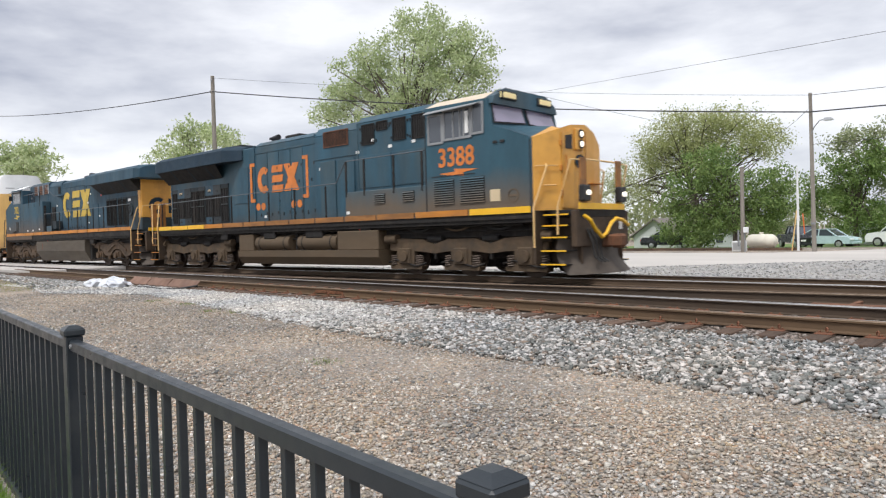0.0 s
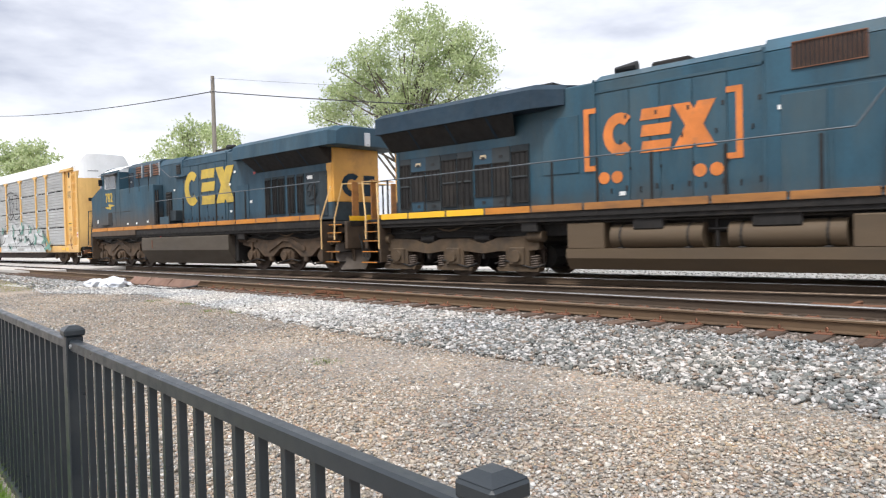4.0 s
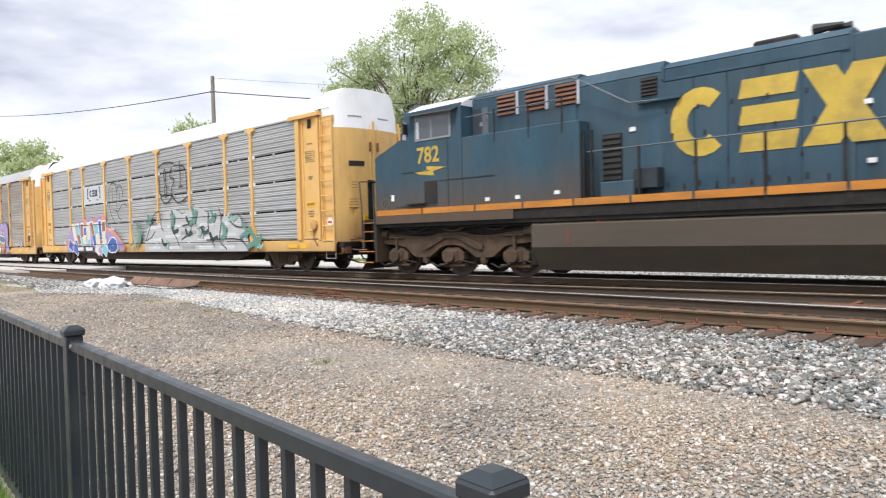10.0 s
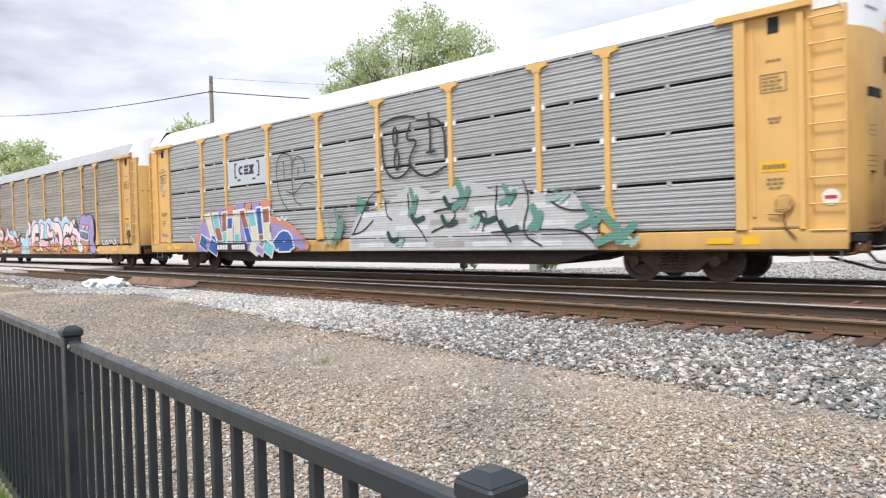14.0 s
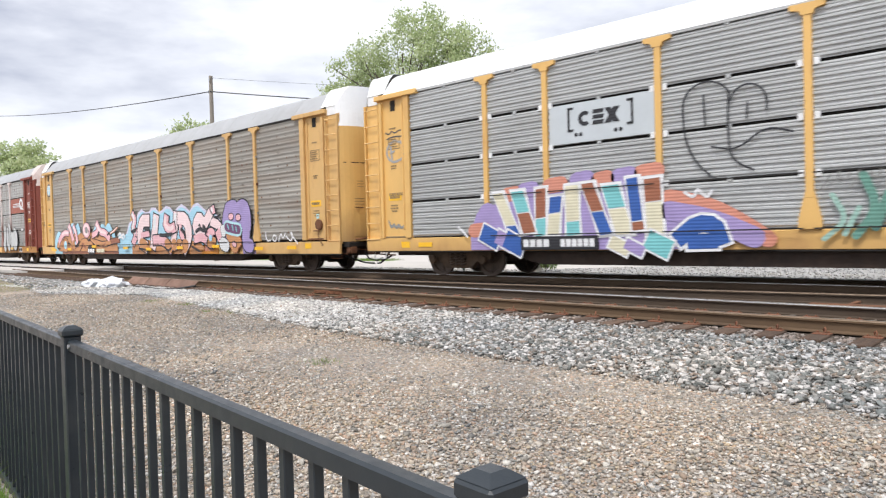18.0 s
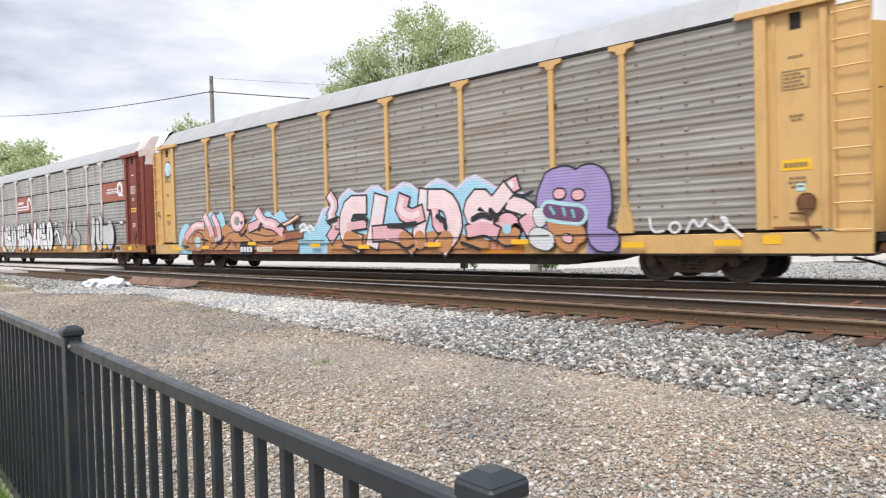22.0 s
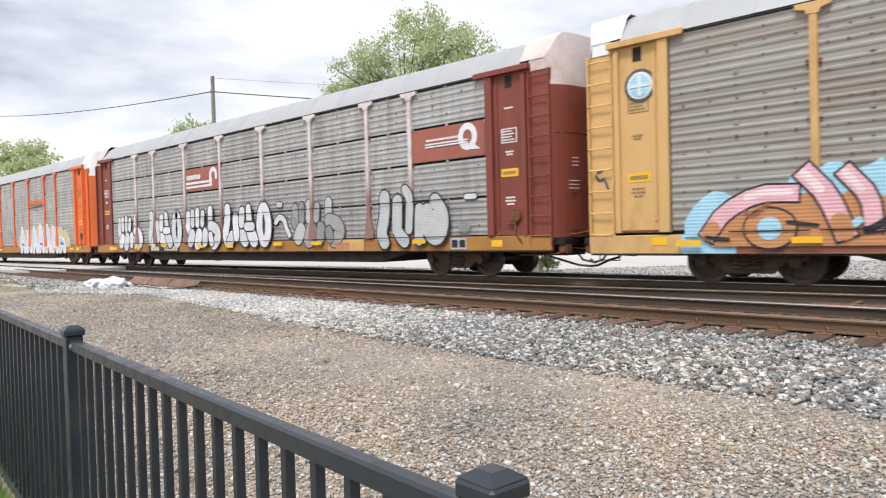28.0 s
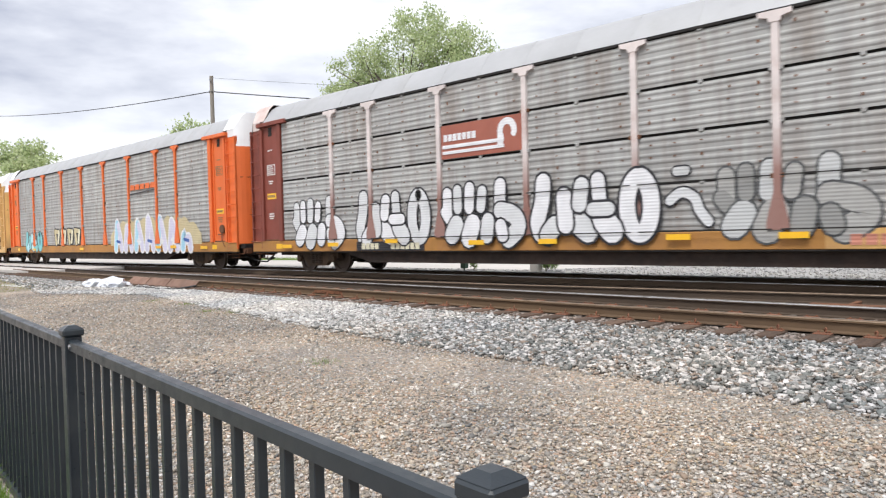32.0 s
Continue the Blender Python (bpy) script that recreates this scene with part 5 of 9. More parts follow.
    for k in range(14):
        P("door_handle", MB(F).box(-2.62 + 0.24 * k, -2.58 + 0.24 * k, -1.045, -1.02, (1.95, 3.05, 2.45)[k % 3], (2.07, 3.15, 2.52)[k % 3], 0.004), M_BLACK)
    # rear of the hood
    P("hood_end", MB(F).box(hr - 0.08, hr + 0.02, -0.99, 0.99, 2.12 + 1.6 * up, 4.08, 0.02), M_NOSE, "yellow hood end")
    P("hood_end_base", MB(F).box(hr - 0.08, hr + 0.02, -0.99, 0.99, 1.66, 2.12 + 1.6 * up, 0.02), M_SOOT, "grey-blue foot of the hood end")
    P("hood_end_side", MB(F).box(hr, -9.62 if F else -9.6, -1.012, -0.99, 2.12 + 1.6 * up, 3.58), M_NOSE if F else M_BLUE_A)
    P("rear_headlight", MB(F).box(re_ - 0.18, re_ - 0.12, -0.12, 0.12, 4.1, 4.55, 0.02), M_SILVER, "silver rear headlight pair")
    cr = MB(F)
    for k in range(9):
        a0, a1 = radians(50 + 29 * k), radians(79 + 29 * k)
        cr.prism([(-0.22 + q * math.cos(a), 2.86 + q * 0.9 * math.sin(a)) for q, a in ((0.44, a0), (0.44, a1), (0.22, a1), (0.22, a0))], hr - 0.095, hr - 0.078, "x")
    P("rear_emblem", cr, M_BLUE_ROOF, "dark blue crescent mark")
    P("rear_emblem", MB(F).box(hr - 0.095, hr - 0.078, 0.3, 0.78, 2.5, 3.2), M_BLUE_ROOF, "dark blue block mark")
    # handrails
    for s in (-1, 1):
        y = s * 1.49
        if not F:
            posts = [-9.6, -8.1, -6.7, -5.3, -3.9, -2.7, -1.4, 0.15, 1.85]
            P("handrail", MB(F).tube([(-9.9, y, 2.74), (2.40, y, 2.82)], 0.018, 6).tube([(2.40, y, 2.82), (2.80, y, 3.36), (2.9, y, 3.46), (6.3, y, 3.46)], 0.018, 6), M_HANDRAIL, "grey handrail along the walkway")
            posts2 = [2.9, 3.75, 5.05, 6.2]
        else:
            posts = [-9.6, -8.1, -6.6, -5.2, -4.4, -3.0, -1.6, -0.2, 1.1, 2.3]
            P("handrail", MB(F).tube([(-9.9, y, 2.93), (2.4, y, 2.90)], 0.018, 6).tube([(3.1, y, 4.20), (6.2, y, 4.16)], 0.016, 6), M_HANDRAIL, "grey handrail along the walkway")
            posts2 = [3.1, 4.1, 5.2]
        for xp in posts:
            P("stanchion", MB(F).box(xp - 0.028, xp + 0.028, y - 0.02, y + 0.02, 1.5, 2.76 if not F else 2.91, 0.006), M_UNDER)
        for xp in posts2:
            if not F:
                P("stanchion", MB(F).box(xp - 0.035, xp + 0.035, y - 0.02, y + 0.02, 2.35, 3.45, 0.006), M_UNDER)
            else:
                P("stanchion", MB(F).box(xp - 0.02, xp + 0.02, y - 0.018, y + 0.018, 3.4, 4.25, 0.006), M_UNDER)
    # steps, end rails and end plates
    for e in (-1, 1):
        for s in (-1, 1):
            P("step_side", MB(F).box(e * 9.93, e * 10.0, s * 0.95, s * 1.53, 0.35, 1.64, 0.01), M_SILL_BROWN)
            P("step_side", MB(F).box(e * 10.1, e * 10.95, s * 0.92, s * 0.98, 0.35, 1.5, 0.01), M_SILL_BROWN)
            for k, z in enumerate((0.36, 0.68, 1.0, 1.28, 1.54)):
                tread = P("step", MB(F).box(e * 10.12, e * 10.82, s * 0.98, s * (1.50 - 0.04 * k), z - 0.03, z, 0.004), M_UNDER)
                P("tread_edge", MB(F).box(e * 10.12, e * 10.82, s * (1.50 - 0.04 * k), s * (1.515 - 0.04 * k), z - 0.03, z + 0.004), M_STRIPE_NEW, "yellow step edge", tread) if e > 0 and not F else P("tread_edge", MB(F).box(e * 10.12, e * 10.82, s * (1.50 - 0.04 * k), s * (1.515 - 0.04 * k), z - 0.025, z + 0.002), M_STRIPE, "dirty orange step edge", tread)
            P("grab_rail", MB(F).tube([(e * 9.98, s * 1.545, 0.75), (e * 9.98, s * 1.545, 1.72), (e * 10.24, s * 1.34, 2.70), (e * 10.16, s * 1.26, 2.76)], 0.024, 6), M_RAILING_Y if not F or e < 0 else M_SOOT, "cream-yellow grab rail at the steps" if not F or e < 0 else "dark grab rail at the steps")
            P("grab_rail", MB(F).tube([(e * 10.62, s * 1.50, 1.05), (e * 10.62, s * 1.48, 1.72), (e * 10.90, s * 1.34, 2.80), (e * 10.90, s * 0.62, 2.84), (e * 10.90, s * 0.05, 2.84)], 0.024, 6), M_RAILING_Y if not F or e < 0 else M_SOOT, "cream-yellow end handrail" if not F or e < 0 else "dark end handrail")
            P("end_gate", MB(F).box(e * 10.90, e * 10.95, s * 0.72, s * 0.98, 1.66, 2.88, 0.01), M_STRIPE_DIRTY if not F or e < 0 else M_UNDER, "rust-orange end gate plate" if not F or e < 0 else "dark end gate plate")
        P("end_platform", MB(F).box(e * 9.95, e * 10.98, -1.10, 1.10, 1.46, 1.64, 0.01), M_UNDER)
        P("end_stripe", MB(F).box(e * 10.98, e * 11.01, -1.15, 1.0, 1.64, 1.79, 0.004), M_STRIPE_NEW, "yellow end sill stripe")
        P("end_plate", MB(F).box(e * 10.82, e * 10.97, -1.25, 1.25, 0.75, 1.62, 0.02), M_SILL_BROWN)
        cp = MB(F).box(e * 10.9, e * 11.35, -0.16, 0.16, 0.72, 1.02, 0.04).box(e * 11.25, e * 11.55, -0.22, 0.10, 0.70, 1.04, 0.06)
        P("coupler", cp, M_RUST, "rusty knuckle coupler")
        for q in range(3):
            h = MB(F).tube([(e * 10.95, -0.45 - 0.16 * q, 1.2), (e * 11.1, -0.45 - 0.16 * q, 0.9), (e * 11.15, -0.42 - 0.16 * q, 0.5), (e * 11.3, -0.35 - 0.16 * q, 0.38)], 0.025, 6)
            P("air_hose", h, M_RUBBER, "black air hose")
    for e in (1, -1):
        pl = MB(F)
        pts = [(-1.40, 10.72), (-1.2, 10.92), (-0.8, 11.08), (-0.35, 11.18), (0.0, 11.22), (0.35, 11.18), (0.8, 11.08), (1.2, 10.92), (1.40, 10.72)]
        rows = [(0.95, -0.12), (0.75, -0.2), (0.5, -0.17), (0.28, -0.05), (0.1, 0.12)]
        m2 = len(pts)
        fs = [(r * m2 + i, r * m2 + i + 1, (r + 1) * m2 + i + 1, (r + 1) * m2 + i) for r in range(len(rows) - 1) for i in range(m2 - 1)]
        vs = [(e * (x + dx), y, z) for z, dx in rows for y, x in pts]
        k = len(vs)
        pl.add(vs + [(p[0] - e * 0.03, p[1], p[2]) for p in vs], [f if e > 0 else f[::-1] for f in fs] + [tuple(q + k for q in (f[::-1] if e > 0 else f)) for f in fs])
        P("snow_plow", pl, M_PLOW, "dusty grey-brown pilot plow", smooth=True)
    if not F:
        hz = MB(F).tube([(11.05, -1.05, 1.50), (11.15, -0.92, 1.38), (11.15, -0.68, 1.15), (11.15, -0.40, 0.97), (11.15, -0.2, 1.05), (11.15, 0.05, 1.30), (11.15, 0.3, 1.42), (11.15, 0.6, 1.38), (11.1, 1.0, 1.25)], 0.045, 8)
        P("yellow_hose", hz, M_STRIPE_NEW, "yellow cable drooping across the front")
        for s in (-1, 1):
            dh = P("ditch_light", MB(F).box(10.90, 11.06, s * 0.86 - 0.17, s * 0.86 + 0.17, 1.83, 2.22, 0.03), M_BLACK, "black ditch light housing")
            P("lens", MB(F).disc((11.09, s * 0.86, 2.03), "x", 0.06, 0.07, 16), M_LAMP_ON, "lit ditch light lens", dh, True)
        P("sill_label", MB(F).box(10.97, 10.98, 0.75, 0.92, 1.15, 1.35), M_WHITE_LABEL, "small white label")
    # fuel tank
    if not F:
        P("fuel_tank", MB(F).prism([(-1.46, 0.50), (-1.30, 0.24), (1.30, 0.24), (1.46, 0.50), (1.46, 0.72), (-1.46, 0.72)], -3.57, 4.28, "x"), tank_mat, "dusty brown fuel tank")
        for a, b, w in ((2.32, 4.25, 1.45), (-3.57, -2.6, 1.42), (-2.6, 2.3, 0.9)):
            P("tank_block", MB(F).box(a, b, -w, w, 0.705, 1.31, 0.03), tank_mat, "dusty brown block on the tank")
        for a, b in ((-2.45, -0.37), (0.15, 2.22)):
            P("air_reservoir", MB(F).tube([(a, -1.17, 0.98), (a + 0.06, -1.17, 0.98), (b - 0.06, -1.17, 0.98), (b, -1.17, 0.98)], 0.27, 16), tank_mat, "brown cylindrical air reservoir", smooth=True)
            for q in (a + 0.25, b - 0.3):
                P("reservoir_strap", MB(F).disc((q, -1.17, 0.98), "x", 0.278, 0.05, 16).box(q - 0.06, q + 0.06, -1.45, -1.2, 0.66, 0.75, 0.01), M_UNDER)
        P("valve", MB(F).tube([(-0.12, -1.25, 0.75), (-0.12, -1.25, 1.35)], 0.04, 6).tube([(-0.3, -1.25, 1.1), (0.1, -1.3, 1.1)], 0.03, 6).disc((3.0, -1.2, 1.36), "y", 0.07, 0.1, 8).tube([(2.2, -1.2, 1.33), (3.6, -1.2, 1.36)], 0.05, 6), M_UNDER)
        P("red_valve", MB(F).disc((3.35, -1.35, 1.36), "y", 0.05, 0.06, 8), M_RED_LABEL, "red fuel cut-off button")
    else:
        P("fuel_tank", MB(F).prism([(-1.46, 0.76), (-1.15, 0.20), (1.15, 0.20), (1.46, 0.76), (1.46, 1.29), (1.40, 1.35), (-1.40, 1.35), (-1.46, 1.29)], -3.8, 4.1, "x"), tank_mat, "long dark brown fuel tank")
        P("tank_end", MB(F).box(-4.05, -3.8, -1.2, 1.2, 0.3, 1.3, 0.03), M_UNDER)
        P("tank_end", MB(F).box(4.1, 4.25, -1.3, 1.3, 0.3, 1.3, 0.03), M_UNDER)
        P("red_valve", MB(F).disc((2.2, -1.4, 1.36), "y", 0.05, 0.06, 8), M_RED_LABEL, "red fuel cut-off button")
        P("filler", MB(F).box(1.6, 2.9, -1.3, -1.1, 1.28, 1.42, 0.03), M_TRUCK)
        P("filler_cap", MB(F).disc((-1.3, -1.35, 1.4), "y", 0.06, 0.1, 8), M_TRUCK)
        P("filler_label", MB(F).box(2.95, 3.05, -1.472, -1.455, 0.85, 1.2), M_LOUVRE)
    P("piping", MB(F).tube([(-9.5, -1.3, 1.33), (9.5, -1.3, 1.33)], 0.035, 6).tube([(-4.5, -1.38, 1.40), (4.5, -1.38, 1.40)], 0.025, 6), M_UNDER)
    for k, xa in enumerate((-4.9, -1.9, 0.6, 3.4)):
        P("underfloor_box", MB(F).box(xa, xa + 0.5 + 0.2 * (k % 3), -1.42, -1.1, 1.12, 1.42, 0.03), M_UNDER)
    # roof gear
    P("horn", MB(F).tube([(-2.55, -0.45, 4.70), (-2.55, -0.45, 4.86)], 0.03, 6).tube([(-2.75, -0.45, 4.88), (-2.2, -0.45, 4.88)], 0.05, 8, 0.11).tube([(-2.45, -0.25, 4.86), (-2.85, -0.25, 4.86)], 0.05, 8, 0.1), M_BLACK, "black air horn")
    P("exhaust_housing", MB(F).box(-1.9, -1.0, -0.4, 0.4, 4.70, 4.90, 0.04), M_UNDER)
    P("cab_antenna", MB(F).box(7.9, 8.05, -0.2, 0.05, 4.8, 5.0, 0.01), M_RAILING)
    # trucks
    MB.stretch = 1.0
    loco_truck(lo, -7.1 if F else -7.3, F, style)
    loco_truck(lo, 6.75 if F else 7.35, F, style)
    MB.stretch = 0.955 if F else 1.0
    # small labels
    for xa, z, m in ((-2.4, 1.9, M_WHITE_LABEL), (1.0, 3.35, M_WHITE_LABEL), (1.6, 3.35, M_WHITE_LABEL), (3.62, 4.02, M_WHITE_LABEL), (2.9, 3.72, M_WHITE_LABEL), (4.4, 3.76, M_WHITE_LABEL), (5.4, 3.8, M_WHITE_LABEL), (2.9, 1.82, M_WHITE_LABEL)) if not F else \
            ((-3.75, 3.7, M_WHITE_LABEL), (-3.35, 3.25, M_WHITE_LABEL), (-5.2, 3.55, M_RED_LABEL), (-6.8, 3.6, M_RED_LABEL), (-4.9, 2.5, M_WHITE_LABEL), (-3.4, 2.2, M_WHITE_LABEL), (1.4, 3.3, M_WHITE_LABEL), (3.2, 2.0, M_WHITE_LABEL), (4.4, 1.95, M_WHITE_LABEL), (5.4, 1.95, M_WHITE_LABEL)):
        yy = -1.034 if xa < 0.7 else -1.066
        if z < 2.4 and xa > 0.7:
            yy = -1.512
        if F and xa > 2.3 and z > 2.5:
            yy = -1.36
        P("warning_label", MB(F).box(xa, xa + 0.15, yy, yy + 0.01, z, z + 0.09), m, "small pale label" if m is M_WHITE_LABEL else "small red label")
    # painted emblem blocks
    yl = -1.028
    sgn = -1 if F else 1
    if not F:
        emblem(lo, -2.78, -0.2, 2.80, 3.76, yl, logo_mat)
        for xa, d in ((-3.29, 1), (0.33, -1)):
            P("bracket_mark", MB().box(xa, xa + 0.13 * d, yl - 0.006, yl + 0.003, 2.5, 3.95).box(xa, xa + 0.32 * d, yl - 0.006, yl + 0.002, 3.83, 3.95).box(xa, xa + 0.32 * d, yl - 0.006, yl + 0.002, 2.5, 2.62), logo_mat, "orange bracket mark")
        for xa in (-2.78, -2.45, -0.55, -0.2):
            P("dot_mark", MB().disc((xa, yl - 0.002, 2.32), "y", 0.14, 0.012, 14), logo_mat, "orange dot")
        text_on(lo, number, 0.70, logo_mat, 6.84, -1.508, 2.94, F, 0.92, "orange painted road number")
        P("flash_mark", MB().prism(bolt_shape(6.86, 2.66, 1.4, 0.2), -1.508, -1.498), logo_mat, "orange flash under the number")
    else:
        emblem(lo, -0.54, 3.47, 2.60, 4.03, yl, logo_mat)
        text_on(lo, number, 0.60, logo_mat, -7.72, -1.508, 3.12, F, 0.95, "yellow painted road number")
        P("flash_mark", MB().prism(bolt_shape(-7.85, 2.74, 1.2, 0.28), -1.508, -1.498), logo_mat, "yellow flash under the number")
    return lo


def emblem(owner, xa, xb, z0, z1, y, m):
    """Three plain painted marks: a crescent, a stack of bars and two crossing bars."""
    w, h = (xb - xa) / 3.0, z1 - z0
    t = 0.30 * w
    r = MB()
    cx, cz = xa + 0.48 * w, z0 + h / 2
    seg = 15
    ang = [radians(48 + 264 * k / seg) for k in range(seg + 1)]
    vs = [(cx + f * w * math.cos(a), yy, cz + g * h * math.sin(a)) for yy in (y - 0.006, y + 0.002) for f, g in ((0.48, 0.5), (0.21, 0.25)) for a in ang]
    m2 = seg + 1
    fs = []
    for k in range(seg):
        fs += [(m2 + k, m2 + k + 1, k + 1, k), (k, k + 1, 2 * m2 + k + 1, 2 * m2 + k), (3 * m2 + k, 3 * m2 + k + 1, m2 + k + 1, m2 + k)]
    r.add(vs, fs)
    part("emblem_crescent", r, m, owner, "painted crescent mark")
    s = MB()
    a = xa + 1.0 * w
    th = 0.26 * h
    for q in range(3):
        zq = z0 + (h - th) * q / 2
        s.prism([(a + 0.06 * w, zq), (a + 0.84 * w, zq), (a + 0.90 * w, zq + th), (a + 0.12 * w, zq + th)], y - 0.006, y + 0.002)
    part("emblem_block", s, m, owner, "painted emblem block")
    x = MB()
    a = xa + 1.95 * w
    x.prism([(a, z1), (a + 0.42 * w, z1), (a + 1.05 * w, z0), (a + 0.6 * w, z0)], y - 0.006, y + 0.002)
    x.prism([(a + 0.62 * w, z1), (a + 1.05 * w, z1), (a + 0.45 * w, z0), (a - 0.02 * w, z0)], y - 0.0057, y + 0.002)
    part("emblem_cross", x, m, owner, "painted emblem block")


make_loco("lead_locomotive", "blue diesel locomotive with a yellow nose", -19.75, False, M_BLUE_A, M_BLUE_A_CAB, M_LOGO_A, M_TANK, "boxy", "3388")
make_loco("trailing_locomotive", "faded blue diesel locomotive running cab backwards", -42.02, True, M_BLUE_B, M_BLUE_B_CAB, M_LOGO_B, M_TANK_B, "wavy", "782")
MB.stretch = 1.0


# ---------------------------------------------------------------- autorack cars
BAYS = [-11.75, -8.97, -7.14, -4.31, -1.44, 1.44, 4.31, 7.14, 8.97, 11.75]
COURSES = [(1.09, 2.04), (2.10, 3.07), (3.13, 4.04), (4.10, 5.08)]
PANEL_CACHE = {}


def panel_mesh(w, h, m, old):
    key = (round(w, 3), round(h, 3), m.name)
    if key not in PANEL_CACHE:
        prof, z = [], 0.0
        if old:
            n = 3
            prof.append((0.0, 0.0))
            for k in range(n):
                a = h * (k + 0.18) / n
                p = h / n
                prof += [(0.0, a), (-0.014, a + 0.12 * p), (-0.014, a + 0.22 * p), (0.0, a + 0.34 * p), (0.0, a + 0.46 * p), (-0.014, a + 0.58 * p), (-0.014, a + 0.66 * p), (0.0, a + 0.76 * p)]
            prof.append((0.0, h))
        else:
            n = 6
            prof.append((0.0, 0.0))
            for k in range(n):
                a, p = h * k / n, h / n
                prof += [(0.0, a + 0.12 * p), (-0.03, a + 0.30 * p), (-0.03, a + 0.52 * p), (0.0, a + 0.62 * p), (-0.018, a + 0.74 * p), (-0.018, a + 0.84 * p), (0.0, a + 0.92 * p)]
            prof.append((0.0, h))
        mb = MB()
        vs = [(0, y, z) for y, z in prof] + [(w, y, z) for y, z in prof]
        n = len(prof)
        mb.add(vs, [(k, k + n, k + n + 1, k + 1) for k in range(n - 1)])
        mb.box(0, w, 0.004, 0.02, 0, h)
        for q in (0.5 * w,):
            mb.box(q - 0.045, q + 0.045, -0.032, 0.0, h - 0.015, h + 0.055, 0.004)
        PANEL_CACHE[key] = mb.mesh("side_panel", m)
    return PANEL_CACHE[key]


def freight_truck(owner, xc):
    r = 0.44
    for s in (-1, 1):
        f = MB()
        y0, y1 = s * 0.98, s * 1.14
        f.prism([(xc - 1.12, 0.62), (xc - 1.12, 0.46), (xc - 0.70, 0.42), (xc - 0.45, 0.20), (xc + 0.45, 0.20), (xc + 0.70, 0.42), (xc + 1.12, 0.46), (xc + 1.12, 0.62), (xc + 0.6, 0.80), (xc - 0.6, 0.80)], y0, y1)
        part("side_frame", f, M_TRUCK_B, owner, "rust-brown cast truck side frame")
        for o in (-0.2, 0.0, 0.2):
            part("coil_spring", COIL_SMALL, None, owner, loc=(xc + o, s * 1.13, 0.26))
        for o in (-0.89, 0.89):
            part("bearing_cap", MB().disc((xc + o, s * 1.18, r), "y", 0.12, 0.12, 12), M_TRUCK_B, owner, smooth=True)
    part("bolster", MB().box(xc - 0.25, xc + 0.25, -1.1, 1.1, 0.45, 0.72, 0.03).box(xc - 0.7, xc + 0.7, -0.5, 0.5, 0.3, 0.5, 0.02), M_UNDER, owner)
    for o in (-0.89, 0.89):
        make_wheelset(owner, xc + o, r)


def ladder(owner, x0, x1, y, z0, z1, n, m):
    lad = part("ladder", MB().box(x0, x0 + 0.05, y - 0.03, y + 0.05, z0, z1, 0.006).box(x1 - 0.05, x1, y - 0.03, y + 0.05, z0, z1, 0.006), m, owner)
    for k in range(n):
        z = z0 + 0.25 + (z1 - z0 - 0.4) * k / (n - 1)
        part("rung", MB().tube([(x0 + 0.03, y - 0.045, z), (x1 - 0.03, y - 0.045, z)], 0.016, 6), M_RAILING_Y if m in (M_YELLOW, M_YELLOW_OLD) else m, lad)


def bars(owner, x0, x1, z0, z1, n, m, y, name="pale_bar"):
    """A row of plain bars in place of stencilled characters."""
    w = (x1 - x0) / n
    for k in range(n):
        part(name, MB().box(x0 + k * w, x0 + (k + 0.78) * w, y - 0.006, y, z0, z1), m, owner)


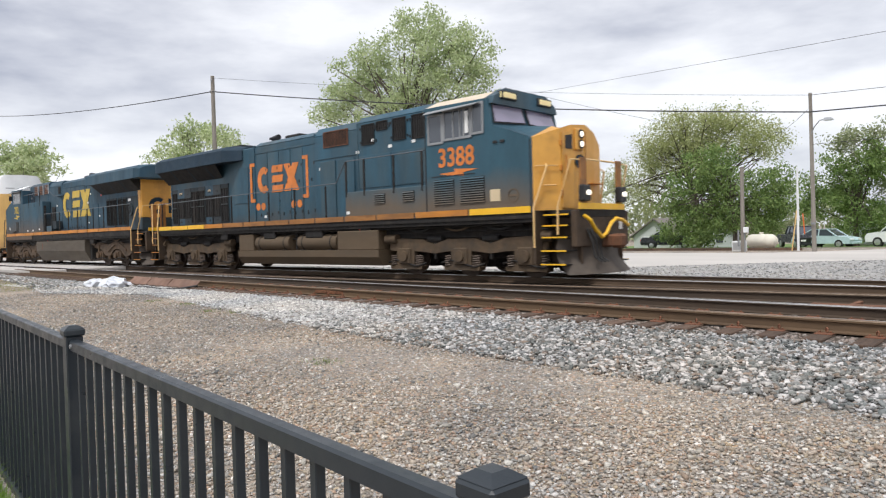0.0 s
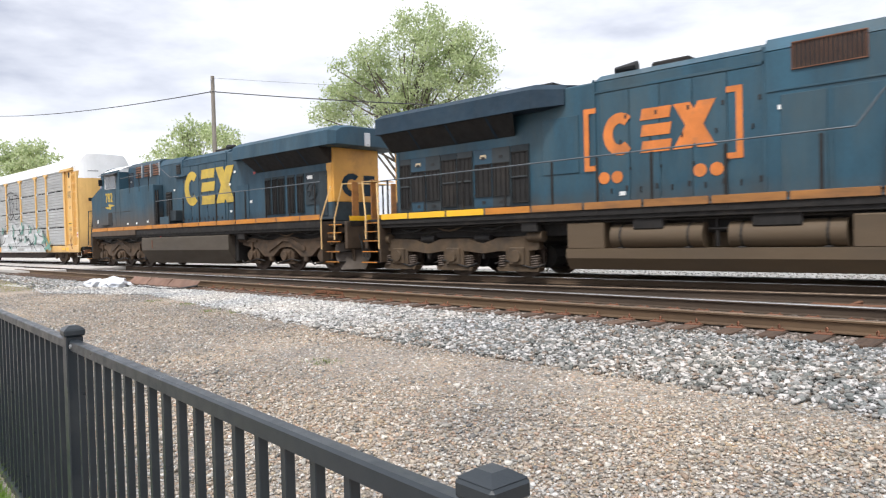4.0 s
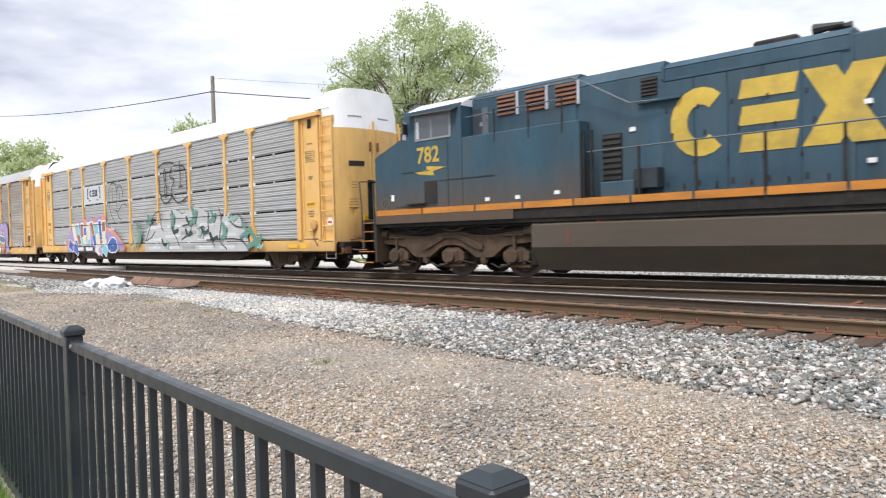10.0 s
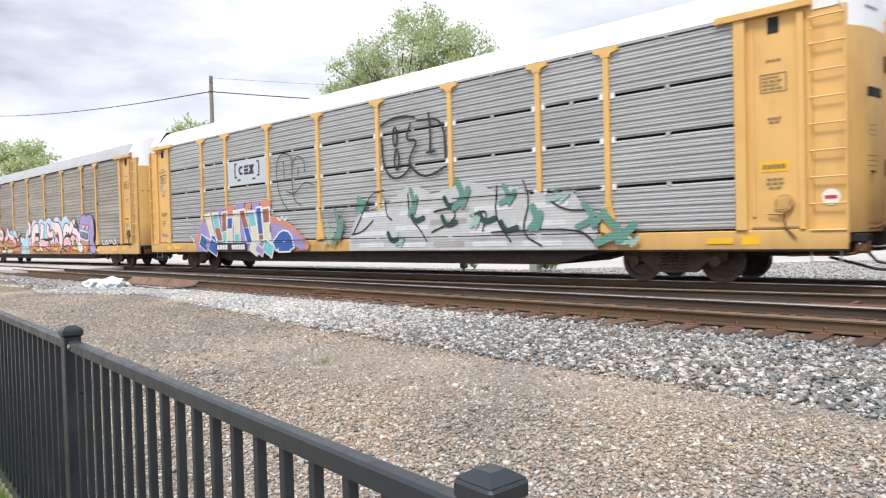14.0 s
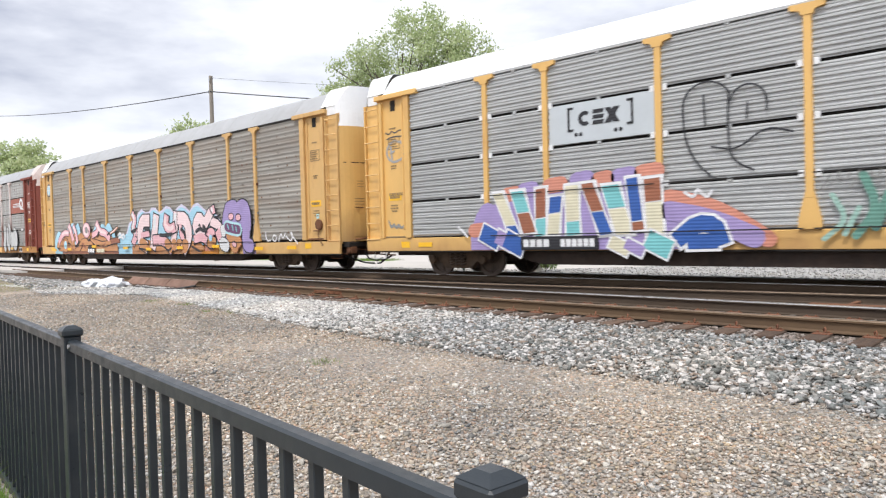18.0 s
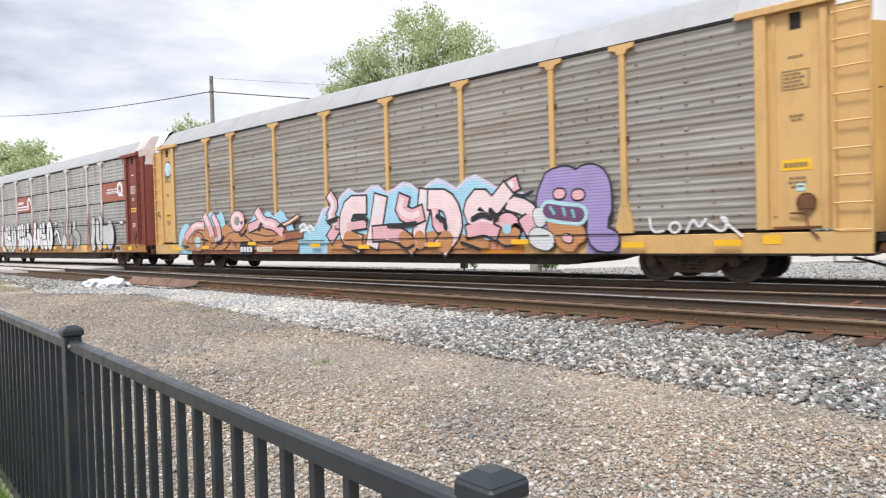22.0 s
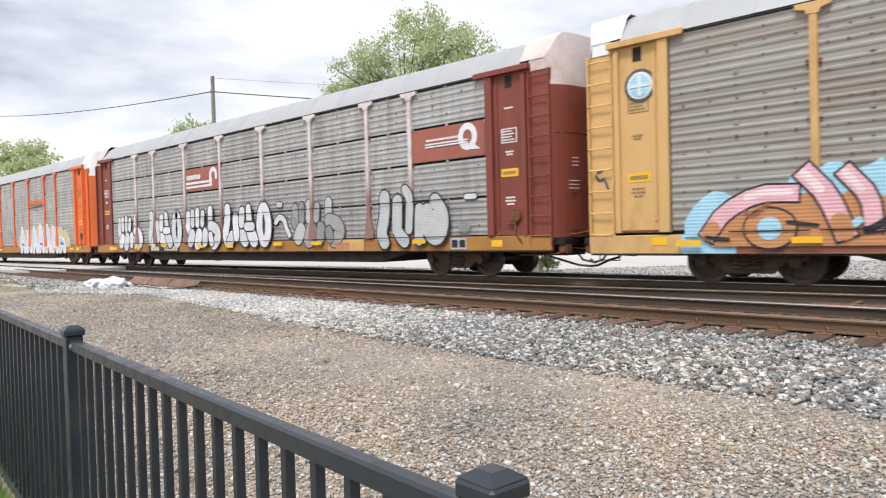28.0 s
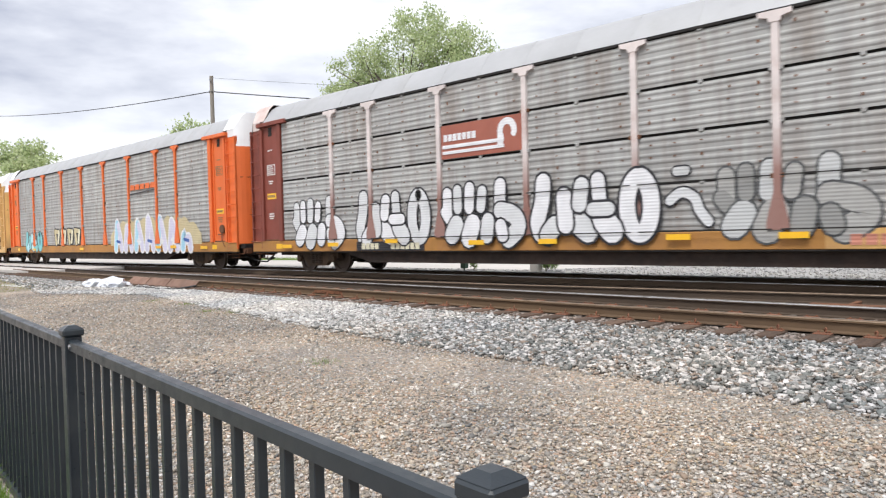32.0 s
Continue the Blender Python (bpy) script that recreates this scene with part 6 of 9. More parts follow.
def make_autorack(label, x0, paint, sill, post, galv, roof_m, cap_m, old, gaps=True, sill_z=(0.68, 1.05)):
    car = thing("autorack_car", label, "freight car", "autorack cars of the train")
    TRAIN.append((car, x0))

    def P(nm, mb, m, lab="", parent=None, smooth=False):
        return part(nm, mb, m, parent or car, lab, smooth=smooth)

    # solid black core, so that the gaps between the panels look shaded
    P("rack_interior", MB().box(-11.9, 11.9, -1.36, 1.36, 0.95, 5.12), M_OPENING_BLACK, "black core standing in for the shade inside the rack")
    P("underframe", MB().box(-13.4, 13.4, -0.45, 0.45, 0.52, 0.95, 0.02).prism([(-8.6, 0.62), (-7.4, 0.34), (7.4, 0.34), (8.6, 0.62), (8.6, 0.72), (-8.6, 0.72)], -1.3, 1.3), M_FREIGHT_FRAME, "rust-brown fish-belly underframe")
    for s in (-1, 1):
        P("side_sill", MB().box(-13.64, 13.64, s * 1.38, s * 1.47, *sill_z, 0.012), sill, "yellow side sill")
        P("sill_lip", MB().box(-13.64, 13.64, s * 1.36, s * 1.46, sill_z[0] - 0.035, sill_z[0] - 0.005, 0.004), M_UNDER)
        # old cars: rail coloured black for the shaded gap under the roof lip
        P("top_rail", MB().box(-12.8, 12.8, s * 1.36, s * 1.475, 5.10, 5.17, 0.008), M_UNDER if old else galv)
        for i in range(9):
            a, b = BAYS[i] + 0.055, BAYS[i + 1] - 0.055
            if s < 0:
                for z0, z1 in COURSES:
                    if not gaps:
                        z1 += 0.06
                    part("side_panel", panel_mesh(b - a, z1 - z0, galv, old), None, car, loc=(a, -1.435, z0))
                if old:
                    rv = MB()
                    for z0, z1 in COURSES:
                        for q in range(3):
                            for u in range(5):
                                if RNG.random() < 0.75:
                                    xr, zr = a + (b - a) * (u + 0.5) / 5 + RNG.uniform(-0.02, 0.02), z0 + (z1 - z0) * (0.28 + 0.27 * q)
                                    rv.box(xr - 0.022, xr + 0.022, -1.457, -1.445, zr - 0.012 - 0.05 * RNG.random() ** 4, zr + 0.012)
                    tagged(P("riveting", rv, M_RUST), "rows of rusty rivets", kind="stuff")
            else:
                P("side_panel", MB().box(a, b, 1.42, 1.44, 1.09, 5.08), galv)
        for i in range(1, 9):
            xp = BAYS[i]
            po = P("side_post", MB().box(xp - 0.07, xp + 0.07, s * 1.42, s * 1.52, 1.62, 5.02, 0.01).prism([(xp - 0.2, 1.05), (xp + 0.2, 1.05), (xp + 0.2, 1.2), (xp + 0.08, 1.72), (xp - 0.08, 1.72), (xp - 0.2, 1.2)], s * 1.42, s * 1.515), post, "vertical side post")
            P("post_head", MB().prism([(xp - 0.3, 5.12), (xp - 0.3, 5.03), (xp - 0.13, 4.99), (xp - 0.1, 4.91), (xp + 0.1, 4.91), (xp + 0.13, 4.99), (xp + 0.3, 5.03), (xp + 0.3, 5.12)], s * 1.42, s * 1.53), post, "", po)
            if s < 0 and not old:
                for z in (2.07, 3.10, 4.07):
                    for o in (-1, 1):
                        P("clip", MB().box(xp + o * 0.09, xp + o * 0.19, -1.485, -1.44, z - 0.07, z + 0.06, 0.006), M_ROOF_W, "white clip between the panels", po)
            elif s < 0:
                for z in (2.07, 3.10, 4.07):
                    P("bracket", MB().box(xp - 0.13, xp + 0.13, -1.50, -1.44, z - 0.05, z + 0.04, 0.006), M_RUST if old and (7 * i + round(10 * z)) % 3 == 0 else galv, "", po)
        for e in (-1, 1):
            ep = P("end_post", MB().box(e * 11.72, e * 11.94, s * 1.40, s * 1.515, 1.05, 5.08, 0.012), paint)
            P("end_sheet", MB().box(e * 11.92, e * 13.10, s * 1.36, s * 1.42, 1.05, 5.08, 0.01), paint, "flat end side sheet")
            P("end_rib", MB().box(e * 12.85, e * 12.97, s * 1.40, s * 1.50, 1.05, 5.0, 0.01).box(e * 12.02, e * 12.08, s * 1.41, s * 1.45, 1.3, 4.9, 0.006), paint)
            P("ladder_sheet", MB().box(e * 13.05, e * 13.65, s * 1.34, s * 1.385, 0.92, 5.02, 0.01), paint)
            ladder(car, min(e * 13.02, e * 13.65), max(e * 13.02, e * 13.65), s * 1.44, 0.78, 5.0, 9, paint)
            P("end_header", MB().box(e * 11.38, e * 13.10, s * 1.36, s * 1.56, 5.06, 5.20, 0.012), paint)
            if s < 0:
                # flat black patch in place of the shaded hole
                P("door_latch_hole", MB().box(e * 12.33, e * 12.53, -1.43, -1.418, 4.72, 5.02), M_OPENING_BLACK, "dark cut-out")
                if e > 0:
                    hb = MB().disc((12.59, -1.47, 1.55), "y", 0.17, 0.05, 14, [(0.82, -0.5), (1.0, -0.5), (1.0, 0.5), (0.82, 0.5)])
                    hb.box(12.45, 12.72, -1.50, -1.42, 1.40, 1.68, 0.03).tube([(12.31, -1.47, 1.35), (12.59, -1.5, 1.35)], 0.02, 6)
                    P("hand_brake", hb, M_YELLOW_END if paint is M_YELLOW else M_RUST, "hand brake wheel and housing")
                    P("brake_chain", MB().tube([(12.59, -1.5, 1.4), (12.62, -1.5, 1.1), (12.8, -1.5, 0.88)], 0.018, 6), M_RUST)
                P("sheet_ledge", MB().box(min(e * 12.0, e * 12.84), max(e * 12.0, e * 12.84), -1.46, -1.42, 1.06, 1.11, 0.008), M_RUST if old else M_STENCIL)
                ink = M_WHITE_LABEL if paint is M_RED else M_STENCIL
                zl = 2.52 if paint is M_RED else 2.14
                xl = min(e * 12.16, e * 12.68)
                wl_ = P("warning_label", MB().box(xl, xl + 0.52, -1.428, -1.42, zl, zl + 0.2), M_STRIPE_NEW, "yellow label")
                bars(wl_, xl + 0.05, xl + 0.47, zl + 0.06, zl + 0.14, 5, M_STENCIL, -1.431, "dark_bar")
                zf = 3.36 if paint is M_RED else 3.62
                xl = min(e * 12.18, e * 12.66)
                fr = MB().box(xl, xl + 0.48, -1.426, -1.42, zf, zf + 0.025).box(xl, xl + 0.48, -1.426, -1.42, zf + 0.335, zf + 0.36)
                fr.box(xl, xl + 0.025, -1.426, -1.42, zf + 0.025, zf + 0.335).box(xl + 0.455, xl + 0.48, -1.426, -1.42, zf + 0.025, zf + 0.335)
                sf = P("stencil_frame", fr, ink, "small stencilled frame with lines")
                for k in range(4):
                    bars(sf, xl + 0.05, xl + 0.42 - 0.07 * (k % 2), zf + 0.06 + 0.07 * k, zf + 0.095 + 0.07 * k, 3 + k % 2, ink, -1.426, "stencil_bar")
                for zs, wd, nb in ((3.12, 0.26, 3), (3.05, 0.2, 2), (1.98, 0.3, 3), (1.90, 0.34, 3), (1.82, 0.24, 2), (4.2, 0.28, 3)):
                    xs_ = e * 12.44 - wd / 2
                    bars(car, xs_, xs_ + wd, zs, zs + 0.04, nb, ink, -1.426, "stencil_bar")
                P("reflector", MB().box(min(e * 11.82, e * 12.16), max(e * 11.82, e * 12.16), -1.476, -1.468, 0.78, 0.95), M_STRIPE_NEW, "yellow reflector")
    # roof
    half = [(-1.48, 5.16), (-1.40, 5.30), (-1.05, 5.74), (-0.85, 5.86), (-0.4, 5.96), (0.0, 5.99)]
    sec = half + [(-a, b) for a, b in half[-2::-1]]
    n = len(sec)
    for k in range(18):
        a, b = -12.81 + 25.62 / 18 * k, -12.81 + 25.62 / 18 * (k + 1)
        rm = MB()
        for x1, x2, up in ((a, b - 0.06, 0.0), (b - 0.06, b, 0.005)):
            vs = [(x1, y * (1 + up * 0.5), z + up) for y, z in sec] + [(x2, y * (1 + up * 0.5), z + up) for y, z in sec]
            rm.add(vs, [(i, i + 1, i + 1 + n, i + n) for i in range(n - 1)])
            rm.add([vs[i] for i in range(n)], [tuple(range(n))[::-1]])
            rm.add([vs[i + n] for i in range(n)], [tuple(range(n))])
        P("roof_sheet", rm, roof_m, "curved roof sheet", smooth=True)
    for e in (-1, 1):
        # end doors bowed outwards, with a pale hood above
        lowd, hood = MB(), MB()
        def bow(y):
            return 13.63 + 0.34 * (1 - (abs(y) / 1.42) ** 3)

        pts = [(e * bow(y), y) for y in (-1.42, -1.27, -1.12, -0.98, -0.8, -0.6, -0.4, -0.2, 0, 0.2, 0.4, 0.6, 0.8, 0.98, 1.12, 1.27, 1.42)]
        pts = [(float(a), float(b)) for a, b in pts]
        for i in range(len(pts) - 1):
            (xa, ya), (xb, yb) = pts[i], pts[i + 1]
            f = [(0, 1, 2, 3)] if e > 0 else [(3, 2, 1, 0)]
            lowd.add([(xa, ya, 0.98), (xb, yb, 0.98), (xb, yb, 4.62), (xa, ya, 4.62)], f)
            za, zb = [float(np.interp(abs(y), [0, 0.98, 1.12, 1.42], [5.94, 5.90, 5.77, 5.27])) for y in (ya, yb)]
            hood.add([(xa, ya, 4.62), (xb, yb, 4.62), (xb - e * 0.12, yb, zb), (xa - e * 0.12, ya, za)], f)
            hood.add([(xa - e * 0.12, ya, za), (xb - e * 0.12, yb, zb), (e * 12.80, yb, zb + 0.01), (e * 12.80, ya, za + 0.01)], f)
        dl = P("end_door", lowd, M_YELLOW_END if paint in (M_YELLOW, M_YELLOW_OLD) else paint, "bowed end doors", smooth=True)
        P("end_hood", hood, cap_m, "pale bowed end above the doors", smooth=True)
        for ya in (-0.95, 0.25) if not old else ():
            P("hood_stencil", MB().add([(e * (bow(ya + u) + 0.008 - 0.12 * (z - 4.62) / 1.3), ya + u, z) for z in (4.98, 5.03) for u in (0, 0.25, 0.5)], [(0, 1, 4, 3), (1, 2, 5, 4)] if e > 0 else [(3, 4, 1, 0), (4, 5, 2, 1)]), M_RAILING, "", dl)
        P("door_seam", MB().box(e * 13.95, e * 13.99, -0.04, 0.04, 1.0, 4.9, 0.006), M_UNDER if old else paint, "", dl)
        for ya in (-0.16, 0.16):
            rod = P("lock_rod", MB().tube([(e * (bow(ya) + 0.02), ya, 1.1), (e * (bow(ya) + 0.02), ya, 4.75)], 0.012, 6), paint, "", dl)
            for z in (2.0, 3.9):
                P("latch", MB().box(e * bow(ya), e * (bow(ya) + 0.05), ya - 0.035, ya + 0.035, z, z + 0.3, 0.01), M_RUST, "", rod)
        for ya, za, w in ((-1.0, 2.15, 0.34), (-0.9, 2.7, 0.22), (0.5, 2.2, 0.3)):
            for k in range(3):
                P("stencil_line", MB().add([(e * (bow(ya + u) + 0.008), ya + u, za + 0.09 * k + dz) for dz in (0, 0.018) for u in (0, w / 2, w)], [(0, 1, 4, 3), (1, 2, 5, 4)] if e > 0 else [(3, 4, 1, 0), (4, 5, 2, 1)]), M_STENCIL if paint is not M_RED else M_WHITE_LABEL, "", dl)
        P("corner_post", MB().box(e * 13.63, e * 13.76, 1.36, 1.46, 0.98, 4.85, 0.01), paint, "far corner post")
        for sy in (-1, 1):
            P("hood_side", MB().box(e * 13.06, e * 13.53, sy * 1.375, sy * 1.405, 5.0, 5.285, 0.005), cap_m)
        if old:
            for ya in (-1.3, 0.06):
                xs2 = [e * (bow(ya + 0.31 * q) + 0.006) for q in range(5)]
                P("door_joint", MB().add([(x, ya + 0.31 * q, z) for z in (3.46, 3.485) for q, x in enumerate(xs2)], [(q, q + 1, q + 6, q + 5) if e > 0 else (q + 5, q + 6, q + 1, q) for q in range(4)]), M_UNDER, "", dl)
        else:
            for ya in (-0.98, 0.42):
                xs2 = [e * (bow(ya + 0.19 * q) + 0.006) for q in range(4)]
                # slot drawn as a flat black patch for its shaded depth
                P("peep_slot", MB().add([(x, ya + 0.19 * q, z) for z in (3.40, 3.57) for q, x in enumerate(xs2)], [(q, q + 1, q + 5, q + 4) if e > 0 else (q + 4, q + 5, q + 1, q) for q in range(3)]), M_OPENING_BLACK, "black slot", dl)
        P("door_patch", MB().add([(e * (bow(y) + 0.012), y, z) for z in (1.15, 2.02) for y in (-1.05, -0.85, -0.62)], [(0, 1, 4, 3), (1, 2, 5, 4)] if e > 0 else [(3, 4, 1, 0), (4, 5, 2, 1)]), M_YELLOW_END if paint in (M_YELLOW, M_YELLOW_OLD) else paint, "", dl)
        P("door_hook", MB().box(e * bow(-0.85), e * (bow(-0.85) + 0.03), -1.03, -0.64, 2.04, 2.07), M_RUST, "", dl)
        P("draft_housing", MB().box(e * 13.55, e * 13.96, -0.42, 0.42, 0.62, 1.16, 0.04).box(e * 13.94, e * 14.06, -0.30, 0.30, 0.66, 1.06, 0.03), M_FREIGHT_FRAME, "rust-brown coupler housing")
        P("brake_gear", MB().tube([(e * 13.55, -1.15, 1.02), (e * 13.98, -0.9, 1.06), (e * 14.02, -0.3, 1.12)], 0.03, 6).box(e * 13.66, e * 13.90, -1.22, -0.98, 0.60, 0.82, 0.02).disc((e * 13.8, -1.24, 0.72), "y", 0.09, 0.05, 10).tube([(e * 12.6, -1.3, 0.56), (e * 13.7, -1.2, 0.60)], 0.022, 6), M_RUST, "rusty brake levers and valve")
        P("brake_hose", MB().tube([(e * 13.2, -0.9, 0.52), (e * 13.55, -0.85, 0.42), (e * 13.9, -0.7, 0.30), (e * 14.22, -0.55, 0.27)], 0.03, 6), M_RUBBER, "sagging black brake hose")
        P("end_platform", MB().box(e * 13.10, e * 13.89, -1.3, 1.3, 0.80, 0.96, 0.02), M_UNDER)
        P("coupler", MB().box(e * 13.40, e * 14.13, -0.13, 0.13, 0.70, 0.96, 0.03).box(e * 14.04, e * 14.34, -0.2, 0.1, 0.68, 0.98, 0.05), M_RUST, "rusty coupler")
        P("air_hose", MB().tube([(e * 13.69, -0.5, 0.66), (e * 13.89, -0.5, 0.42), (e * 14.18, -0.4, 0.35), (e * 14.33, -0.3, 0.42)], 0.028, 6), M_RUBBER, "drooping black hose")
        P("uncoupling_lever", MB().tube([(e * 13.79, -1.3, 0.78), (e * 13.89, -0.6, 0.70), (e * 14.09, -0.1, 0.72)], 0.014, 6).tube([(e * 13.00, -1.3, 0.45), (e * 13.00, -1.3, 0.72)], 0.014, 6).tube([(e * 13.49, -1.3, 0.45), (e * 13.49, -1.3, 0.72)], 0.014, 6).tube([(e * 13.00, -1.3, 0.45), (e * 13.49, -1.3, 0.45)], 0.014, 6), M_RUST if old else M_WHITE_LABEL, "thin uncoupling lever and step")
        freight_truck(car, e * 10.3)
    return car


CAR1 = make_autorack("yellow autorack with clean galvanised sides and white roof", -67.21, M_YELLOW, M_YELLOW, M_YELLOW, M_GALV_1, M_ROOF_W, M_ROOF_W, False)
CAR2 = make_autorack("faded yellow autorack with brown weathered sides and large graffiti", -95.80, M_YELLOW_OLD, M_YELLOW_OLD, M_YELLOW_OLD, M_GALV_2, M_ROOF_G, M_ROOF_W, True, False, (0.60, 1.0))
CAR3 = make_autorack("oxide red autorack with dull galvanised sides and silver graffiti", -124.12, M_RED, M_SILL_RUSTY, M_POST_PINK, M_GALV_3, M_ROOF_G, M_CAP_PINK, True)
CAR4 = make_autorack("orange autorack with galvanised sides and pale graffiti", -152.5, M_ORANGE, M_SILL_RUSTY, M_ORANGE, M_GALV_3, M_ROOF_G, M_ROOF_W, True, False)
CAR5 = make_autorack("yellow autorack with weathered galvanised sides", -181.0, M_YELLOW_OLD, M_YELLOW_OLD, M_YELLOW_OLD, M_GALV_2, M_ROOF_W, M_ROOF_W, True, False)
# ---------------------------------------------------------------- painted pieces on the cars
def spray(name, col, rough=0.5, ridges=9.0):
    """Spray paint over ribbed steel: the ribs show as fine relief under the colour."""
    m = mat(name, col, rough, var=0.1, scale=2.5, bump=0)
    n, l = m.node_tree.nodes, m.node_tree.links
    tc, wv, bp = n.new("ShaderNodeTexCoord"), n.new("ShaderNodeTexWave"), n.new("ShaderNodeBump")
    wv.wave_type, wv.bands_direction = "BANDS", "Z"
    wv.inputs["Scale"].default_value = ridges / 6.283 * 3.14
    bp.inputs["Strength"].default_value, bp.inputs["Distance"].default_value = 0.2, 0.02
    l.new(tc.outputs["Object"], wv.inputs["Vector"])
    l.new(wv.outputs["Fac"], bp.inputs["Height"])
    l.new(bp.outputs[0], n["Principled BSDF"].inputs["Normal"])
    return m


S_BLACK = spray("black_spray_paint", (0.02, 0.02, 0.025))
S_WHITE = spray("white_spray_paint", (0.72, 0.72, 0.74))
S_CREAM = spray("cream_spray_paint", (0.66, 0.62, 0.46))
S_PINK = spray("pink_spray_paint", (0.74, 0.42, 0.46))
S_PINK_B = spray("pale_pink_spray_paint", (0.82, 0.64, 0.65))
S_LILAC = spray("pale_lilac_spray_paint", (0.60, 0.58, 0.72))
S_SILVER_B = spray("bright_silver_spray_paint", (0.63, 0.64, 0.65), 0.4)
S_FADED = spray("worn_thin_silver_paint", (0.36, 0.355, 0.34), 0.6)
S_GREEN_B = spray("pale_mint_spray_paint", (0.30, 0.47, 0.41))
S_SALMON = spray("salmon_spray_paint", (0.58, 0.24, 0.17))
S_SKY = spray("sky_blue_spray_paint", (0.36, 0.62, 0.76))
S_BLUE = spray("deep_blue_spray_paint", (0.03, 0.10, 0.36))
S_TEAL = spray("teal_spray_paint", (0.18, 0.50, 0.52))
S_GREEN = spray("sea_green_spray_paint", (0.12, 0.27, 0.22))
S_ORANGE = spray("brown_orange_spray_paint", (0.52, 0.24, 0.10))
S_PURPLE = spray("violet_spray_paint", (0.33, 0.26, 0.50))
S_PLUM = spray("plum_spray_paint", (0.15, 0.06, 0.14))
S_BROWN = spray("brown_spray_paint", (0.30, 0.11, 0.06))
S_SILVER = spray("silver_spray_paint", (0.50, 0.51, 0.51), 0.4)
S_GREY = spray("thin_grey_spray_paint", (0.26, 0.26, 0.25))
S_GREEN_D = spray("dark_green_black_spray_paint", (0.02, 0.06, 0.055))
S_GREY_D = spray("dark_grey_spray_paint", (0.075, 0.078, 0.08))
S_ICE = spray("pale_cyan_spray_paint", (0.42, 0.66, 0.70))
S_TAN = spray("tan_spray_paint", (0.52, 0.44, 0.26))


def fat(mb, pts, w, y, ends=None):
    """A thick stroke through points in the x-z plane, facing the near side, as one connected strip; ends: cut square and drawn out by that length instead of rounded."""
    if ends is not None:
        pts = list(pts)
        for e, q in ((0, 1), (-1, -2)):
            dx, dz = pts[e][0] - pts[q][0], pts[e][1] - pts[q][1]
            d = math.hypot(dx, dz) or 1e-6
            pts[e] = (pts[e][0] + dx / d * ends, pts[e][1] + dz / d * ends)
    n, left, right = len(pts), [], []
    dirs = []
    for i in range(n - 1):
        dx, dz = pts[i + 1][0] - pts[i][0], pts[i + 1][1] - pts[i][1]
        d = math.hypot(dx, dz) or 1e-6
        dirs.append((dx / d, dz / d))
    for i in range(n):
        a, b = dirs[max(i - 1, 0)], dirs[min(i, n - 2)]
        mx, mz = -(a[1] + b[1]), a[0] + b[0]
        k = math.hypot(mx, mz) or 1e-6
        mx, mz = mx / k, mz / k
        g = w / max(0.55, mx * -b[1] + mz * b[0])
        left.append((pts[i][0] + mx * g, y, pts[i][1] + mz * g))
        right.append((pts[i][0] - mx * g, y, pts[i][1] - mz * g))
    vs, fs = left + right, [(i, n + i, n + i + 1, i + 1) for i in range(n - 1)]
    for e, (dx, dz), s in ((0, dirs[0], -1), (n - 1, dirs[-1], 1)) if ends is None else ():
        a0 = math.atan2(dx, -dz) if s > 0 else math.atan2(-dx, dz)
        k0 = len(vs)
        for q in range(1, 5):
            t = a0 - math.pi * q / 5
            vs.append((pts[e][0] + w * math.cos(t), y, pts[e][1] + w * math.sin(t)))
        ring = [e] + list(range(k0, k0 + 4)) + [n + e] if s > 0 else [n + e] + list(range(k0, k0 + 4)) + [e]
        fs.append(tuple(ring[::-1]))
    mb.add(vs, fs)


def arc(cx, cz, rx, rz, a0, a1, n=9):
    return [(cx + rx * math.cos(radians(a0 + (a1 - a0) * k / (n - 1))), cz + rz * math.sin(radians(a0 + (a1 - a0) * k / (n - 1)))) for k in range(n)]


def smooth_line(pts, times=2):
    """The same line with its corners rounded off."""
    for _ in range(times if len(pts) > 2 else 0):
        out = [pts[0]]
        for (xa, za), (xb, zb) in zip(pts, pts[1:]):
            out += [(xa * 0.75 + xb * 0.25, za * 0.75 + zb * 0.25), (xa * 0.25 + xb * 0.75, za * 0.25 + zb * 0.75)]
        pts = out + [pts[-1]]
    return pts


def figure(car, label, strokes, outline, line, y, low=None, low_z=1.2, flash=None, square=False):
    """One painted figure: thick strokes (points, half width, paint) that share one dark or pale edge. It spells nothing."""
    for k, (pts, r, fill) in enumerate(strokes):
        closed = len(pts) > 8
        pts = smooth_line(pts, 1 if square and not closed else 2)
        cut = square and not closed
        a, b = MB(), MB()
        fat(a, pts, r + line, y - 0.0005 * k, 0.75 * r + line if cut else None)
        fat(b, pts, r, y - 0.005 - 0.0005 * k, 0.75 * r if cut else None)
        o = part("graffiti_outline", a, outline, car, label)
        part("graffiti_stroke", b, fill, o)
        foot = [p for p in pts if p[1] < low_z]
        if low and len(foot) > 1:
            c = MB()
            fat(c, foot, r, y - 0.0085 - 0.0005 * k)
            part("graffiti_foot", c, low, o)
        head = [p for p in pts if p[1] > low_z + 0.35]
        if flash and len(head) > 1:
            c = MB()
            fat(c, [(p[0] - 0.25 * r, p[1] + 0.1 * r) for p in head], r * 0.45, y - 0.0085 - 0.0005 * k)
            part("graffiti_flash", c, flash, o)


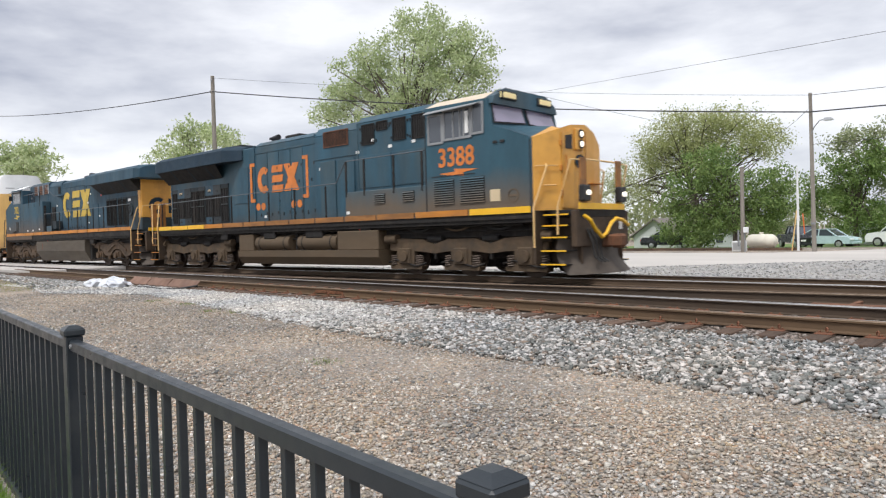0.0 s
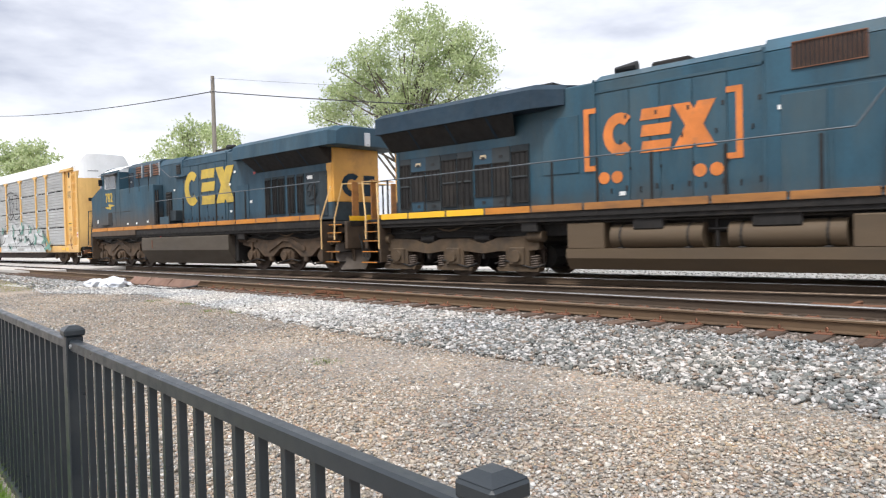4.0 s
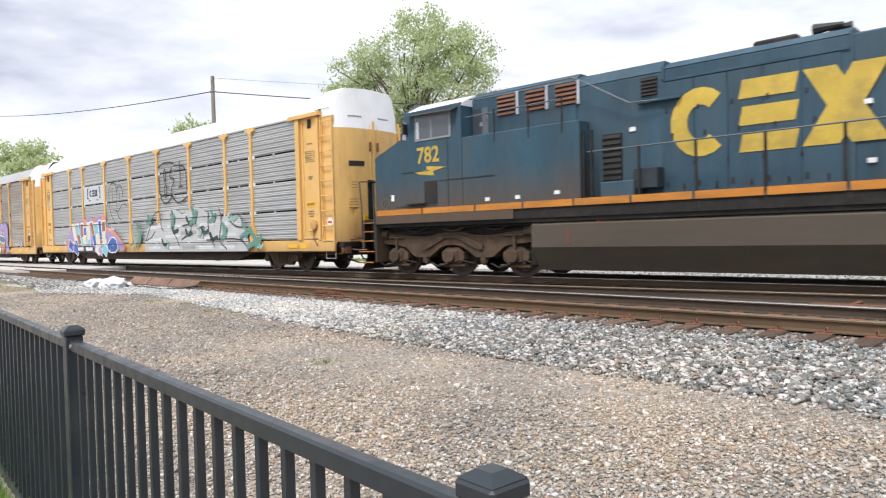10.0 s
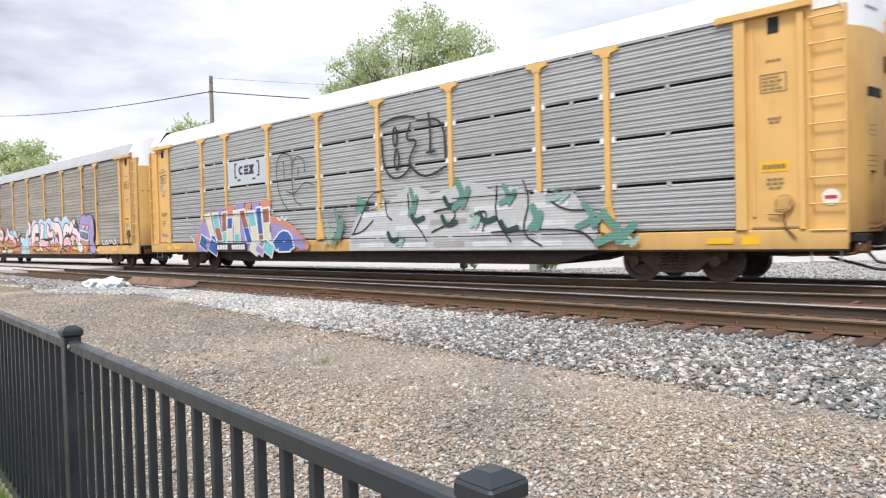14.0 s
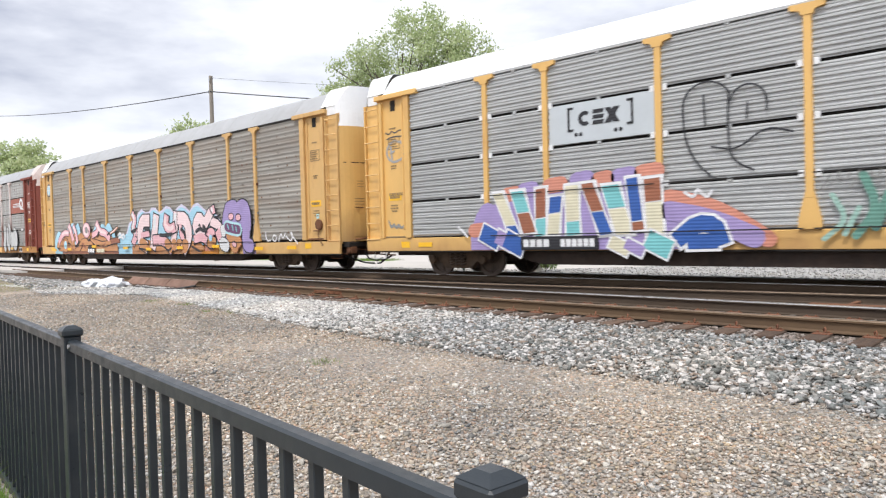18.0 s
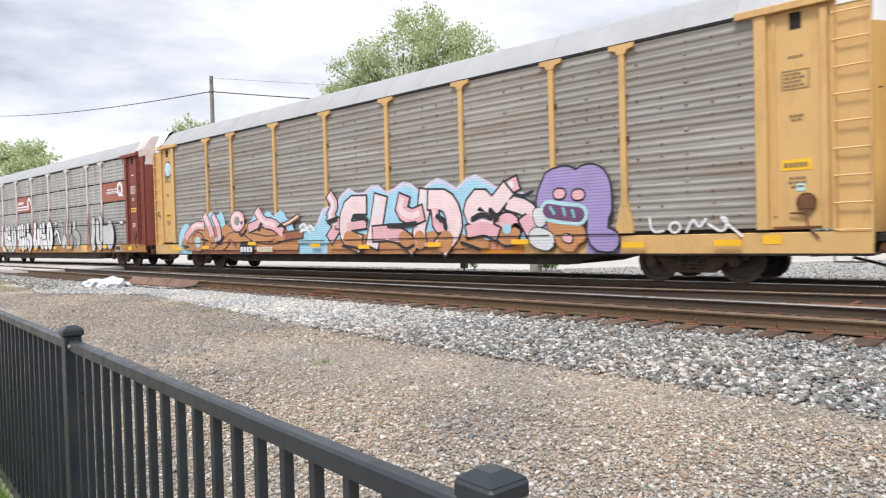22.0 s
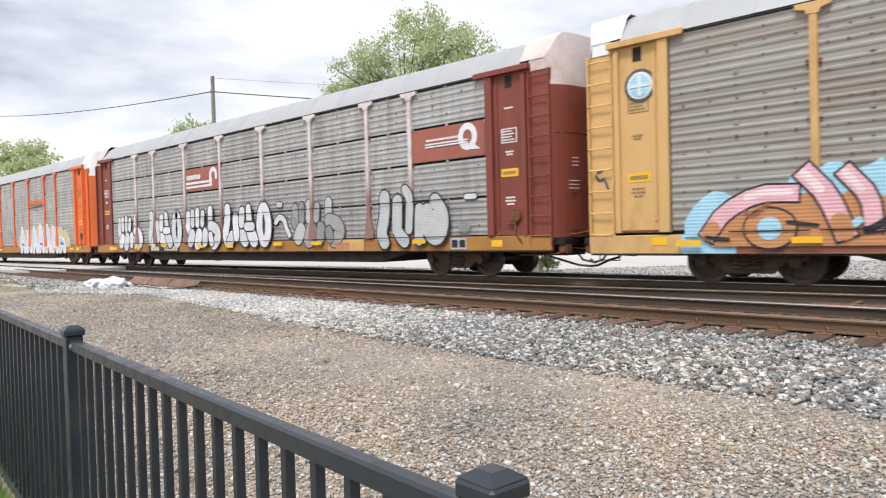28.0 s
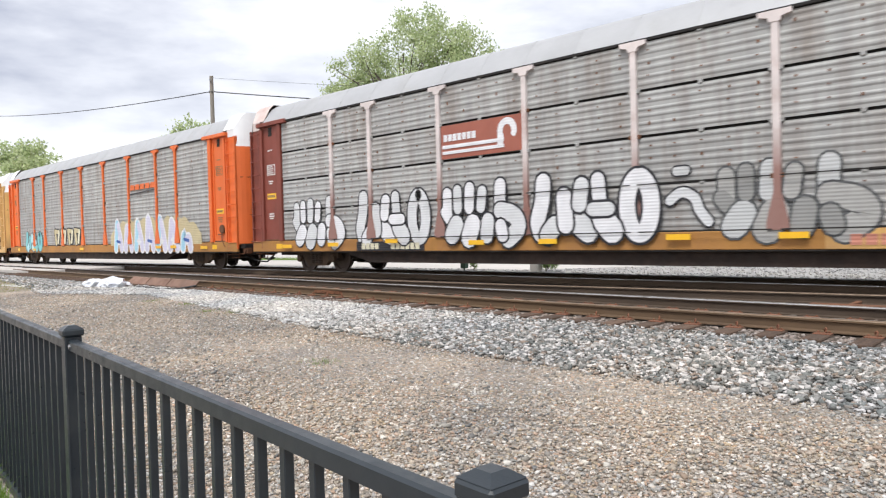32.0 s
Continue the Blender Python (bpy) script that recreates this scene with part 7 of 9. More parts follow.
def cloud(car, label, x0, x1, z0, z1, m, seed, y=-1.527, steps=5):
    """A soft-topped patch of colour behind a piece."""
    n = max(8, int((x1 - x0) * steps))
    up = []
    for k in range(n + 1):
        u = k / n
        edge = min(1, 5 * u, 5 * (1 - u))
        up.append((x0 + (x1 - x0) * u, z0 + (z1 - z0) * (0.35 + 0.65 * edge ** 0.5) * (0.80 + 0.2 * abs(math.sin(k * 0.83 + seed)))))
    vs = [(x, y, z0) for x, _ in up] + [(x, y, z) for x, z in up]
    return part("graffiti_cloud", MB().add(vs, [(k, k + 1, k + n + 2, k + n + 1) for k in range(n)]), m, car, label)


def bubble_tag(car, label, x0, x1, z0, z1, kind, fill, outline, line, y):
    """A rounded silver throw-up of crowded lobes; kind 0: fingers and a hook, kind 1: a boot, lobes and a closed ring."""
    w, h = x1 - x0, z1 - z0
    if kind == 0:
        rows = [([(.09, .86), (.09, .50)], .055), ([(.22, .90), (.22, .62)], .050), ([(.37, .92), (.36, .62)], .055), ([(.52, .86), (.50, .62)], .050),
                ([(.06, .58), (.12, .45)], .055), ([(.14, .22), (.20, .38)], .085), ([(.35, .17), (.40, .38)], .090), ([(.56, .20), (.58, .42)], .070),
                ([(.72, .93), (.71, .68), (.74, .55)], .060), ([(.72, .56), (.88, .50), (.93, .30), (.80, .14)], .075), ([(.72, .34), (.74, .20)], .060)]
    else:
        rows = [([(.13, .93), (.12, .62), (.07, .36), (.10, .18)], .060), ([(.22, .30), (.16, .16)], .065), ([(.30, .70), (.31, .30)], .060), ([(.44, .84), (.42, .58)], .055), ([(.56, .90), (.57, .62)], .050),
                ([(.40, .34), (.48, .20)], .075), ([(.60, .36), (.66, .20)], .080), ([(.52, .50), (.64, .50)], .045),
                (arc(.85, .52, .085, .38, 100, 440, 12), .055)]
    for k, (pts, r) in enumerate(rows):
        figure(car, label, [([(x0 + u * w, z0 + v * h) for u, v in pts], r * w, fill[k % len(fill)])], outline, line, y - 0.0065 * (k % 4) - 0.0004 * k)


def course_gaps(car, x0, x1, heights, y=-1.568):
    """The dark joints between sheet courses stay open through the paint."""
    for z in heights:
        for k in range(len(BAYS) - 1):
            a, b = max(x0, BAYS[k] + 0.08), min(x1, BAYS[k + 1] - 0.08)
            if b - a > 0.3:
                part("sheet_joint", MB().box(a, b, y, y + 0.004, z - 0.013, z + 0.013), M_OPENING_BLACK, car)


def scrawl(car, label, lines, w, m, y=-1.50):
    for k, pts in enumerate(lines):
        mb = MB()
        fat(mb, smooth_line(pts), w, y - 0.002 * k)
        part("graffiti_scrawl", mb, m, car, label)


def patch(car, name, poly, m, label, y=-1.472, d=0.006):
    return part(name, MB().prism(poly, y - d, y), m, car, label)


def quad(x0, x1, z0, z1):
    return [(x0, z0), (x1, z0), (x1, z1), (x0, z1)]


def sill_marks(car, places, y=-1.478):
    for xm, zm in places:
        part("reflector", MB().box(xm - 0.26, xm + 0.26, y - 0.01, y, zm - 0.06, zm + 0.06), M_STRIPE_NEW, car, "yellow reflector")


# car one: pale sign plate, coloured block piece, silver and green piece, black scrawls
sg = patch(CAR1, "sign_plate", quad(-7.02, -4.40, 3.14, 4.04), mat("pale_blue_grey_sign_plate", (0.50, 0.54, 0.57), 0.5, var=0.06, bump=0.02), "pale plate with black emblem blocks")
emblem(sg, -6.24, -5.2, 3.50, 3.83, -1.482, S_BLACK)
for a, d in ((-6.52, 1), (-4.88, -1)):
    part("bracket_mark", MB().box(a, a + 0.05 * d, -1.49, -1.478, 3.40, 3.95).box(a, a + 0.15 * d, -1.49, -1.478, 3.90, 3.95).box(a, a + 0.15 * d, -1.49, -1.478, 3.40, 3.45), S_BLACK, sg, "black bracket mark")
for a in (-6.3, -6.18, -5.3, -5.18):
    part("dot_mark", MB().disc((a, -1.482, 3.32), "y", 0.045, 0.012, 8), S_BLACK, sg)
cloud(CAR1, "plum paint cloud", -9.5, -3.9, 0.70, 2.25, S_PURPLE, 3, -1.526)
for k, (xa, xb, za) in enumerate(((-9.4, -9.0, 1.2), (-8.3, -8.0, 2.06), (-7.8, -7.5, 2.14), (-7.05, -6.7, 2.20), (-6.3, -6.0, 2.28), (-5.75, -5.5, 2.24), (-5.25, -4.95, 2.28), (-4.7, -4.35, 2.32))):
    figure(CAR1, "orange and plum puffs behind the piece", [([(xa, za), (xb, za + 0.03)], 0.17, S_PURPLE if k % 2 == 0 and k else S_SALMON)], S_PURPLE if k % 2 == 0 and k else S_SALMON, 0.01, -1.528)
SLABS = ((-8.58, -8.05, .15, (1.02, 1.3, S_BLUE), (1.3, 2.12, S_CREAM)), (-7.98, -7.62, .18, (1.1, 1.6, S_BROWN), (1.6, 2.14, S_TEAL)), (-7.28, -7.3, .14, (1.02, 1.45, S_TEAL), (1.45, 2.16, S_BROWN)), (-6.85, -6.95, .16, (1.05, 1.55, S_CREAM), (1.55, 1.95, S_BLUE)),
         (-6.42, -6.4, .17, (1.02, 1.35, S_TEAL), (1.35, 2.18, S_CREAM)), (-6.02, -5.55, .15, (1.02, 1.55, S_BLUE), (1.55, 2.2, S_BROWN)), (-5.45, -5.1, .20, (1.02, 1.6, S_CREAM), (1.6, 2.12, S_TEAL)), (-4.92, -4.78, .13, (1.1, 1.3, S_BROWN), (1.3, 2.24, S_BLUE)), (-4.46, -4.4, .18, (1.0, 1.7, S_CREAM), (1.7, 2.2, S_BROWN)))
for k, (xt, xb, w, *bands) in enumerate(SLABS):
    z0, z1 = bands[0][0], bands[-1][1]
    y = -1.534 - 0.006 * (k % 2)

    def at(z):
        return xb + (xt - xb) * (z - z0) / (z1 - z0)

    o = patch(CAR1, "graffiti_outline", [(xb - w - .07, z0 - .06), (xb + w + .08, z0 - .04), (at(1.6) + w + .05, 1.6), (xt + w + .09, z1 + .07), (xt - w - .06, z1 + .05), (at(1.5) - w - .04, 1.5)], S_WHITE, "white edge of a slanted graffiti slab", y, 0.003)
    for za, zb, m in bands:
        part("graffiti_block", MB().prism([(at(za) - w, za), (at(za) + w, za + 0.03), (at(zb) + w, zb), (at(zb) - w, zb - 0.02)], y - 0.008, y - 0.004), m, o)
for k, (xa, za, r, m) in enumerate(((-8.95, 1.1, .22, S_BLUE), (-8.5, 1.0, .18, S_PURPLE), (-8.2, 0.92, .22, S_BLUE), (-4.45, 0.86, .2, S_TEAL), (-5.35, 0.84, .14, S_CREAM), (-5.0, 0.8, .12, S_PURPLE))):
    figure(CAR1, "blue and teal foot of the graffiti with white edges", [([(xa, za), (xa + 0.25, za - 0.12)], r, m)], S_WHITE, 0.045, -1.556 - 0.001 * k, square=True)
figure(CAR1, "orange and plum tail of the graffiti", [([(-4.1, 1.78), (-3.3, 1.6), (-2.6, 1.2), (-2.15, 0.88)], .15, S_SALMON)], S_SALMON, 0.01, -1.529)
figure(CAR1, "plum tail of the graffiti", [([(-4.1, 1.5), (-3.2, 1.3), (-2.4, 0.92)], .2, S_PURPLE)], S_PURPLE, 0.01, -1.532)
figure(CAR1, "deep blue graffiti tail with white edge", [([(-3.85, 0.95), (-3.5, 1.22), (-3.15, 1.18), (-3.05, 0.9)], .17, S_BLUE), ([(-3.6, 0.85), (-3.2, 0.86)], .15, S_BLUE)], S_WHITE, 0.06, -1.540, square=True)
bk = patch(CAR1, "number_plate", quad(-7.86, -5.73, 0.70, 1.02), S_BLACK, "black panel with pale stencil bars", -1.572)
bars(bk, -7.78, -7.0, 0.77, 0.95, 4, S_WHITE, -1.579)
bars(bk, -6.72, -5.8, 0.77, 0.95, 6, S_WHITE, -1.579)
scrawl(CAR1, "small white scribble", [[(-3.75, 1.85), (-3.55, 1.72), (-3.5, 1.95), (-3.3, 1.7), (-3.2, 1.85)], [(-9.9, 1.3), (-9.75, 1.2), (-9.6, 1.05)]], 0.03, S_WHITE, -1.545)
cloud(CAR1, "thin silver sprayed cloud", 0.1, 2.0, 0.70, 1.9, S_SILVER, 2)
cloud(CAR1, "thin silver sprayed cloud", 1.0, 7.4, 0.70, 2.5, S_SILVER, 5, -1.5285, 2)
cloud(CAR1, "thin silver sprayed cloud", 6.2, 8.7, 0.70, 2.1, S_SILVER, 1, -1.530)
for k, (xa, m) in enumerate(((0.5, S_SILVER_B), (2.2, S_SILVER_B), (3.6, S_FADED), (5.0, S_SILVER_B), (6.6, S_SILVER_B))):
    scrawl(CAR1, "bright silver streaks", [[(xa, 1.2 + 0.13 * (k % 3)), (xa + 1.2, 1.22 + 0.13 * (k % 3))], [(xa + 0.2, 1.75), (xa + 1.3, 1.78)], [(xa + 0.1, 0.86), (xa + 1.1, 0.87)]], 0.07, m, -1.533)
scrawl(CAR1, "thin black spray lines", [[(0.25, 1.2), (0.55, 1.55), (1.1, 2.4), (1.7, 2.45)], [(0.2, 1.2), (0.7, 1.25), (1.2, 1.6)], [(2.7, 2.3), (2.75, 1.6), (3.1, 1.35), (3.4, 0.95)], [(1.75, 2.2), (1.8, 1.7), (2.0, 1.6)],
                                        [(3.7, 1.75), (4.4, 1.85), (4.5, 1.5), (3.6, 1.2)], [(5.0, 1.6), (5.6, 1.75), (5.4, 1.2)], [(5.9, 2.3), (5.8, 1.5), (6.3, 0.9)], [(6.7, 2.4), (6.9, 1.9), (6.6, 1.1), (7.2, 0.8)], [(7.4, 1.9), (7.9, 1.6), (8.5, 1.6)], [(5.7, 1.15), (8.2, 1.2), (8.6, 0.9)]], 0.022, S_BLACK, -1.540)
for k, (xa, za) in enumerate(((1.85, 0.95), (2.8, 1.5), (4.0, 1.35), (4.1, 1.85), (5.3, 1.4), (6.0, 1.15))):
    scrawl(CAR1, "dark green-black blade shape", [[(xa, za + 0.25), (xa + 0.15, za), (xa + 0.5, za + 0.1)]], 0.07, S_GREEN_D, -1.552)
for k, (xg, zg, a, b) in enumerate(((-1.2, 0.75, 0.55, 1.0), (-0.7, 0.8, 0.5, 1.3), (0.5, 1.85, 0.35, 0.45), (2.2, 0.75, 0.3, 0.5), (2.75, 1.6, 0.3, 0.9), (4.45, 1.7, 0.5, 0.9), (5.0, 1.2, 0.3, 0.5), (6.0, 1.75, 0.45, 0.6), (6.9, 1.1, 0.3, 0.7), (7.4, 1.75, 0.6, 0.4), (8.2, 1.1, 0.7, 0.7), (8.7, 0.74, 0.9, 0.75), (9.3, 0.72, 0.4, 0.35))):
    scrawl(CAR1, "sea-green sprayed smudge", [[(xg, zg + 0.12), (xg + a * 0.7, zg + b * 0.45), (xg + a * 0.25, zg + b * 0.9)], [(xg + a * 0.6, zg + b * 0.2), (xg + a, zg + b * 0.65)]], 0.045 + 0.025 * (k % 3), S_GREEN if k % 3 else S_GREEN_B, -1.556 - 0.0007 * k)
scrawl(CAR1, "fine black speckled marks", [[(-1.25 + 0.16 * k, 1.75 + 0.1 * (k % 3)), (-1.15 + 0.16 * k, 1.9), (-1.1 + 0.16 * k, 2.0 + 0.08 * (k % 2))] for k in range(7)], 0.016, S_GREY, -1.545)
course_gaps(CAR1, -8.8, 9.2, (1.065, 2.07), -1.585)
part("graffiti_band", MB().box(0.0, 8.5, -1.482, -1.472, 0.69, 1.04), S_SILVER_B, CAR1, "grey paint over the sill")
bars(CAR1, 5.42, 6.06, 0.76, 0.92, 3, S_SALMON, -1.484, "faded_red_mark")
scrawl(CAR1, "black sprayed scrawl", [[(1.6, 4.35), (2.1, 4.5), (2.7, 4.48), (3.0, 4.4)], [(1.62, 4.0), (1.68, 3.1), (2.1, 2.72), (2.6, 2.85), (2.8, 3.1), (3.1, 2.8), (3.5, 2.72), (4.15, 2.95)], arc(2.2, 3.95, 0.09, 0.28, 0, 360, 11), arc(2.25, 3.3, 0.1, 0.3, 0, 360, 11),
                                      [(3.55, 4.45), (3.6, 4.0), (3.58, 3.4)], [(3.45, 3.38), (3.75, 3.4)], [(2.85, 4.25), (2.6, 3.8), (3.15, 3.78), (2.75, 3.3), (2.78, 3.05)], [(3.1, 4.3), (4.1, 4.25), (4.15, 3.2)]], 0.034, S_BLACK)
scrawl(CAR1, "thin black sprayed scrawl", [arc(-3.3, 3.6, 0.48, 0.42, 15, 190), [(-3.78, 3.55), (-3.75, 2.9), (-3.5, 2.4), (-3.2, 2.12)], [(-2.86, 3.7), (-2.88, 3.1), (-2.85, 2.55), (-2.7, 2.35), (-2.4, 2.2)], arc(-2.5, 3.45, 0.36, 0.4, -20, 165),
                                           [(-3.35, 3.75), (-3.32, 3.15)], [(-3.2, 2.72), (-2.7, 2.6), (-2.2, 3.0), (-1.7, 2.85)], [(-2.5, 3.5), (-2.52, 3.2)]], 0.019, S_BLACK)
sill_marks(CAR1, ((-11.2, 0.86), (3.6, 0.92), (6.5, 0.92), (11.4, 0.86)))
# car two: orange piece, large pink piece, violet mass, white scrawl, round emblem
part("graffiti_band", MB().box(-1.5, 4.95, -1.484, -1.472, 0.61, 1.0), S_ORANGE, CAR2, "orange paint over the sill")
part("graffiti_band", MB().box(4.95, 6.25, -1.486, -1.472, 0.61, 1.0), M_STRIPE, CAR2, "yellow painted stretch of the sill")
part("graffiti_band", MB().box(-10.4, -3.0, -1.484, -1.472, 0.61, 1.0), S_BROWN, CAR2, "brown paint over the sill")
part("graffiti_band", MB().box(-3.0, -1.5, -1.484, -1.472, 0.61, 1.0), S_SKY, CAR2, "sky-blue paint over the sill")
part("graffiti_band", MB().box(-11.5, -10.4, -1.484, -1.472, 0.61, 1.0), S_SKY, CAR2, "sky-blue paint over the sill")
part("graffiti_band", MB().box(8.0, 8.85, -1.484, -1.472, 0.61, 1.0), S_PURPLE, CAR2, "violet paint over the sill")
bars(CAR2, 5.22, 5.95, 0.72, 0.90, 3, S_SALMON, -1.490, "faded_red_mark")
cloud(CAR2, "sky-blue paint cloud", -11.4, -9.2, 0.95, 1.85, S_SKY, 2)
cloud(CAR2, "sky-blue paint cloud", -9.6, -7.5, 1.0, 2.25, S_SKY, 1, -1.528)
cloud(CAR2, "sky-blue paint cloud", -6.2, -3.2, 1.0, 2.1, S_SKY, 5, -1.5285)
cloud(CAR2, "brown-orange paint behind the piece", -10.8, -3.0, 0.75, 1.72, S_ORANGE, 4, -1.5295)
LEFT = ([([(-10.9, 1.0), (-10.6, 1.42), (-9.95, 1.75), (-9.35, 1.72)], .15, S_PINK)], [(arc(-9.75, 1.08, 0.36, 0.27, 30, 390, 12), .11, S_ORANGE)], [([(-9.1, 2.05), (-8.75, 1.65), (-8.5, 1.0)], .17, S_PINK), ([(-8.45, 2.02), (-8.1, 1.6), (-8.05, 1.1)], .14, S_PINK)],
        [([(-7.75, 0.95), (-7.3, 1.25), (-6.6, 1.22), (-6.1, 1.0)], .16, S_ORANGE)], [(arc(-6.75, 1.82, 0.34, 0.24, -20, 340, 12), .15, S_PINK)], [([(-5.35, 2.08), (-5.0, 1.7), (-4.4, 1.65), (-3.95, 1.4)], .18, S_PINK), ([(-5.9, 1.55), (-5.3, 1.7)], .14, S_PINK)],
        [([(-4.3, 1.52), (-3.6, 1.62), (-2.95, 1.86)], .06, S_ORANGE)], [([(-5.7, 1.2), (-4.6, 1.05), (-3.6, 1.22), (-2.8, 1.26)], .12, S_BROWN)])
for k, st in enumerate(LEFT):
    figure(CAR2, "brown-orange and pink graffiti with black edges", st, S_BLACK, 0.04, -1.534 - 0.0065 * (k % 3) - 0.0004 * k, S_ORANGE, 1.22, S_PINK_B, True)
wedge = random.Random(31)
for k in range(11):
    xw, zw = -10.8 + 0.68 * k + wedge.uniform(-0.15, 0.15), wedge.uniform(0.85, 1.6)
    scrawl(CAR2, "black and orange wedges inside the orange piece", [[(xw, zw), (xw + 0.16, zw + wedge.uniform(-0.2, 0.24)), (xw + wedge.uniform(0.28, 0.5), zw + wedge.uniform(-0.1, 0.26))]], wedge.uniform(0.035, 0.07), (S_BLACK, S_BROWN, S_BLACK, S_SKY)[k % 4], -1.556)
part("graffiti_disc", MB().disc((-9.75, -1.553, 1.08), "y", 0.22, 0.006, 16), S_SKY, CAR2, "sky-blue disc in the graffiti")
part("graffiti_disc", MB().disc((-6.75, -1.553, 1.82), "y", 0.17, 0.006, 16), S_GREY, CAR2, "grey disc in the graffiti")
figure(CAR2, "black stencil patch on the sill", [([(-6.4, 0.82), (-5.9, 0.82)], 0.22, S_BLACK)], S_BLACK, 0.02, -1.556)
bars(CAR2, -6.55, -5.72, 0.68, 0.86, 4, S_WHITE, -1.566)
bars(CAR2, -5.45, -4.45, 0.68, 0.86, 6, S_CREAM, -1.566)
scrawl(CAR2, "white squiggle over the paint", [[(-2.85, 1.5), (-2.6, 1.62), (-2.45, 1.42), (-2.25, 1.55), (-2.1, 1.38)], [(-2.8, 1.36), (-2.5, 1.42), (-2.3, 1.3)]], 0.05, S_WHITE, -1.55)
cloud(CAR2, "sky-blue paint", -3.1, -1.2, 0.95, 1.55, S_SKY, 3, -1.529)
cloud(CAR2, "pale lilac edge of the paint cloud", -2.0, 6.85, 0.95, 2.66, S_LILAC, 4, -1.5255, 3)
cloud(CAR2, "sky-blue paint cloud", -1.9, 6.8, 0.95, 2.54, S_SKY, 4, -1.527, 3)
cloud(CAR2, "orange paint under the pink piece", -1.3, 5.2, 0.75, 1.24, S_ORANGE, 8, -1.5285)
PINKS = ([([(-1.2, 2.4), (-0.98, 2.15), (-1.2, 1.85)], 0.16, S_PINK), ([(-1.2, 1.75), (-0.85, 1.5), (-1.2, 1.15)], 0.18, S_PINK)], [([(-0.8, 1.55), (-0.3, 1.45)], 0.16, S_PINK)],
         [([(0.32, 2.08), (-0.22, 2.1), (-0.5, 1.65), (-0.45, 1.1), (0.05, 0.95)], 0.26, S_PINK_B), ([(-0.3, 1.45), (0.4, 1.5)], 0.12, S_PINK)], [([(1.12, 2.12), (0.98, 1.6), (0.78, 1.0)], 0.26, S_PINK_B)],
         [([(0.95, 1.2), (1.5, 1.22), (2.0, 1.12), (2.4, 0.85)], 0.21, S_PINK)], [([(2.12, 2.1), (2.02, 1.82), (2.45, 1.62), (2.75, 1.7)], 0.21, S_PINK)], [([(2.98, 2.2), (2.9, 1.75), (2.7, 1.3), (2.75, 0.95)], 0.22, S_PINK_B)],
         [([(3.3, 2.08), (3.75, 2.05), (4.02, 1.7), (4.05, 1.25), (3.65, 0.88)], 0.26, S_PINK_B), ([(3.35, 1.75), (3.4, 1.3), (3.7, 1.35)], 0.12, S_PINK)],
         [([(5.75, 2.12), (5.35, 1.75), (4.95, 2.1), (4.6, 1.8), (4.72, 1.5), (5.2, 1.45)], 0.21, S_PINK_B), ([(4.6, 1.2), (5.1, 1.28), (5.4, 1.15)], 0.16, S_PINK)],
         [(arc(5.8, 1.22, 0.26, 0.25, 0, 360, 13), .15, S_PINK)], [([(5.95, 1.85), (6.4, 1.72), (6.7, 1.4)], 0.18, S_PINK_B)], [([(6.4, 1.4), (6.55, 1.15)], 0.18, S_PINK)], [([(5.98, 2.32), (6.0, 2.26)], 0.17, S_PINK)])
for k, st in enumerate(PINKS):
    figure(CAR2, "large pink graffiti with black edges", st, S_BLACK, 0.055, -1.534 - 0.0065 * (k % 3) - 0.0004 * k, S_ORANGE, 1.12, S_WHITE if k % 3 == 0 else S_PINK_B, True)
part("graffiti_disc", MB().disc((5.8, -1.556, 1.22), "y", 0.13, 0.006, 14), S_SKY, CAR2, "sky-blue disc in the graffiti")
scrawl(CAR2, "black wedges inside the pink piece", [[(0.0, 1.75), (0.35, 1.72), (0.55, 1.62)], [(1.5, 1.42), (2.0, 1.4), (2.6, 1.45)], [(3.45, 1.62), (3.7, 1.5), (3.75, 1.3)], [(4.7, 1.5), (5.0, 1.62), (5.3, 1.52)], [(-1.3, 1.62), (-0.9, 1.7)], [(5.3, 1.7), (5.5, 1.5)]], 0.075, S_BLACK, -1.562)
scrawl(CAR2, "black curls over the paint", [[(-0.6, 0.85), (0.0, 0.8), (0.3, 0.7)], [(1.9, 0.9), (2.2, 0.72), (2.5, 0.85)], [(4.3, 0.9), (4.9, 0.72)], [(6.1, 2.05), (6.35, 2.0), (6.6, 2.1)]], 0.045, S_BLACK, -1.560)
figure(CAR2, "grey-white rounded lobes with dark edges", [([(6.75, 1.55), (6.8, 1.4)], 0.16, S_SILVER_B), ([(6.7, 1.0), (6.95, 0.92)], 0.24, S_SILVER_B)], S_BLACK, 0.03, -1.558)
course_gaps(CAR2, -10.5, 8.8, (1.035,), -1.572)
VIOLET = ([([(7.1, 2.2), (6.95, 1.9), (6.95, 1.4)], .26, S_PURPLE)], [([(7.15, 2.3), (7.55, 2.38), (7.7, 2.2)], .26, S_PURPLE)], [([(7.85, 2.25), (8.15, 2.38), (8.4, 2.2), (8.42, 1.6)], .26, S_PURPLE)], [([(7.4, 1.9), (8.1, 1.8)], .3, S_PURPLE)], [([(8.35, 1.5), (8.3, 0.95), (8.6, 0.9)], .25, S_PURPLE)])
for k, st in enumerate(VIOLET):
    figure(CAR2, "violet rounded graffiti mass with dark edge", st, S_BLACK if k != 3 else S_PURPLE, 0.05, -1.534 - 0.0012 * k)
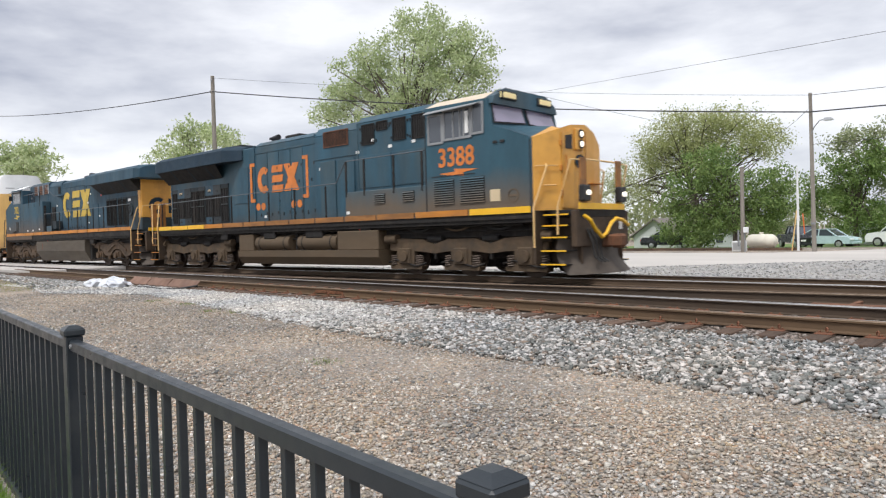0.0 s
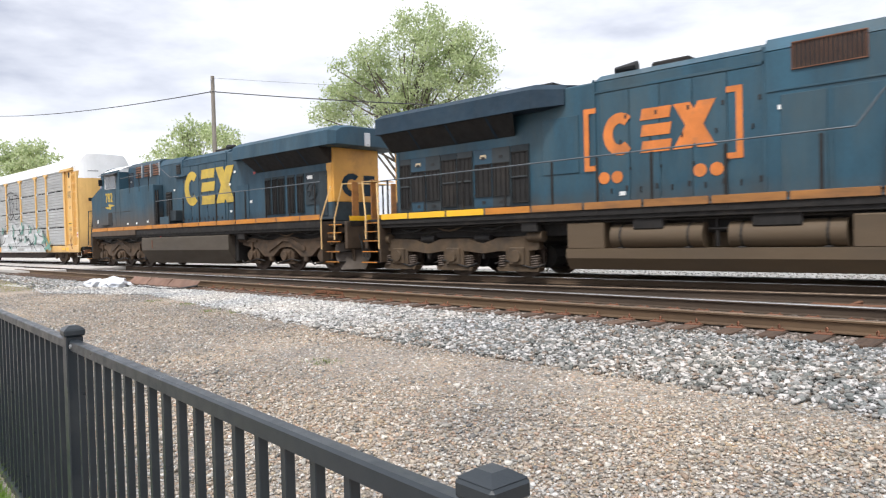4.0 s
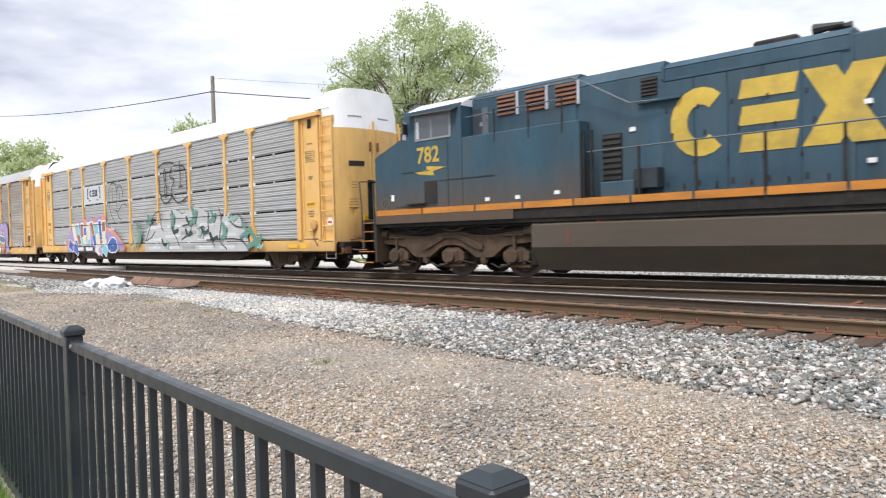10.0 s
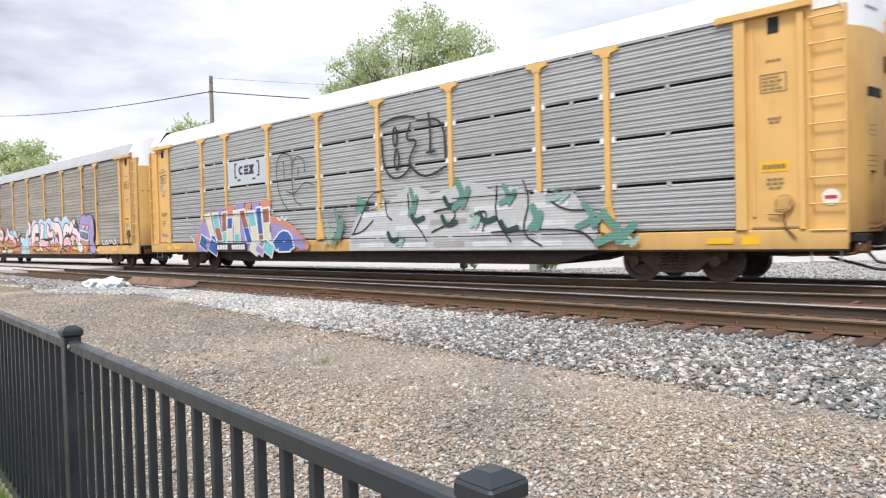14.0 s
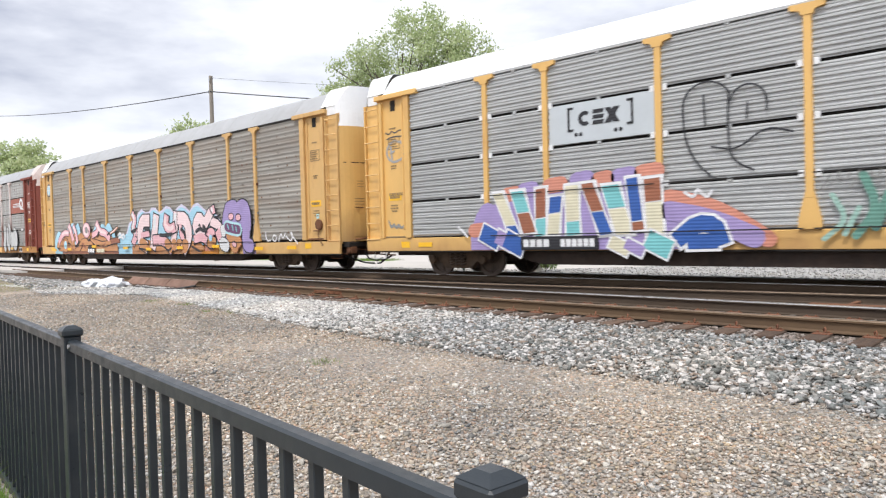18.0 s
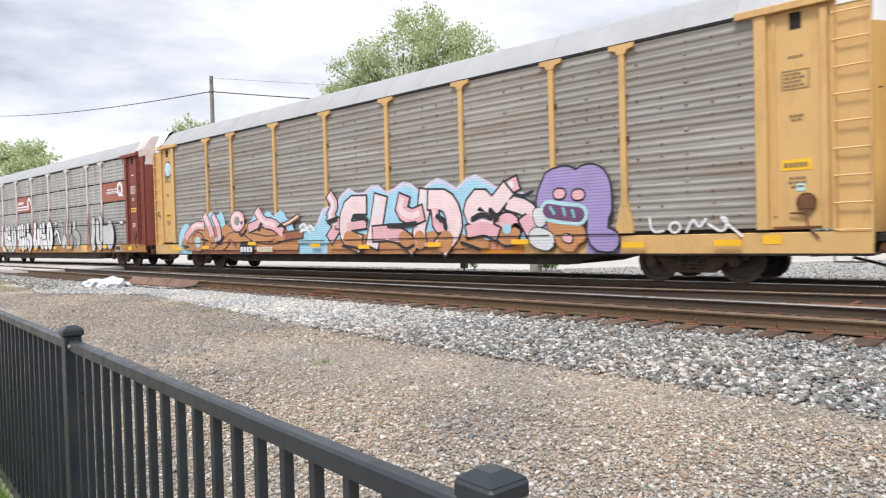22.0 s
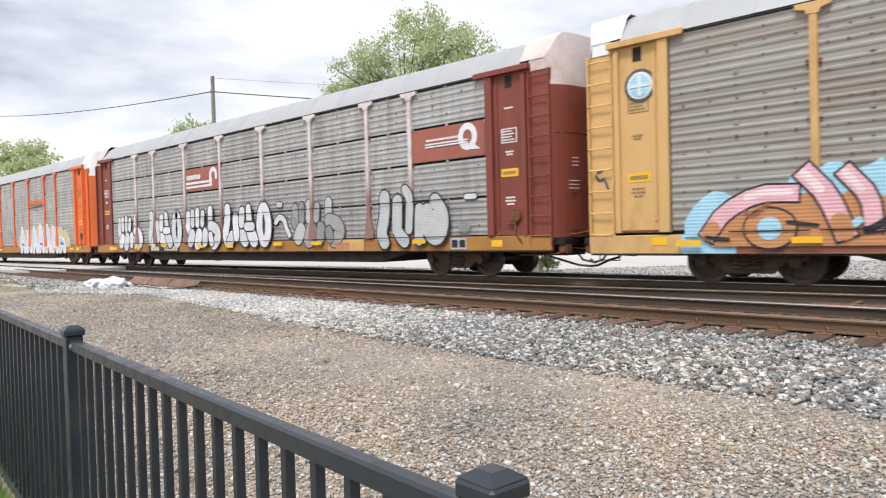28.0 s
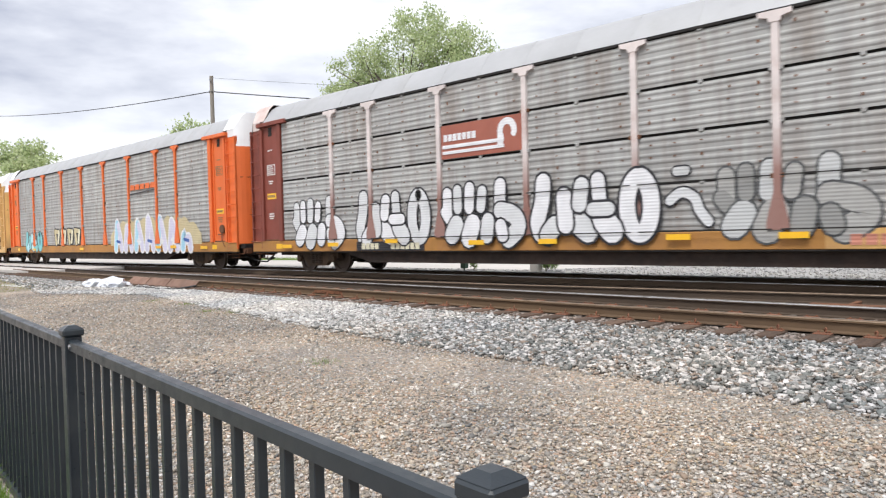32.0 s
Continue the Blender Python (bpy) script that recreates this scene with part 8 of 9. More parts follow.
for k, (xa, za) in enumerate(((7.3, 2.0), (7.8, 1.95))):
    figure(CAR2, "pink spots on the violet mass", [([(xa, za), (xa + 0.1, za)], 0.11, S_PINK)], S_BLACK, 0.04, -1.552)
figure(CAR2, "brown rounded patch in the graffiti", [([(7.2, 1.3), (7.45, 0.9), (7.6, 0.85)], 0.2, S_ORANGE), ([(7.6, 1.2), (7.8, 1.05)], 0.22, S_ORANGE)], S_BROWN, 0.03, -1.552)
figure(CAR2, "pale cyan rounded band with dark middle", [([(7.05, 1.62), (7.4, 1.55), (7.85, 1.5)], 0.17, S_PLUM)], S_ICE, 0.09, -1.562)
scrawl(CAR2, "pale streaks in the dark band", [[(7.1, 1.7), (7.2, 1.55)], [(7.45, 1.66), (7.5, 1.5)], [(7.7, 1.6), (7.75, 1.45)]], 0.035, S_TEAL, -1.570)
figure(CAR2, "small pink oval in the graffiti", [([(7.5, 0.98), (7.6, 0.95)], 0.09, S_PINK)], S_BLACK, 0.03, -1.566)
scrawl(CAR2, "thin white scrawl", [[(9.55, 1.35), (9.6, 1.05), (9.85, 1.08)], arc(10.1, 1.15, 0.12, 0.11, 0, 340, 9), [(10.35, 1.05), (10.5, 1.35), (10.6, 1.1), (10.75, 1.3)], [(10.8, 1.2), (11.1, 1.0), (11.2, 1.3), (11.0, 1.35), (11.45, 0.95)]], 0.026, S_WHITE)
rd = part("round_emblem", MB().disc((-12.37, -1.428, 4.19), "y", 0.36, 0.012, 24), S_GREY_D, CAR2, "round dark and white emblem", smooth=True)
part("emblem_ring", MB().disc((-12.37, -1.437, 4.19), "y", 0.29, 0.012, 24), S_WHITE, rd, smooth=True)
part("emblem_disc", MB().disc((-12.37, -1.446, 4.19), "y", 0.24, 0.012, 24), S_SKY, rd, smooth=True)
part("emblem_cross", MB().box(-12.59, -12.15, -1.462, -1.452, 4.16, 4.22).box(-12.40, -12.34, -1.463, -1.451, 3.97, 4.41), S_WHITE, rd)
sill_marks(CAR2, ((-11.3, 0.82), (-9.1, 0.86), (-5.75, 0.98), (-2.0, 0.88), (0.4, 0.82), (3.3, 0.86), (6.2, 0.9), (9.2, 0.8), (11.2, 0.82)), -1.575)
# car three: silver throw-ups, two red plates
bubble_tag(CAR3, "silver bubble graffiti with black edges", -11.15, -8.35, 0.70, 2.40, 0, [S_SILVER_B, S_WHITE], S_BLACK, 0.04, -1.474)
bubble_tag(CAR3, "silver bubble graffiti with black edges", -7.9, -4.65, 0.78, 2.42, 1, [S_SILVER_B, S_WHITE], S_BLACK, 0.05, -1.474)
bubble_tag(CAR3, "silver bubble graffiti with black edges", -4.25, -1.4, 0.72, 2.45, 0, [S_WHITE, S_SILVER_B], S_BLACK, 0.05, -1.530)
bubble_tag(CAR3, "silver bubble graffiti with black edges", -1.35, 2.05, 0.78, 2.42, 1, [S_WHITE, S_SILVER_B], S_BLACK, 0.06, -1.530)
figure(CAR3, "small silver hook with black edge", [([(2.35, 2.3), (2.55, 2.3)], 0.09, S_SILVER)], S_BLACK, 0.035, -1.474)
figure(CAR3, "small silver hook with black edge", [([(2.2, 1.7), (2.45, 1.9), (2.75, 1.75), (2.8, 1.5), (3.0, 1.25)], 0.10, S_SILVER_B)], S_BLACK, 0.04, -1.474)
bubble_tag(CAR3, "worn grey graffiti lobes", 3.1, 6.0, 0.80, 2.35, 0, [S_FADED, S_GREY, S_SILVER], S_GREY_D, 0.045, -1.474)
figure(CAR3, "large pale silver lobes with black edges", [([(7.9, 2.25), (7.9, 1.7), (7.7, 1.2), (7.85, 0.95)], .21, S_SILVER)], S_BLACK, 0.05, -1.530)
figure(CAR3, "large pale silver lobes with black edges", [([(8.45, 2.1), (8.4, 1.3)], .2, S_SILVER), ([(8.5, 1.15), (8.7, 0.98)], .2, S_SILVER)], S_BLACK, 0.045, -1.537)
figure(CAR3, "large pale silver lobes with black edges", [([(8.78, 2.42), (8.98, 2.2), (8.9, 1.3)], .14, S_SILVER)], S_BLACK, 0.045, -1.544)
figure(CAR3, "large pale silver lobes with black edges", [([(9.35, 1.85), (9.3, 1.0)], .17, S_SILVER), ([(9.95, 2.05), (10.25, 1.7), (10.2, 1.2), (9.9, 0.98), (9.6, 1.3), (9.65, 1.8)], .2, S_SILVER), ([(9.9, 1.6), (9.95, 1.3)], .2, S_SILVER)], S_BLACK, 0.05, -1.551)
figure(CAR3, "small silver graffiti", [([(11.0, 2.1), (11.3, 2.1)], .07, S_SILVER_B)], S_BLACK, 0.03, -1.474)
figure(CAR3, "small dark smudge", [([(10.85, 1.3), (11.0, 1.3)], .12, S_GREY)], S_GREY, 0.02, -1.474)
course_gaps(CAR3, -11.0, 11.0, (1.065, 2.07), -1.585)
for a, b, z0, z1 in ((-4.22, -1.53, 3.14, 4.03), (9.06, 11.66, 3.14, 4.03)):
    rp = patch(CAR3, "red_plate", quad(a, b, z0, z1), mat("faded_red_plate", (0.33, 0.105, 0.07), 0.6, var=0.1, bump=0.03), "oxide red plate with white ring and lines", -1.468)
    cx, cz = b - 0.45, (z0 + z1) / 2 + 0.08
    ring = MB()
    fat(ring, arc(cx, cz, 0.22, 0.24, -20, 215, 14) if a < 0 else arc(cx - 0.1, cz, 0.24, 0.27, -60, 285, 18), 0.085, -1.482)
    part("white_ring", ring, S_WHITE, rp, "white open ring")
    if a > 0:
        part("ring_tail", MB().prism([(cx, cz - 0.34), (cx + 0.33, cz - 0.36), (cx + 0.1, cz - 0.2)], -1.484, -1.476), S_WHITE, rp)
    else:
        part("ring_stem", MB().box(cx - 0.30, cx - 0.13, -1.486, -1.476, z0 + 0.2, cz - 0.05), S_WHITE, rp)
    xa, xb = (a + 0.06, cx - 0.1) if a < 0 else (a + 0.5, cx - 0.1)
    for q, (za, zb) in enumerate(((0.12, 0.2), (0.27, 0.36)) if a < 0 else ((0.36, 0.40), (0.43, 0.47))):
        part("white_bar", MB().box(xa, xb, -1.49 - 0.001 * q, -1.476, z0 + za, z0 + zb), S_WHITE, rp)
    bars(rp, xa + 0.05, xa + 1.2 if a < 0 else xa + 1.3, z0 + 0.46 if a < 0 else z0 + 0.53, z0 + 0.64 if a < 0 else z0 + 0.59, 7 if a < 0 else 10, S_WHITE, -1.482, "white_block")
part("code_plate", MB().box(10.42, 10.98, -1.482, -1.47, 0.72, 1.02), S_SILVER, CAR3, "pale framed code plate")
for xa in (10.47, 10.74):
    part("dark_pane", MB().box(xa, xa + 0.2, -1.489, -1.48, 0.77, 0.97), S_BLACK, CAR3)
bk = patch(CAR3, "number_plate", quad(-7.84, -4.95, 0.69, 0.97), S_BLACK, "black panel with pale stencil bars", -1.475)
bars(bk, -7.6, -6.8, 0.74, 0.92, 4, S_CREAM, -1.482)
bars(bk, -6.3, -5.1, 0.74, 0.92, 6, S_CREAM, -1.482)
part("sill_band", MB().box(5.1, 6.85, -1.482, -1.472, 0.69, 1.04), M_YELLOW, CAR3, "brighter yellow stretch of the sill")
bars(CAR3, 5.5, 6.2, 0.76, 0.95, 3, S_SALMON, -1.488, "faded_red_mark")
sill_marks(CAR3, ((-11.4, 0.86), (-8.9, 0.9), (-6.2, 0.98), (-3.0, 0.9), (-0.8, 0.9), (2.4, 0.95), (4.6, 0.95), (9.3, 0.95)), -1.556)
# marks on the flat end sheets
scrawl(CAR1, "thin black scrawl on the end sheet", [[(-12.75, 4.12), (-12.6, 4.05), (-12.5, 4.16), (-12.35, 4.06), (-12.2, 4.15), (-12.05, 4.12)], [(-12.7, 3.92), (-12.45, 3.99), (-12.1, 3.96)]], 0.018, S_GREY_D, -1.428)
scrawl(CAR1, "thin grey scrawl on the end sheet", [arc(-12.38, 3.55, 0.34, 0.3, 60, 300, 12), arc(-12.3, 3.55, 0.3, 0.3, -60, 60, 6), [(-12.55, 3.7), (-12.5, 3.35)], [(-12.55, 3.52), (-12.4, 3.56)]], 0.035, S_FADED, -1.428)
scrawl(CAR1, "blue-grey scribble on the end sheet", [[(-12.7, 1.55), (-12.6, 1.32), (-12.5, 1.5), (-12.4, 1.3), (-12.3, 1.48), (-12.2, 1.32), (-12.05, 1.42)], [(-12.65, 1.42), (-12.1, 1.36)]], 0.03, S_GREY, -1.428)
bars(CAR1, -12.65, -12.05, 2.28, 2.36, 6, M_STENCIL, -1.428, "brown_bar")
part("warning_sticker", MB().disc((13.36, -1.395, 1.62), "y", 0.15, 0.008, 18), M_WHITE_LABEL, CAR1, "round white and red sticker")
part("sticker_bar", MB().box(13.26, 13.46, -1.408, -1.398, 1.59, 1.65), M_RED_LABEL, CAR1)
scrawl(CAR2, "small dark scribble on the ladder sheet", [[(-13.5, 2.35), (-13.4, 2.2), (-13.3, 2.3), (-13.2, 2.05)], [(-13.45, 2.42), (-13.35, 2.44)]], 0.03, S_GREY_D, -1.392)
part("paper_label", MB().box(12.42, 12.56, -1.428, -1.42, 1.75, 1.9), S_ICE, CAR2, "pale blue paper label")
# car four: teal, tan and white pieces
bubble_tag(CAR4, "teal graffiti with dark edges", -10.7, -7.6, 0.75, 1.85, 1, [S_TEAL, S_ICE], S_GREY_D, 0.05, -1.474)
for k in range(4):
    xa = -5.5 + 1.0 * k
    figure(CAR4, "tan angular graffiti with black edges", [([(xa, 1.85), (xa + 0.15, 1.2)], .14, S_TAN), ([(xa + 0.1, 1.85), (xa + 0.55, 1.8)], .11, S_TAN), ([(xa + 0.6, 1.8), (xa + 0.45, 1.25)], .12, S_CREAM)], S_BLACK, 0.06, -1.474 - 0.006 * (k % 2))
cloud(CAR4, "pale green edge of the white paint", 2.1, 11.0, 1.0, 2.25, S_TAN, 2, -1.4725)
for k in range(7):
    xa = 2.7 + 1.12 * k
    top = (2.05, 1.8, 2.0, 2.15, 2.1, 1.95, 1.3)[k]
    figure(CAR4, "white and pale blue graffiti with bright edges", [([(xa, 0.85), (xa + 0.1, 1.4), (xa + 0.2, top)], .16, S_LILAC if k % 2 else S_SKY), ([(xa + 0.3, top - 0.1), (xa + 0.55, 1.3), (xa + 0.65, 0.85)], .15, S_LILAC), ([(xa + 0.15, 1.2), (xa + 0.5, 1.15)], .07, S_BLUE if k % 3 == 0 else S_WHITE)], S_WHITE, 0.09, -1.476 - 0.0066 * (k % 2))
for k in range(5):
    part("orange_bar", MB().prism([(4.5 + 0.52 * k, 3.52), (4.92 + 0.52 * k, 3.52), (4.96 + 0.52 * k, 3.76), (4.54 + 0.52 * k, 3.76)], -1.485, -1.475), M_ORANGE, CAR4, "orange bar of a painted name")
part("dark_bar", MB().prism([(4.45, 3.36), (4.45, 3.30), (7.0, 3.42), (7.0, 3.46)], -1.484, -1.475), S_BLACK, CAR4)
sill_marks(CAR4, ((-9.0, 0.86), (-1.6, 0.86), (7.2, 0.9), (8.6, 0.9), (11.2, 0.86)), -1.495)
# ---------------------------------------------------------------- trees
def leaf_mat(name, cols):
    m = bpy.data.materials.new(name)
    m.use_nodes = True
    n, l = m.node_tree.nodes, m.node_tree.links
    b, out = n["Principled BSDF"], n["Material Output"]
    b.inputs["Roughness"].default_value = 0.6
    geo, r = n.new("ShaderNodeNewGeometry"), n.new("ShaderNodeValToRGB")
    while len(r.color_ramp.elements) < len(cols):
        r.color_ramp.elements.new(0.5)
    for i, c in enumerate(cols):
        r.color_ramp.elements[i].position, r.color_ramp.elements[i].color = i / (len(cols) - 1), (*c, 1)
    l.new(geo.outputs["Random Per Island"], r.inputs[0])
    l.new(r.outputs[0], b.inputs["Base Color"])
    tr, mx = n.new("ShaderNodeBsdfTranslucent"), n.new("ShaderNodeMixShader")
    l.new(r.outputs[0], tr.inputs[0])
    mx.inputs[0].default_value = 0.4
    l.new(b.outputs[0], mx.inputs[1])
    l.new(tr.outputs[0], mx.inputs[2])
    l.new(mx.outputs[0], out.inputs[0])
    return m


# fresh leaf greens, paled so that haze is part of their colour
L_BIG = leaf_mat("haze_paled_green_leaves", [(0.280, 0.358, 0.168), (0.437, 0.515, 0.269), (0.594, 0.650, 0.403), (0.358, 0.437, 0.202)])
L_DARK = leaf_mat("deep_green_leaves", [(0.105, 0.176, 0.052), (0.189, 0.281, 0.079), (0.281, 0.378, 0.126), (0.134, 0.218, 0.063)])
L_SPARSE = leaf_mat("thin_yellow_green_leaves", [(0.30, 0.34, 0.13), (0.44, 0.47, 0.22), (0.36, 0.40, 0.16)])
L_PALE = leaf_mat("sparse_olive_leaves", [(0.24, 0.28, 0.15), (0.38, 0.41, 0.24), (0.30, 0.34, 0.18)])


def make_tree(label, base, lobes, clumps, per, leaf, lm, seed, depth=2.5, spread=0.75, limbs=26, trunk=0.32):
    """A tree: tapered trunk, forking limbs to the clumps, and small leaves round them. lobes: (x, z, rx, rz) of the crown."""
    rg, nr = random.Random(seed), np.random.RandomState(seed)
    t = thing("tree", label, "tree", loc=base)
    bx, by, bz = base
    vol = [rx * rz for _, _, rx, rz in lobes]
    centres = []
    while len(centres) < clumps:
        x, z, rx, rz = rg.choices(lobes, vol)[0]
        u = Vector((rg.gauss(0, 1), rg.gauss(0, 1), rg.gauss(0, 1))).normalized() * rg.random() ** 0.45
        centres.append((x - bx + u.x * rx, u.y * depth, z - bz + u.z * rz))
    tm = MB()
    top = max(z + 0.2 * rz for _, z, _, rz in lobes) - bz
    cx = sum(l[0] * v for l, v in zip(lobes, vol)) / sum(vol) - bx
    spine = [(0, 0, -0.2), (0.05 * cx, 0, top * 0.15), (0.35 * cx, 0.1, top * 0.4), (0.8 * cx, -0.1, top * 0.62), (cx, 0, top * 0.9)]
    tm.tube(spine, trunk, 9, 0.05)
    tk = part("trunk", tm, M_BARK, t, smooth=True)
    lim = MB()
    for c in rg.sample(centres, min(limbs, len(centres))):
        k = rg.uniform(0.25, 0.8)
        i = min(int(k * 4), 3)
        f = k * 4 - i
        s = Vector(spine[i]).lerp(Vector(spine[i + 1]), f)
        e = Vector(c)
        mid = s.lerp(e, 0.5) + Vector((rg.uniform(-0.3, 0.3), rg.uniform(-0.3, 0.3), rg.uniform(0, 0.5)))
        lim.tube([s, s.lerp(mid, 0.5), mid, mid.lerp(e, 0.6), e], trunk * 0.3, 5, 0.015)
        for _ in range(3):
            q = mid.lerp(e, rg.random())
            lim.tube([q, q + Vector((rg.uniform(-1, 1), rg.uniform(-1, 1), rg.uniform(-0.2, 1.0))) * 0.8], 0.03, 4, 0.008)
    part("branching", lim, M_BARK, t)
    C = np.array(centres)
    cen = np.repeat(C, per, 0) + nr.normal(0, spread * 0.5, (clumps * per, 3)) * np.array((1, 1, 0.8))
    n = len(cen)
    a, b = nr.normal(size=(n, 3)), nr.normal(size=(n, 3))
    a /= np.linalg.norm(a, axis=1)[:, None]
    b -= a * (a * b).sum(1)[:, None]
    b /= np.linalg.norm(b, axis=1)[:, None]
    s = leaf * nr.uniform(0.6, 1.3, (n, 1))
    v = np.stack((cen - a * s, cen - b * s * 0.5 + a * s * 0.1, cen + a * s, cen + b * s * 0.5 + a * s * 0.1), 1)
    me = bpy.data.meshes.new("crown")
    me.vertices.add(n * 4)
    me.vertices.foreach_set("co", v.reshape(-1))
    me.loops.add(n * 4)
    me.loops.foreach_set("vertex_index", np.arange(n * 4))
    me.polygons.add(n)
    me.polygons.foreach_set("loop_start", np.arange(n) * 4)
    me.update(calc_edges=True)
    me.materials.append(lm)
    cr = part("crown", me, None, t)
    tagged(cr, kind="stuff")
    return t


make_tree("tall broadleaf tree in fresh green leaf", (-38.5, 38, -0.06), [(-37.1, 16.8, 2.1, 1.7), (-33.7, 14.7, 3.0, 2.0), (-41.6, 15.4, 2.5, 2.0), (-44.3, 13.8, 2.6, 2.3), (-36.4, 12.6, 3.8, 2.6), (-46.8, 12.0, 1.9, 1.8), (-40.2, 10.4, 4.2, 2.2), (-32.6, 12.4, 1.8, 1.5)],
          430, 72, 0.125, L_BIG, 1, 3.0, 0.72, 56, 0.42)
make_tree("distant rounded tree in light leaf", (-86, 45, -0.06), [(-85.9, 15.5, 3.1, 1.5), (-91.5, 14.6, 3.1, 1.6), (-80.1, 14.1, 3.0, 1.8), (-96.1, 13.5, 2.2, 1.1), (-77.5, 12.7, 1.8, 1.5), (-86.9, 11.9, 4.5, 2.2)], 170, 34, 0.24, L_BIG, 2, 3.0, 0.9, 24)
make_tree("distant upright tree in light leaf", (-138, 40, -0.06), [(-146.5, 17.6, 4.0, 2.8), (-133.5, 16.8, 4.1, 2.8), (-127.2, 14.5, 2.1, 2.0), (-139.3, 13.4, 6.0, 3.0)], 170, 34, 0.34, L_BIG, 3, 3.5, 1.1, 24)
make_tree("wide half-bare tree with thin branches", (-21.8, 52, -0.3), [(-22.8, 9.2, 2.5, 1.4), (-24.9, 7.6, 1.9, 2.0), (-19.6, 9.1, 2.5, 1.0), (-17.2, 7.6, 1.9, 1.6), (-26.0, 4.5, 1.5, 2.3), (-21.6, 7.0, 3.0, 2.1), (-28.7, 4.9, 1.2, 2.1)], 430, 84, 0.085, L_SPARSE, 4, 2.2, 0.8, 64, 0.24)
make_tree("dense deep green bushy tree", (-17.2, 47, -0.1), [(-20.0, 1.8, 2.3, 1.9), (-17.6, 3.3, 2.4, 2.6), (-15.9, 2.3, 2.0, 2.4), (-14.9, 3.0, 1.3, 2.5), (-18.7, 5.4, 1.9, 1.7), (-14.4, 3.6, 1.0, 2.0), (-21.2, 3.1, 1.2, 2.0)], 360, 64, 0.10, L_DARK, 5, 1.6, 0.55, 36, 0.22)
make_tree("dense green tree behind the parked cars", (-16.5, 76, -0.86), [(-20.3, 4.4, 1.5, 2.8), (-18.2, 4.7, 2.3, 3.2), (-16.4, 4.9, 2.6, 3.6), (-14.8, 7.1, 2.4, 2.6), (-18.1, 7.6, 1.4, 1.0), (-15.6, 1.6, 3.7, 2.1)], 270, 60, 0.14, L_DARK, 6, 2.5, 0.7, 30)
make_tree("broad grey-green tree behind the lot", (-11.5, 77, -0.86), [(-16.8, 9.3, 2.6, 2.0), (-12.6, 8.9, 2.9, 2.8), (-12.2, 3.6, 2.8, 3.6), (-9.0, 7.4, 3.0, 4.2), (-6.5, 3.5, 3.0, 3.5)], 240, 56, 0.15, L_PALE, 7, 2.5, 0.8, 44)
make_tree("small dark green shrub behind the tracks", (-13.75, 20.0, -0.06), [(-13.75, 0.22, 0.28, 0.26), (-13.5, 0.15, 0.2, 0.18)], 26, 40, 0.035, L_DARK, 9, 0.2, 0.12, 6, 0.02)
make_tree("small dark green shrub behind the tracks", (-17.2, 20.2, -0.06), [(-17.2, 0.18, 0.2, 0.2)], 16, 40, 0.03, L_DARK, 10, 0.15, 0.1, 5, 0.02)
make_tree("low green shrub beside the house", (-26.0, 56, -0.4), [(-26.2, 0.7, 1.3, 0.9), (-24.2, 0.9, 1.4, 1.2), (-22.5, 0.8, 1.2, 1.0)], 60, 40, 0.11, L_DARK, 8, 0.9, 0.4, 8, 0.08)


def make_far_woods():
    """A low belt of distant trees that closes the horizon."""
    nr = np.random.RandomState(31)
    n = 26000
    x = nr.uniform(-230, 60, n)
    ridge = 4.2 + 1.5 * np.sin(x * 0.19) + 1.2 * np.sin(x * 0.43 + 1.3) + 0.9 * np.sin(x * 0.91 + 0.4)
    z = -0.9 + (ridge + 0.9) * nr.rand(n) ** 0.8
    cen = np.stack((x, 118 + nr.normal(0, 2.0, n), z), -1)
    a = nr.normal(size=(n, 3))
    a /= np.linalg.norm(a, axis=1)[:, None]
    b = nr.normal(size=(n, 3))
    b -= a * (a * b).sum(1)[:, None]
    b /= np.linalg.norm(b, axis=1)[:, None]
    q = 0.42 * nr.uniform(0.6, 1.4, (n, 1))
    v = np.stack((cen - a * q, cen - b * q * 0.6, cen + a * q, cen + b * q * 0.6), 1)
    me = bpy.data.meshes.new("distant_woods")
    me.vertices.add(n * 4)
    me.vertices.foreach_set("co", v.reshape(-1))
    me.loops.add(n * 4)
    me.loops.foreach_set("vertex_index", np.arange(n * 4))
    me.polygons.add(n)
    me.polygons.foreach_set("loop_start", np.arange(n) * 4)
    me.update(calc_edges=True)
    me.materials.append(L_PALE)
    tagged(new("distant_woods", me), "hazy green belt of distant trees", "woods", kind="stuff")


make_far_woods()


# ---------------------------------------------------------------- poles and wires
def make_pole(label, base, top, r0, r1, lean=(0, 0)):
    p = thing("utility_pole", label, "utility pole", "utility poles", loc=base)
    part("shaft", MB().tube([(0, 0, -0.1), (lean[0] * 0.5, lean[1] * 0.5, top * 0.5), (lean[0], lean[1], top)], r0, 12, r1), M_POLE, p, smooth=True)
    return p


